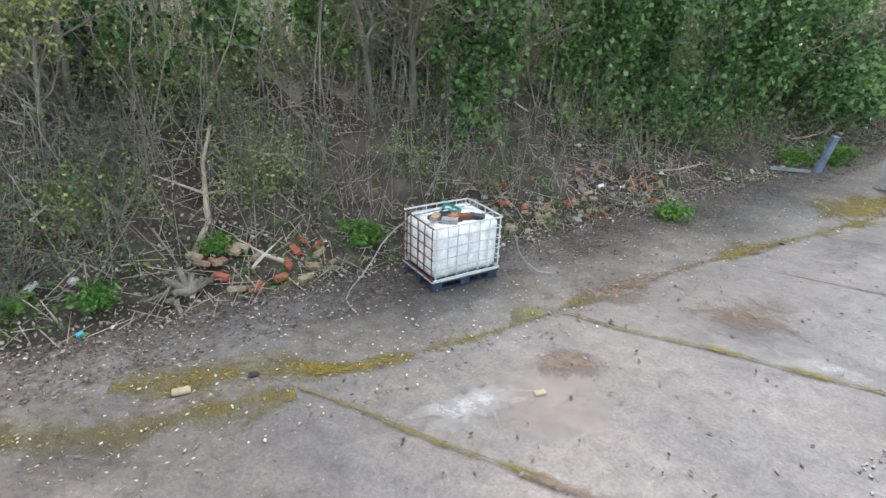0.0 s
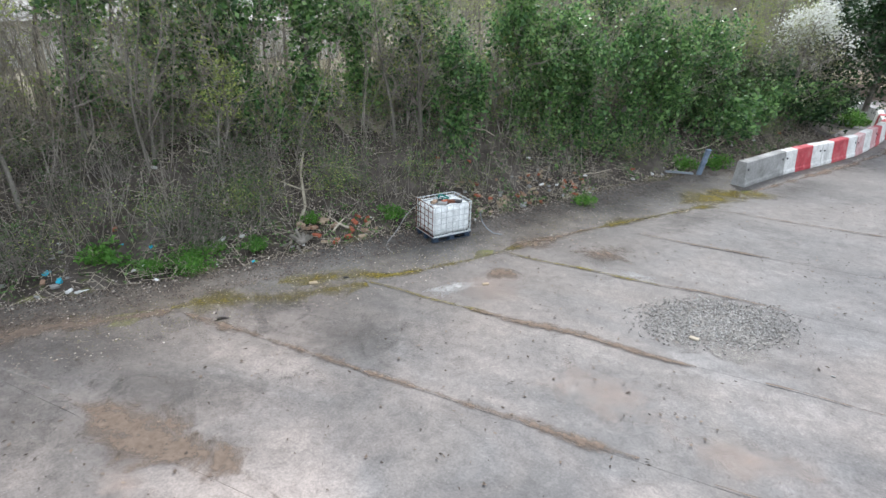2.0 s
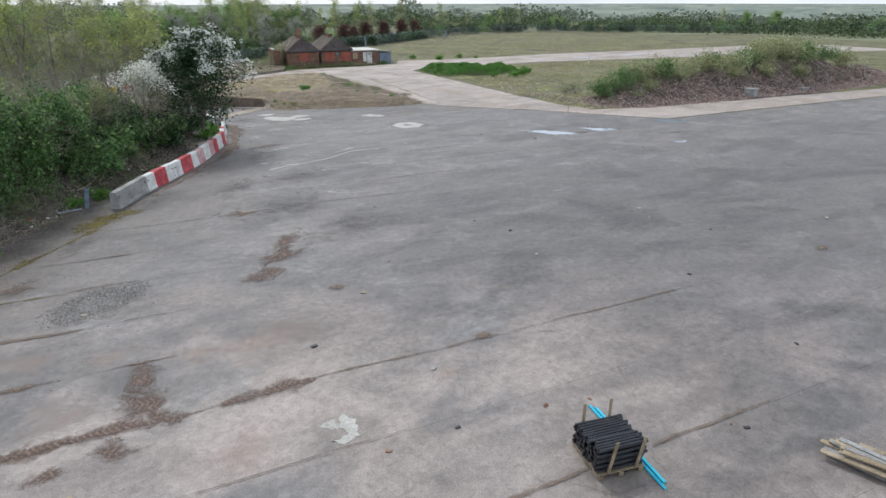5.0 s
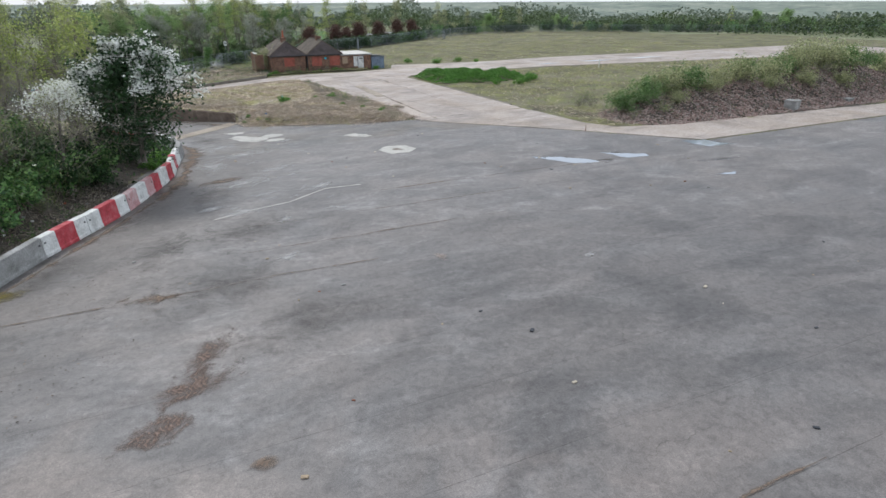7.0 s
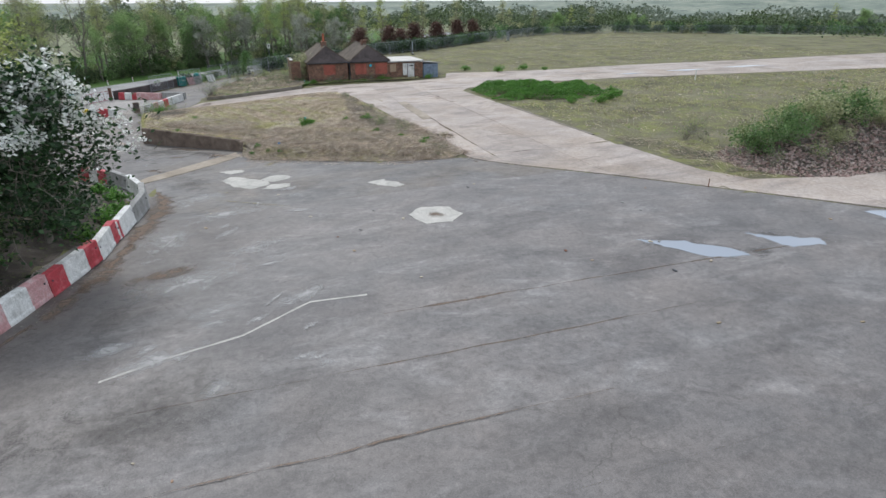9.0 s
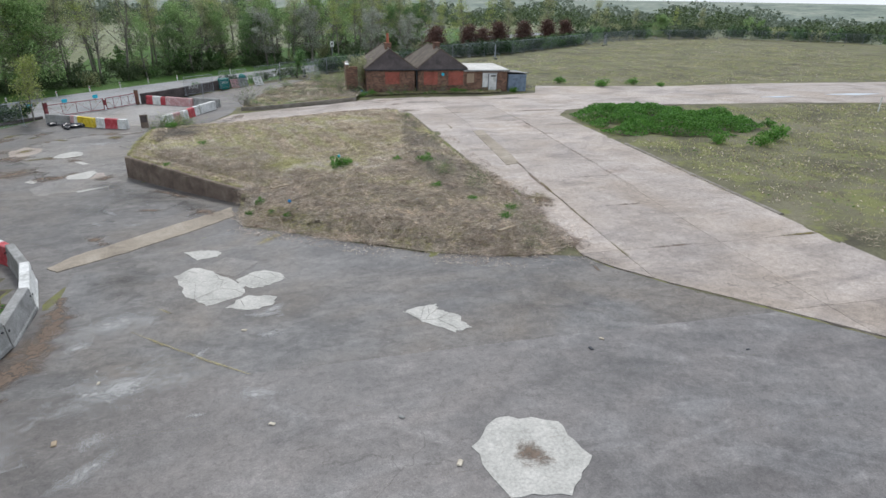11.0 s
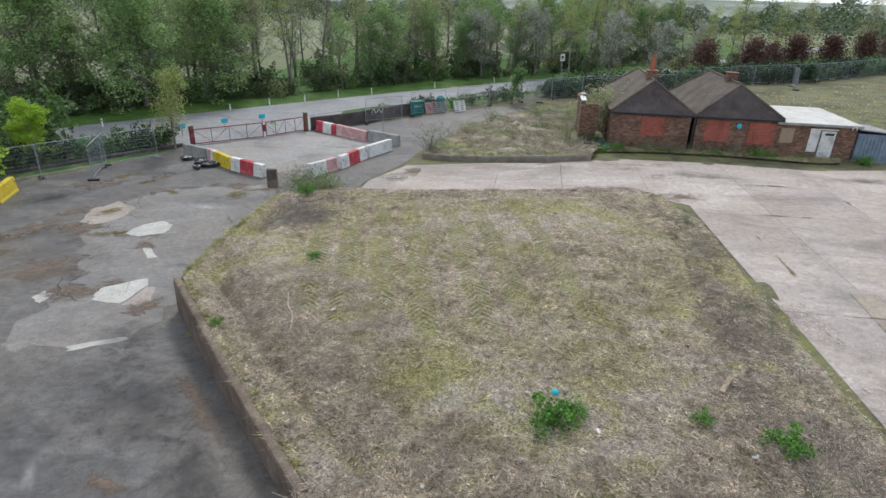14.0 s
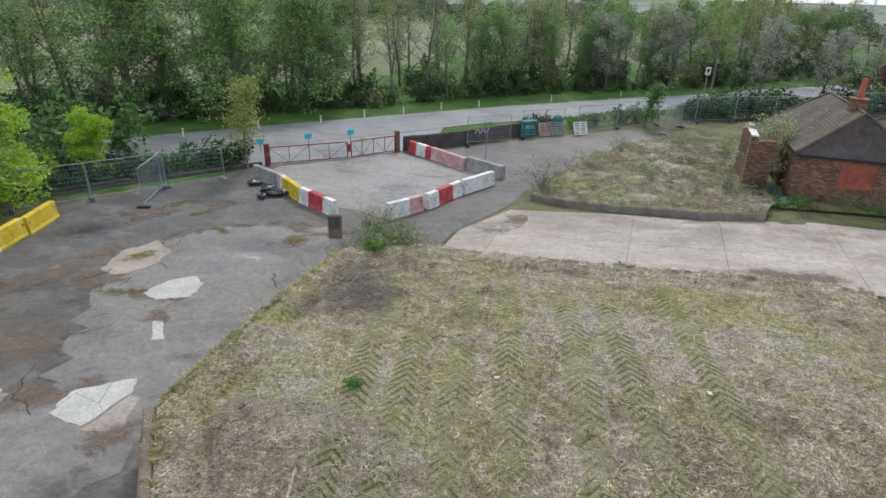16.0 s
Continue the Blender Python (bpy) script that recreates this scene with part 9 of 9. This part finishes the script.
strewn(FOOT, 5000, 25, lambda x, y: level(x, y) + 0.07, 0, "grass", "grass_tufts", "rough grass along the foot of the huts", flat=False, tall=0.3)
for i in range(26):
    x = rr.uniform(25, 38.4)
    plant(rr.choice((WEED[0], SHRUB[3], WEED[1], SHRUB[1])), x, 78.8 - abs(rr.gauss(0, .3)), rr.uniform(.3, .6), z=lev1(x, 78.6) + .03)
strewn([(16.0, 44.6), (18.6, 42.6), (21.6, 40.1), (24.4, 38.3), (27.8, 37.2), (30.2, 37.2), (30.4, 41), (29.9, 48), (29.2, 52), (28.8, 60), (27.4, 60), (28.8, 46), (28.4, 38.7), (23.8, 40), (19.4, 43.4), (17, 45.2)], 24000, 27, lambda x, y: level(x, y) - .005, 0.07, "reed", "blown_straw", "broken straw spilt over the paving edge", weight=patchy(1, 4, .9, -.1))
for x, y, s in ((7.6, 71.2, .8), (8.4, 70.6, .8), (9.2, 70.2, .7), (6.9, 71.6, .6), (10.0, 69.6, .6)):
    plant(rr.choice((SHRUB[1], SHRUB[3], SHRUB[0])), x, y, s, z=lev1(x, y))
    plant(WEED[0], x + .3, y - .3, s * .55, z=lev1(x, y))
for i in range(40):
    x, y, a = along([(28.6, 38.8), (28.7, 46), (28.0, 51), (27.4, 58), (27.3, 64)], 27 * rr.random())
    plant(rr.choice((SHRUB[1], SHRUB[3])), x - rr.uniform(0, 1.2), y, rr.uniform(.18, .36), z=plot1(x - .5, y) - .02)

# ---- green patch and rubble heap ----
def heap(name, x0, x1, y0, y1, nx, ny, fn, material, label, category):
    gx, gy = np.meshgrid(np.linspace(x0, x1, nx), np.linspace(y0, y1, ny))
    z = fn(gx, gy)
    idx = np.arange(nx * ny).reshape(ny, nx)
    q = np.stack((idx[:-1, :-1], idx[:-1, 1:], idx[1:, 1:], idx[1:, :-1]), -1).reshape(-1, 4)
    return tagged(hang(name, raw(name, np.stack((gx, gy, z), -1).reshape(-1, 3), q), material, smooth=True), label, category, kind="stuff")


GREEN_PATCH = [(39.4, 63.5), (39.4, 56.0), (43.3, 55.2), (47.7, 54.4), (52, 57.0), (51.5, 62), (46.5, 66.8)]
g = np.random.default_rng(31)
x, y = g.uniform(39, 53, 80000), g.uniform(53.5, 68, 80000)
rim = line_distance(GREEN_PATCH, x, y, True)
mound = np.zeros(len(x))
for _ in range(75):
    cx, cy, rad, hgt = g.uniform(39.5, 52), g.uniform(54, 67), g.uniform(0.6, 1.7), g.uniform(0.35, 1.15)
    mound = np.maximum(mound, hgt * np.sqrt(np.clip(1 - ((x - cx) ** 2 + (y - cy) ** 2) / rad ** 2, 0, 1)))
ok = inside(GREEN_PATCH, x, y) & (g.uniform(0, 1, len(x)) < 0.15 + rim) & (mound > 0.02)
x, y, rim, mound = x[ok], y[ok], rim[ok], mound[ok]
top = np.clip(rim / 1.3, 0.25, 1) * (0.12 + mound)
c = np.column_stack((x, y, level(x, y) + top * np.sqrt(g.uniform(0.3, 1, len(x)))))
tagged(hang("green_undergrowth", raw("green_undergrowth", *leaf_quads(c, 0.07, g)), M["weed"]), "bright green patch of nettles and weeds", "undergrowth", kind="stuff")
for x, y, s in ((49.8, 53.4, 1.2), (51.5, 55.0, 1.0), (52.8, 57.6, .8), (48.0, 52.2, 1.0), (45.5, 53.2, 0.9), (50.5, 80.5, 1.2), (55, 82, 1.0), (57, 79.8, .7), (47, 84, 1)):
    plant(WEED[0], x, y, s * 1.3, z=lev1(x, y))


def rubble_height(x, y):
    h = 0
    for cx, cy, sx, sy, a in ((46.8, 30.4, 2.6, 2.3, 1.35), (51.5, 30.8, 3.2, 2.5, 1.75), (58, 31.0, 4.0, 2.8, 2.2), (66, 31.4, 4.5, 3.0, 2.9), (74, 32, 4.5, 2.8, 2.5), (83, 32.5, 6, 2.8, 1.7)):
        h = h + a * np.exp(-((x - cx) / sx) ** 2 - ((y - cy) / sy) ** 2)
    n = 0.14 * np.sin(x * 1.9 + y) * np.sin(y * 2.3 - x * .6) + 0.07 * np.sin(x * 5.1) * np.sin(y * 4.7)
    return h + n * np.clip(h, 0, 1) - 0.12


heap("rubble_heap", 41, 92, 25.5, 38, 130, 40, rubble_height, M["soil"], "long heap of soil and crushed brick", "rubble heap")
g = np.random.default_rng(33)
x, y = g.uniform(42, 88, 60000), g.uniform(26.3, 37, 60000)
ok = (rubble_height(x, y) > -0.03) & (g.uniform(0, 1, len(x)) < np.where(y < 31.5, 0.9, .25))
x, y = x[ok][:15000], y[ok][:15000]
p = np.column_stack((x, y, rubble_height(x, y) + 0.02))
way = unit(g.normal(size=(len(x), 3)) * np.array([1, 1, .5])) * g.uniform(0.03, 0.13, (len(x), 1))
rad = g.uniform(0.018, 0.07, len(x))
tagged(hang("brick_rubble", raw("brick_rubble", *prisms(p - way, p + way, rad, rad * .85, 4)), M["rubble"]), "pinkish crushed brick rubble", "rubble", kind="stuff")
BROOM = [make_bush("broom_bush", "rounded olive green bush on the rubble heap", "bush", "bushes on the rubble", 160 + i, 1.0, 1.5, k, 2400, 0.06, n_stem=34, lumps=16) for i, k in enumerate(("olive", "green"))]
for x, y, s, k in ((45.6, 30.2, .7, 1), (46.8, 30.6, .85, 1), (44.4, 30.9, .8, 1), (47.9, 31.8, 1.0, 0), (51.4, 31.2, 1.0, 1), (52.6, 32.0, 1.0, 0), (45.2, 32.0, .8, 0), (49.0, 31.0, 1.0, 0), (50.0, 31.8, .9, 0), (55.0, 31.5, .95, 0), (57.2, 30.8, 1.0, 0), (58.6, 31.6, .9, 1), (61, 31.2, 1.0, 0), (63, 31.8, 1.05, 1), (65, 31.2, 1.1, 0), (66.5, 32, 1.15, 0), (68.5, 31.4, 1.25, 0), (70.3, 32, 1.25, 0), (72, 31.5, 1.1, 1), (74, 32.4, 1.0, 0), (76.5, 32.0, .9, 1), (80, 32, 1.0, 0), (53, 30.0, .6, 0), (48.4, 29.2, .5, 0), (59.5, 29.6, .6, 0), (64, 29.4, .7, 0), (69, 29.2, .7, 0)):
    plant(BROOM[k], x, y, s * 1.3, z=float(rubble_height(np.array(x), np.array(y))) - .05)
for i in range(26):
    x, y = rr.uniform(43.5, 76), rr.uniform(28.3, 33)
    plant(rr.choice((SHRUB[1], SHRUB[3], SHRUB[2])), x, y, rr.uniform(.45, .8), z=float(rubble_height(np.array(x), np.array(y))))
strewn([(42, 28), (47, 27.2), (60, 27.4), (76, 28), (76, 35), (60, 35), (46, 34), (42, 33)], 6000, 26, lambda x, y: np.maximum(rubble_height(x, y), level(x, y)), 0.22, "reed", "brushwood", "brown brushwood strewn over the rubble heap")
strewn([(40.5, 28.5), (43, 27.6), (47, 27.2), (46, 33), (42.5, 38), (40.4, 40), (40.6, 33)], 3500, 12, level, 0.15, "straw", "dead_grass", "dead grass beside the concrete road")
strewn([(41, 40), (44, 34), (60, 40), (110, 48), (110, 62), (60, 66), (53, 64), (52, 56), (41, 54)], 14000, 13, level, 0, "grass", "field_grass", "thin grass on the cleared ground", flat=False, tall=0.2)
strewn([(44, 83), (60, 80.5), (120, 81), (110, 110), (60, 112)], 12000, 14, level, 0, "grass", "field_grass", "thin grass on the cleared ground", flat=False, tall=0.25)

def tussocks(poly, n, seed, size, key, name, label, f):
    g = np.random.default_rng(seed)
    xs, ys = [p[0] for p in poly], [p[1] for p in poly]
    x, y = g.uniform(min(xs), max(xs), n * 4), g.uniform(min(ys), max(ys), n * 4)
    ok = inside(poly, x, y) & (g.uniform(0, 1, len(x)) < f(x, y) ** 1.6)
    x, y = x[ok][:n], y[ok][:n]
    c = np.column_stack((x, y, level(x, y) + g.uniform(0, size * .7, len(x))))
    tagged(hang(name, raw(name, *leaf_quads(c, size, g, slim=.4)), M[key]), label, name.replace("_", " "), kind="stuff")


EAST = [(40.2, 42), (44, 35), (60, 37.5), (108, 44), (108, 62), (60, 66), (53, 64.5), (52, 56), (47, 53.6), (40, 55)]
NORTH = [(42, 79.5), (46, 83), (60, 80.5), (115, 81), (118, 148), (92, 146), (73, 132), (52, 112), (42, 105), (36, 92), (41.8, 86)]
for poly, n, sd in ((EAST, 16000, 61), (NORTH, 20000, 64)):
    tussocks(poly, n, sd, 0.06, "grass", "field_tussocks", "yellow-green grass tussocks on the cleared ground", patchy(1, 3, .21, .0))
    tussocks(poly, n // 2, sd + 1, 0.065, "reed", "field_stalks", "brown dead stalks on the cleared ground", patchy(5, 1, .27, .05))
    tussocks(poly, n // 4, sd + 2, 0.06, "weed", "field_weeds", "low green weeds on the cleared ground", patchy(2, 6, .35, -.45))
    tussocks(poly, n // 4, sd + 3, 0.045, "chips", "field_stones", "pale stones and chips on the cleared ground", patchy(7, 2, .3, -.2))
for x, y, s in ((45.0, 37.2, .8), (46.0, 37.9, .9), (44.4, 36.6, .7), (46.8, 38.6, .8), (47.6, 39.6, .7), (45.6, 36.6, .6), (47.0, 37.6, .7)):
    plant(SHRUB[3], x, y, s * .8, z=lev1(x, y))

# ---- trees beyond the road and along the far fence ----
BELT = [make_tree("tall_tree", lab, "tree", "trees beyond the road", 200 + i, h, 0.17, bare, nb, rc, 0.14, 2, k, n, sz, pf, ivy=iv, ivy_top=0.55, ivy_r=0.4, depth=1, twig_key="bark", clumps=cl)
        for i, (h, bare, nb, rc, k, n, sz, pf, cl, iv, lab) in enumerate((
            (11.5, .25, 24, 3.0, "olive", 4200, 0.085, 0.75, 60, 0, "tall slender roadside tree with olive spring leaves"), (12.5, .30, 22, 2.7, "spring", 3200, 0.08, 0.6, 55, 0, "tall slender tree with thin yellow-green leaves"),
            (9.5, .18, 24, 3.4, "willow", 6400, 0.095, 0.85, 50, 0, "leafy mid green roadside tree"), (11.5, .30, 24, 2.6, "olive", 1300, 0.07, 0.5, 45, 1400, "bare grey roadside tree with ivy on its trunk"), (8.5, .15, 24, 3.0, "green", 5600, 0.09, 0.8, 46, 600, "dense green roadside tree"), (12.0, .28, 26, 2.6, "olive", 700, 0.06, 0.5, 40, 0, "leafless grey roadside tree")))]
BIG = make_tree("broad_tree", "broad green willow with drooping leafy crown", "tree", "trees beyond the road", 210, 10.5, 0.25, 0.12, 30, 4.6, 0.02, 2, "willow", 19000, 0.11, 1.05, depth=2, twig_key="bark", clumps=110)
GREY = make_tree("grey_willow", "greyish budding willow beyond the fence", "tree", "trees beyond the road", 211, 8.0, 0.18, 0.15, 24, 3.4, 0.06, 2, "greyleaf", 4200, 0.10, 0.6, twig_key="bark", clumps=60)
COPPER = make_tree("copper_tree", "small dark red leaved tree along the fence", "tree", "red trees along the fence", 212, 4.0, 0.12, 0.06, 26, 1.8, 0.05, 2, "copper", 6500, 0.11, 0.42)
LIME = make_tree("lime_tree", "bushy bright green tree by the fence", "tree", "trees by the fence", 213, 5.0, 0.10, 0.08, 28, 2.0, 0.04, 2, "bright", 16000, 0.075, 0.5, clumps=120)
OLIVE = make_tree("slender_tree", "slender young tree with sparse yellow-green leaves", "tree", "trees by the fence", 214, 5.4, 0.08, 0.22, 20, 1.7, 0.12, 3, "spring", 3000, 0.075, 0.20)
HEDGE = [make_bush("hedge_bush", "rounded green hedge bush", "bush", "hedge bushes", 220 + i, 1.5, 2.4, k, 800, 0.18, n_stem=7, lumps=14) for i, k in enumerate(("green", "olive", "spring", "green"))]
rr = random.Random(15)
LF = length_of(ROAD_FAR)
DUSK = [make_bush("understorey_shrub", "dark green shrub below the roadside trees", "bush", "undergrowth beyond the road", 240 + i, 1.5, 2.3, "duskwood", 1300, 0.12, n_stem=12, lumps=18, twig_key="bark") for i in range(3)]
for off, step, jitter in ((7.0, 3.0, 1.3), (10.5, 3.6, 1.6), (15.0, 4.6, 2.2), (21.0, 7.0, 3.0)):
    s = 36.0
    while s < 152:
        x, y, a = along(ROAD_FAR, s)
        o = off + rr.uniform(-jitter, jitter)
        px, py = x - math.sin(radians(a)) * o, y + math.cos(radians(a)) * o
        plant(rr.choice((BELT[0], BELT[0], BELT[1], BELT[1], BELT[2], BELT[3], BELT[3], BELT[4], BELT[5])), px, py, rr.uniform(0.72, 1.05), z=-2.3)
        s += step * rr.uniform(0.7, 1.35)
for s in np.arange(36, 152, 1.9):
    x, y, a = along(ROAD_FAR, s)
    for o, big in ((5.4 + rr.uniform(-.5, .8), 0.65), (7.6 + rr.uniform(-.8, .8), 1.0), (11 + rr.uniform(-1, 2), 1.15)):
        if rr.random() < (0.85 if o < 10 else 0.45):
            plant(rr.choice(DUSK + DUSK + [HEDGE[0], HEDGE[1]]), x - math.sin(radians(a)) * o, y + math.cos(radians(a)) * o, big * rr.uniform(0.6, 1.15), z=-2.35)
for x, y, s in ((-15.0, 91.0, 1.0), (-21, 86, 1.05), (-19.0, 98, 1.1), (-11.5, 97, .95)):
    plant(BIG, x, y, s, z=-2.4)
for x, y, s in ((13, 122, 1.0), (20, 128, 1.05), (30, 128, 1.0), (36, 126, .9), (43, 132, .9)):
    plant(GREY, x, y, s, z=-2.2)
plant(LIME, -10.2, 66.6, 1.4, z=-2.2)
plant(LIME, -12.0, 64.9, 1.45, z=-2.0)
plant(LIME, -10.5, 72.5, .7, z=-2.2)
for x, y, s in ((-13.5, 77.0, 1.2), (-15.5, 74.5, 1.4), (-12.5, 72.0, 1.2)):
    plant(HEDGE[0], x, y, s, z=-2.3)
plant(OLIVE, -4.0, 77.6, .95, z=-2.1)
DARK = make_bush("dark_hedge", "dense dark green hedge behind the mesh fence", "hedge", "hedge behind the fence", 231, 1.2, 1.7, "darkivy", 1150, 0.095, n_stem=8, lumps=16)
for line_, n, off0, off1, sc in ((FENCE[2:8], 90, 0.8, 2.6, 1.1), (FENCE[7:], 60, 1.5, 4.5, 1.6), ([(-4.2, 77.6), (-10.6, 69.0)], 11, 0.7, 1.6, .8), ([(-10.6, 69.0), (-16, 63)], 6, .8, 1.8, 1.0), ([(6.4, 88.8), (14.5, 95.6)], 6, .6, 1.0, .7)):
    for i in range(n):
        x, y, a = along(line_, length_of(line_) * (i + rr.random()) / n)
        o = rr.uniform(off0, off1)
        px, py = x - math.sin(radians(a)) * o, y + math.cos(radians(a)) * o
        if line_[0][0] < 0:
            px, py = x + math.sin(radians(a)) * o, y - math.cos(radians(a)) * o
        plant(rr.choice((DARK, DARK, GREEN[1])), px, py, sc * rr.uniform(.75, 1.2), z=lev1(px, py) - .1)
for i in range(14):
    x, y = on_bank(s_at(8.0, 26.0) - 3 + 10 * rr.random(), rr.uniform(0.6, 2.6))
    plant(DARK, x, y, rr.uniform(.6, .95))
for (x0, y0), (x1, y1), n in (((-4.4, 78.2), (-10.8, 69.8), 9), ((13.5, 95.0), (26, 104.5), 10), ((27, 105), (44, 112.5), 9)):
    for i in range(n):
        t = (i + rr.random()) / n
        x, y = x0 + (x1 - x0) * t, y0 + (y1 - y0) * t
        plant(rr.choice((GREEN[0], GREEN[1], SHRUB[2])), x - .5, y + .8, rr.uniform(.55, .85), z=lev1(x, y))
for x, y, s in ((38.4, 114.0, 1.0), (44.5, 117.0, .95), (47.5, 119.5, .85), (51.5, 122.0, 1.05), (58, 127.5, 1.0), (64.5, 133.5, 1.0), (70.5, 138.5, .95)):
    plant(COPPER, x, y, s, z=lev1(x, y))
for i in range(46):
    t = rr.random()
    x, y, a = along(FENCE[4:10], length_of(FENCE[4:10]) * t)
    o = rr.uniform(6, 22)
    px, py = x - math.sin(radians(a)) * o, y + math.cos(radians(a)) * o
    plant(rr.choice(HEDGE + DUSK + BELT[:3]), px, py, rr.uniform(0.6, 0.9), z=-1.2)
F2 = FENCE[8:]
for i in range(84):
    t = (i + rr.random()) / 84
    x, y, a = along(F2, length_of(F2) * t)
    o = rr.uniform(3, 26)
    px, py = x - math.sin(radians(a)) * o, y + math.cos(radians(a)) * o
    if rr.random() < 0.75:
        plant(rr.choice(HEDGE[:2] + DUSK), px, py, rr.uniform(0.8, 1.5), z=-0.8)
    else:
        plant(rr.choice(BELT[:3] + [BIG]), px, py, rr.uniform(0.4, 0.62), z=-1.0)
for ob in IVY + BARE + SPRING + SHRUB + GREEN + [BLOSSOM, PALEB] + WEED + [FERN, BUDD, IVYPOST] + BROOM + BELT + [BIG, GREY, COPPER, LIME, OLIVE, DARK, THORN] + HEDGE + DUSK:
    for o in list(ob.children_recursive) + [ob]:
        bpy.data.objects.remove(o)

# far woods and hedgerows in the valley
g = np.random.default_rng(44)
def far_woods(name, n_clump, r0, r1, a0, a1, hgt, key, leaves, size, label):
    c = []
    for i in range(n_clump):
        a, d = radians(g.uniform(a0, a1)), g.uniform(r0, r1)
        cx, cy = 20 + d * math.cos(a), 50 + d * math.sin(a)
        drop = -float(smooth01(np.array((d - 130) / 700))) * 26
        w = g.uniform(6, 16)
        k = leaves
        p = np.column_stack((cx + g.normal(0, w, k), cy + g.normal(0, w * .4, k), drop - 1 + hgt * g.uniform(0.05, 1, k) ** .8 * g.uniform(.6, 1.1)))
        c.append(p)
    c = np.concatenate(c)
    tagged(hang(name, raw(name, *leaf_quads(c, size, g, slim=0.8)), M[key]), label, "woods", kind="stuff")


def wood_row(dist, a0, a1, hgt, n, size, key, label, depth=12):
    a = np.radians(g.uniform(a0, a1, n))
    d = dist + g.normal(0, depth, n)
    crest = hgt * (1 - 0.32 * smooth01((1.05 - a) / 0.35)) * (0.72 + 0.2 * np.sin(a * 23) + 0.16 * np.sin(a * 61 + 1) + 0.12 * np.sin(a * 137 + 2))
    z = -smooth01((d - 130) / 700) * 26 - 1.5 + crest * np.sqrt(g.uniform(0.0, 1.0, n))
    c = np.column_stack((20 + d * np.cos(a), 50 + d * np.sin(a), z))
    tagged(hang("far_woods", raw("far_woods", *leaf_quads(c, size, g, slim=0.8)), M[key]), label, "woods", kind="stuff")


wood_row(178, -8, 125, 7.5, 44000, 0.29, "duskwood", "distant green woods beyond the fence")
wood_row(205, -8, 140, 9.5, 30000, 0.36, "duskwood", "distant green woods beyond the fence")
# these farther rows carry the haze in their leaf colour
wood_row(260, -8, 150, 12.5, 22000, 0.52, "hazetint", "distant woods with haze in their colour", 20)
wood_row(350, -8, 150, 15, 12000, 0.9, "hazetint", "distant woods paled by a haze tint", 30)
wood_row(560, -8, 150, 13, 9000, 1.4, "hazetint", "haze-tinted woods across the valley", 60)
wood_row(900, -8, 150, 15, 9000, 2.4, "hazetint", "haze-tinted woods far across the valley", 160)
far_woods("far_hedges", 240, 420, 1100, -10, 160, 13, "hazetint", 150, 1.5, "haze-tinted hedgerows far across the valley")


def far_shed(x, y, z, w, d, h, turn, key, label):
    root = thing("far_shed", pose(x, y, z, 0, 0, turn), label, "building", "far buildings")
    part("shed_wall", a_box(0, 0, h / 2, w, d, h), M[key], root)
    roof = part("shed_roof", prism(bmesh.new(), [(-d / 2 - .4, 0), (0, h * .45), (d / 2 + .4, 0)], -w / 2 - .4, w / 2 + .4), M["felt"], root, "pale sheet roof")
    roof.matrix_basis = Matrix.Translation((0, 0, h)) @ Euler((radians(90), 0, radians(90))).to_matrix().to_4x4()


far_shed(300, 230, -9, 34, 14, 4.5, 20, "white", "long white shed far across the fields")
far_shed(150, 640, -24, 120, 30, 6, 5, "felt", "wide pale warehouse on the horizon")
far_shed(-40, 700, -24, 150, 30, 6, 0, "felt", "wide pale warehouse on the horizon")
far_shed(-20.5, 14.5, 1.4, 16, 6, 2.6, 60, "felt", "pale sheeted shed behind the thicket")
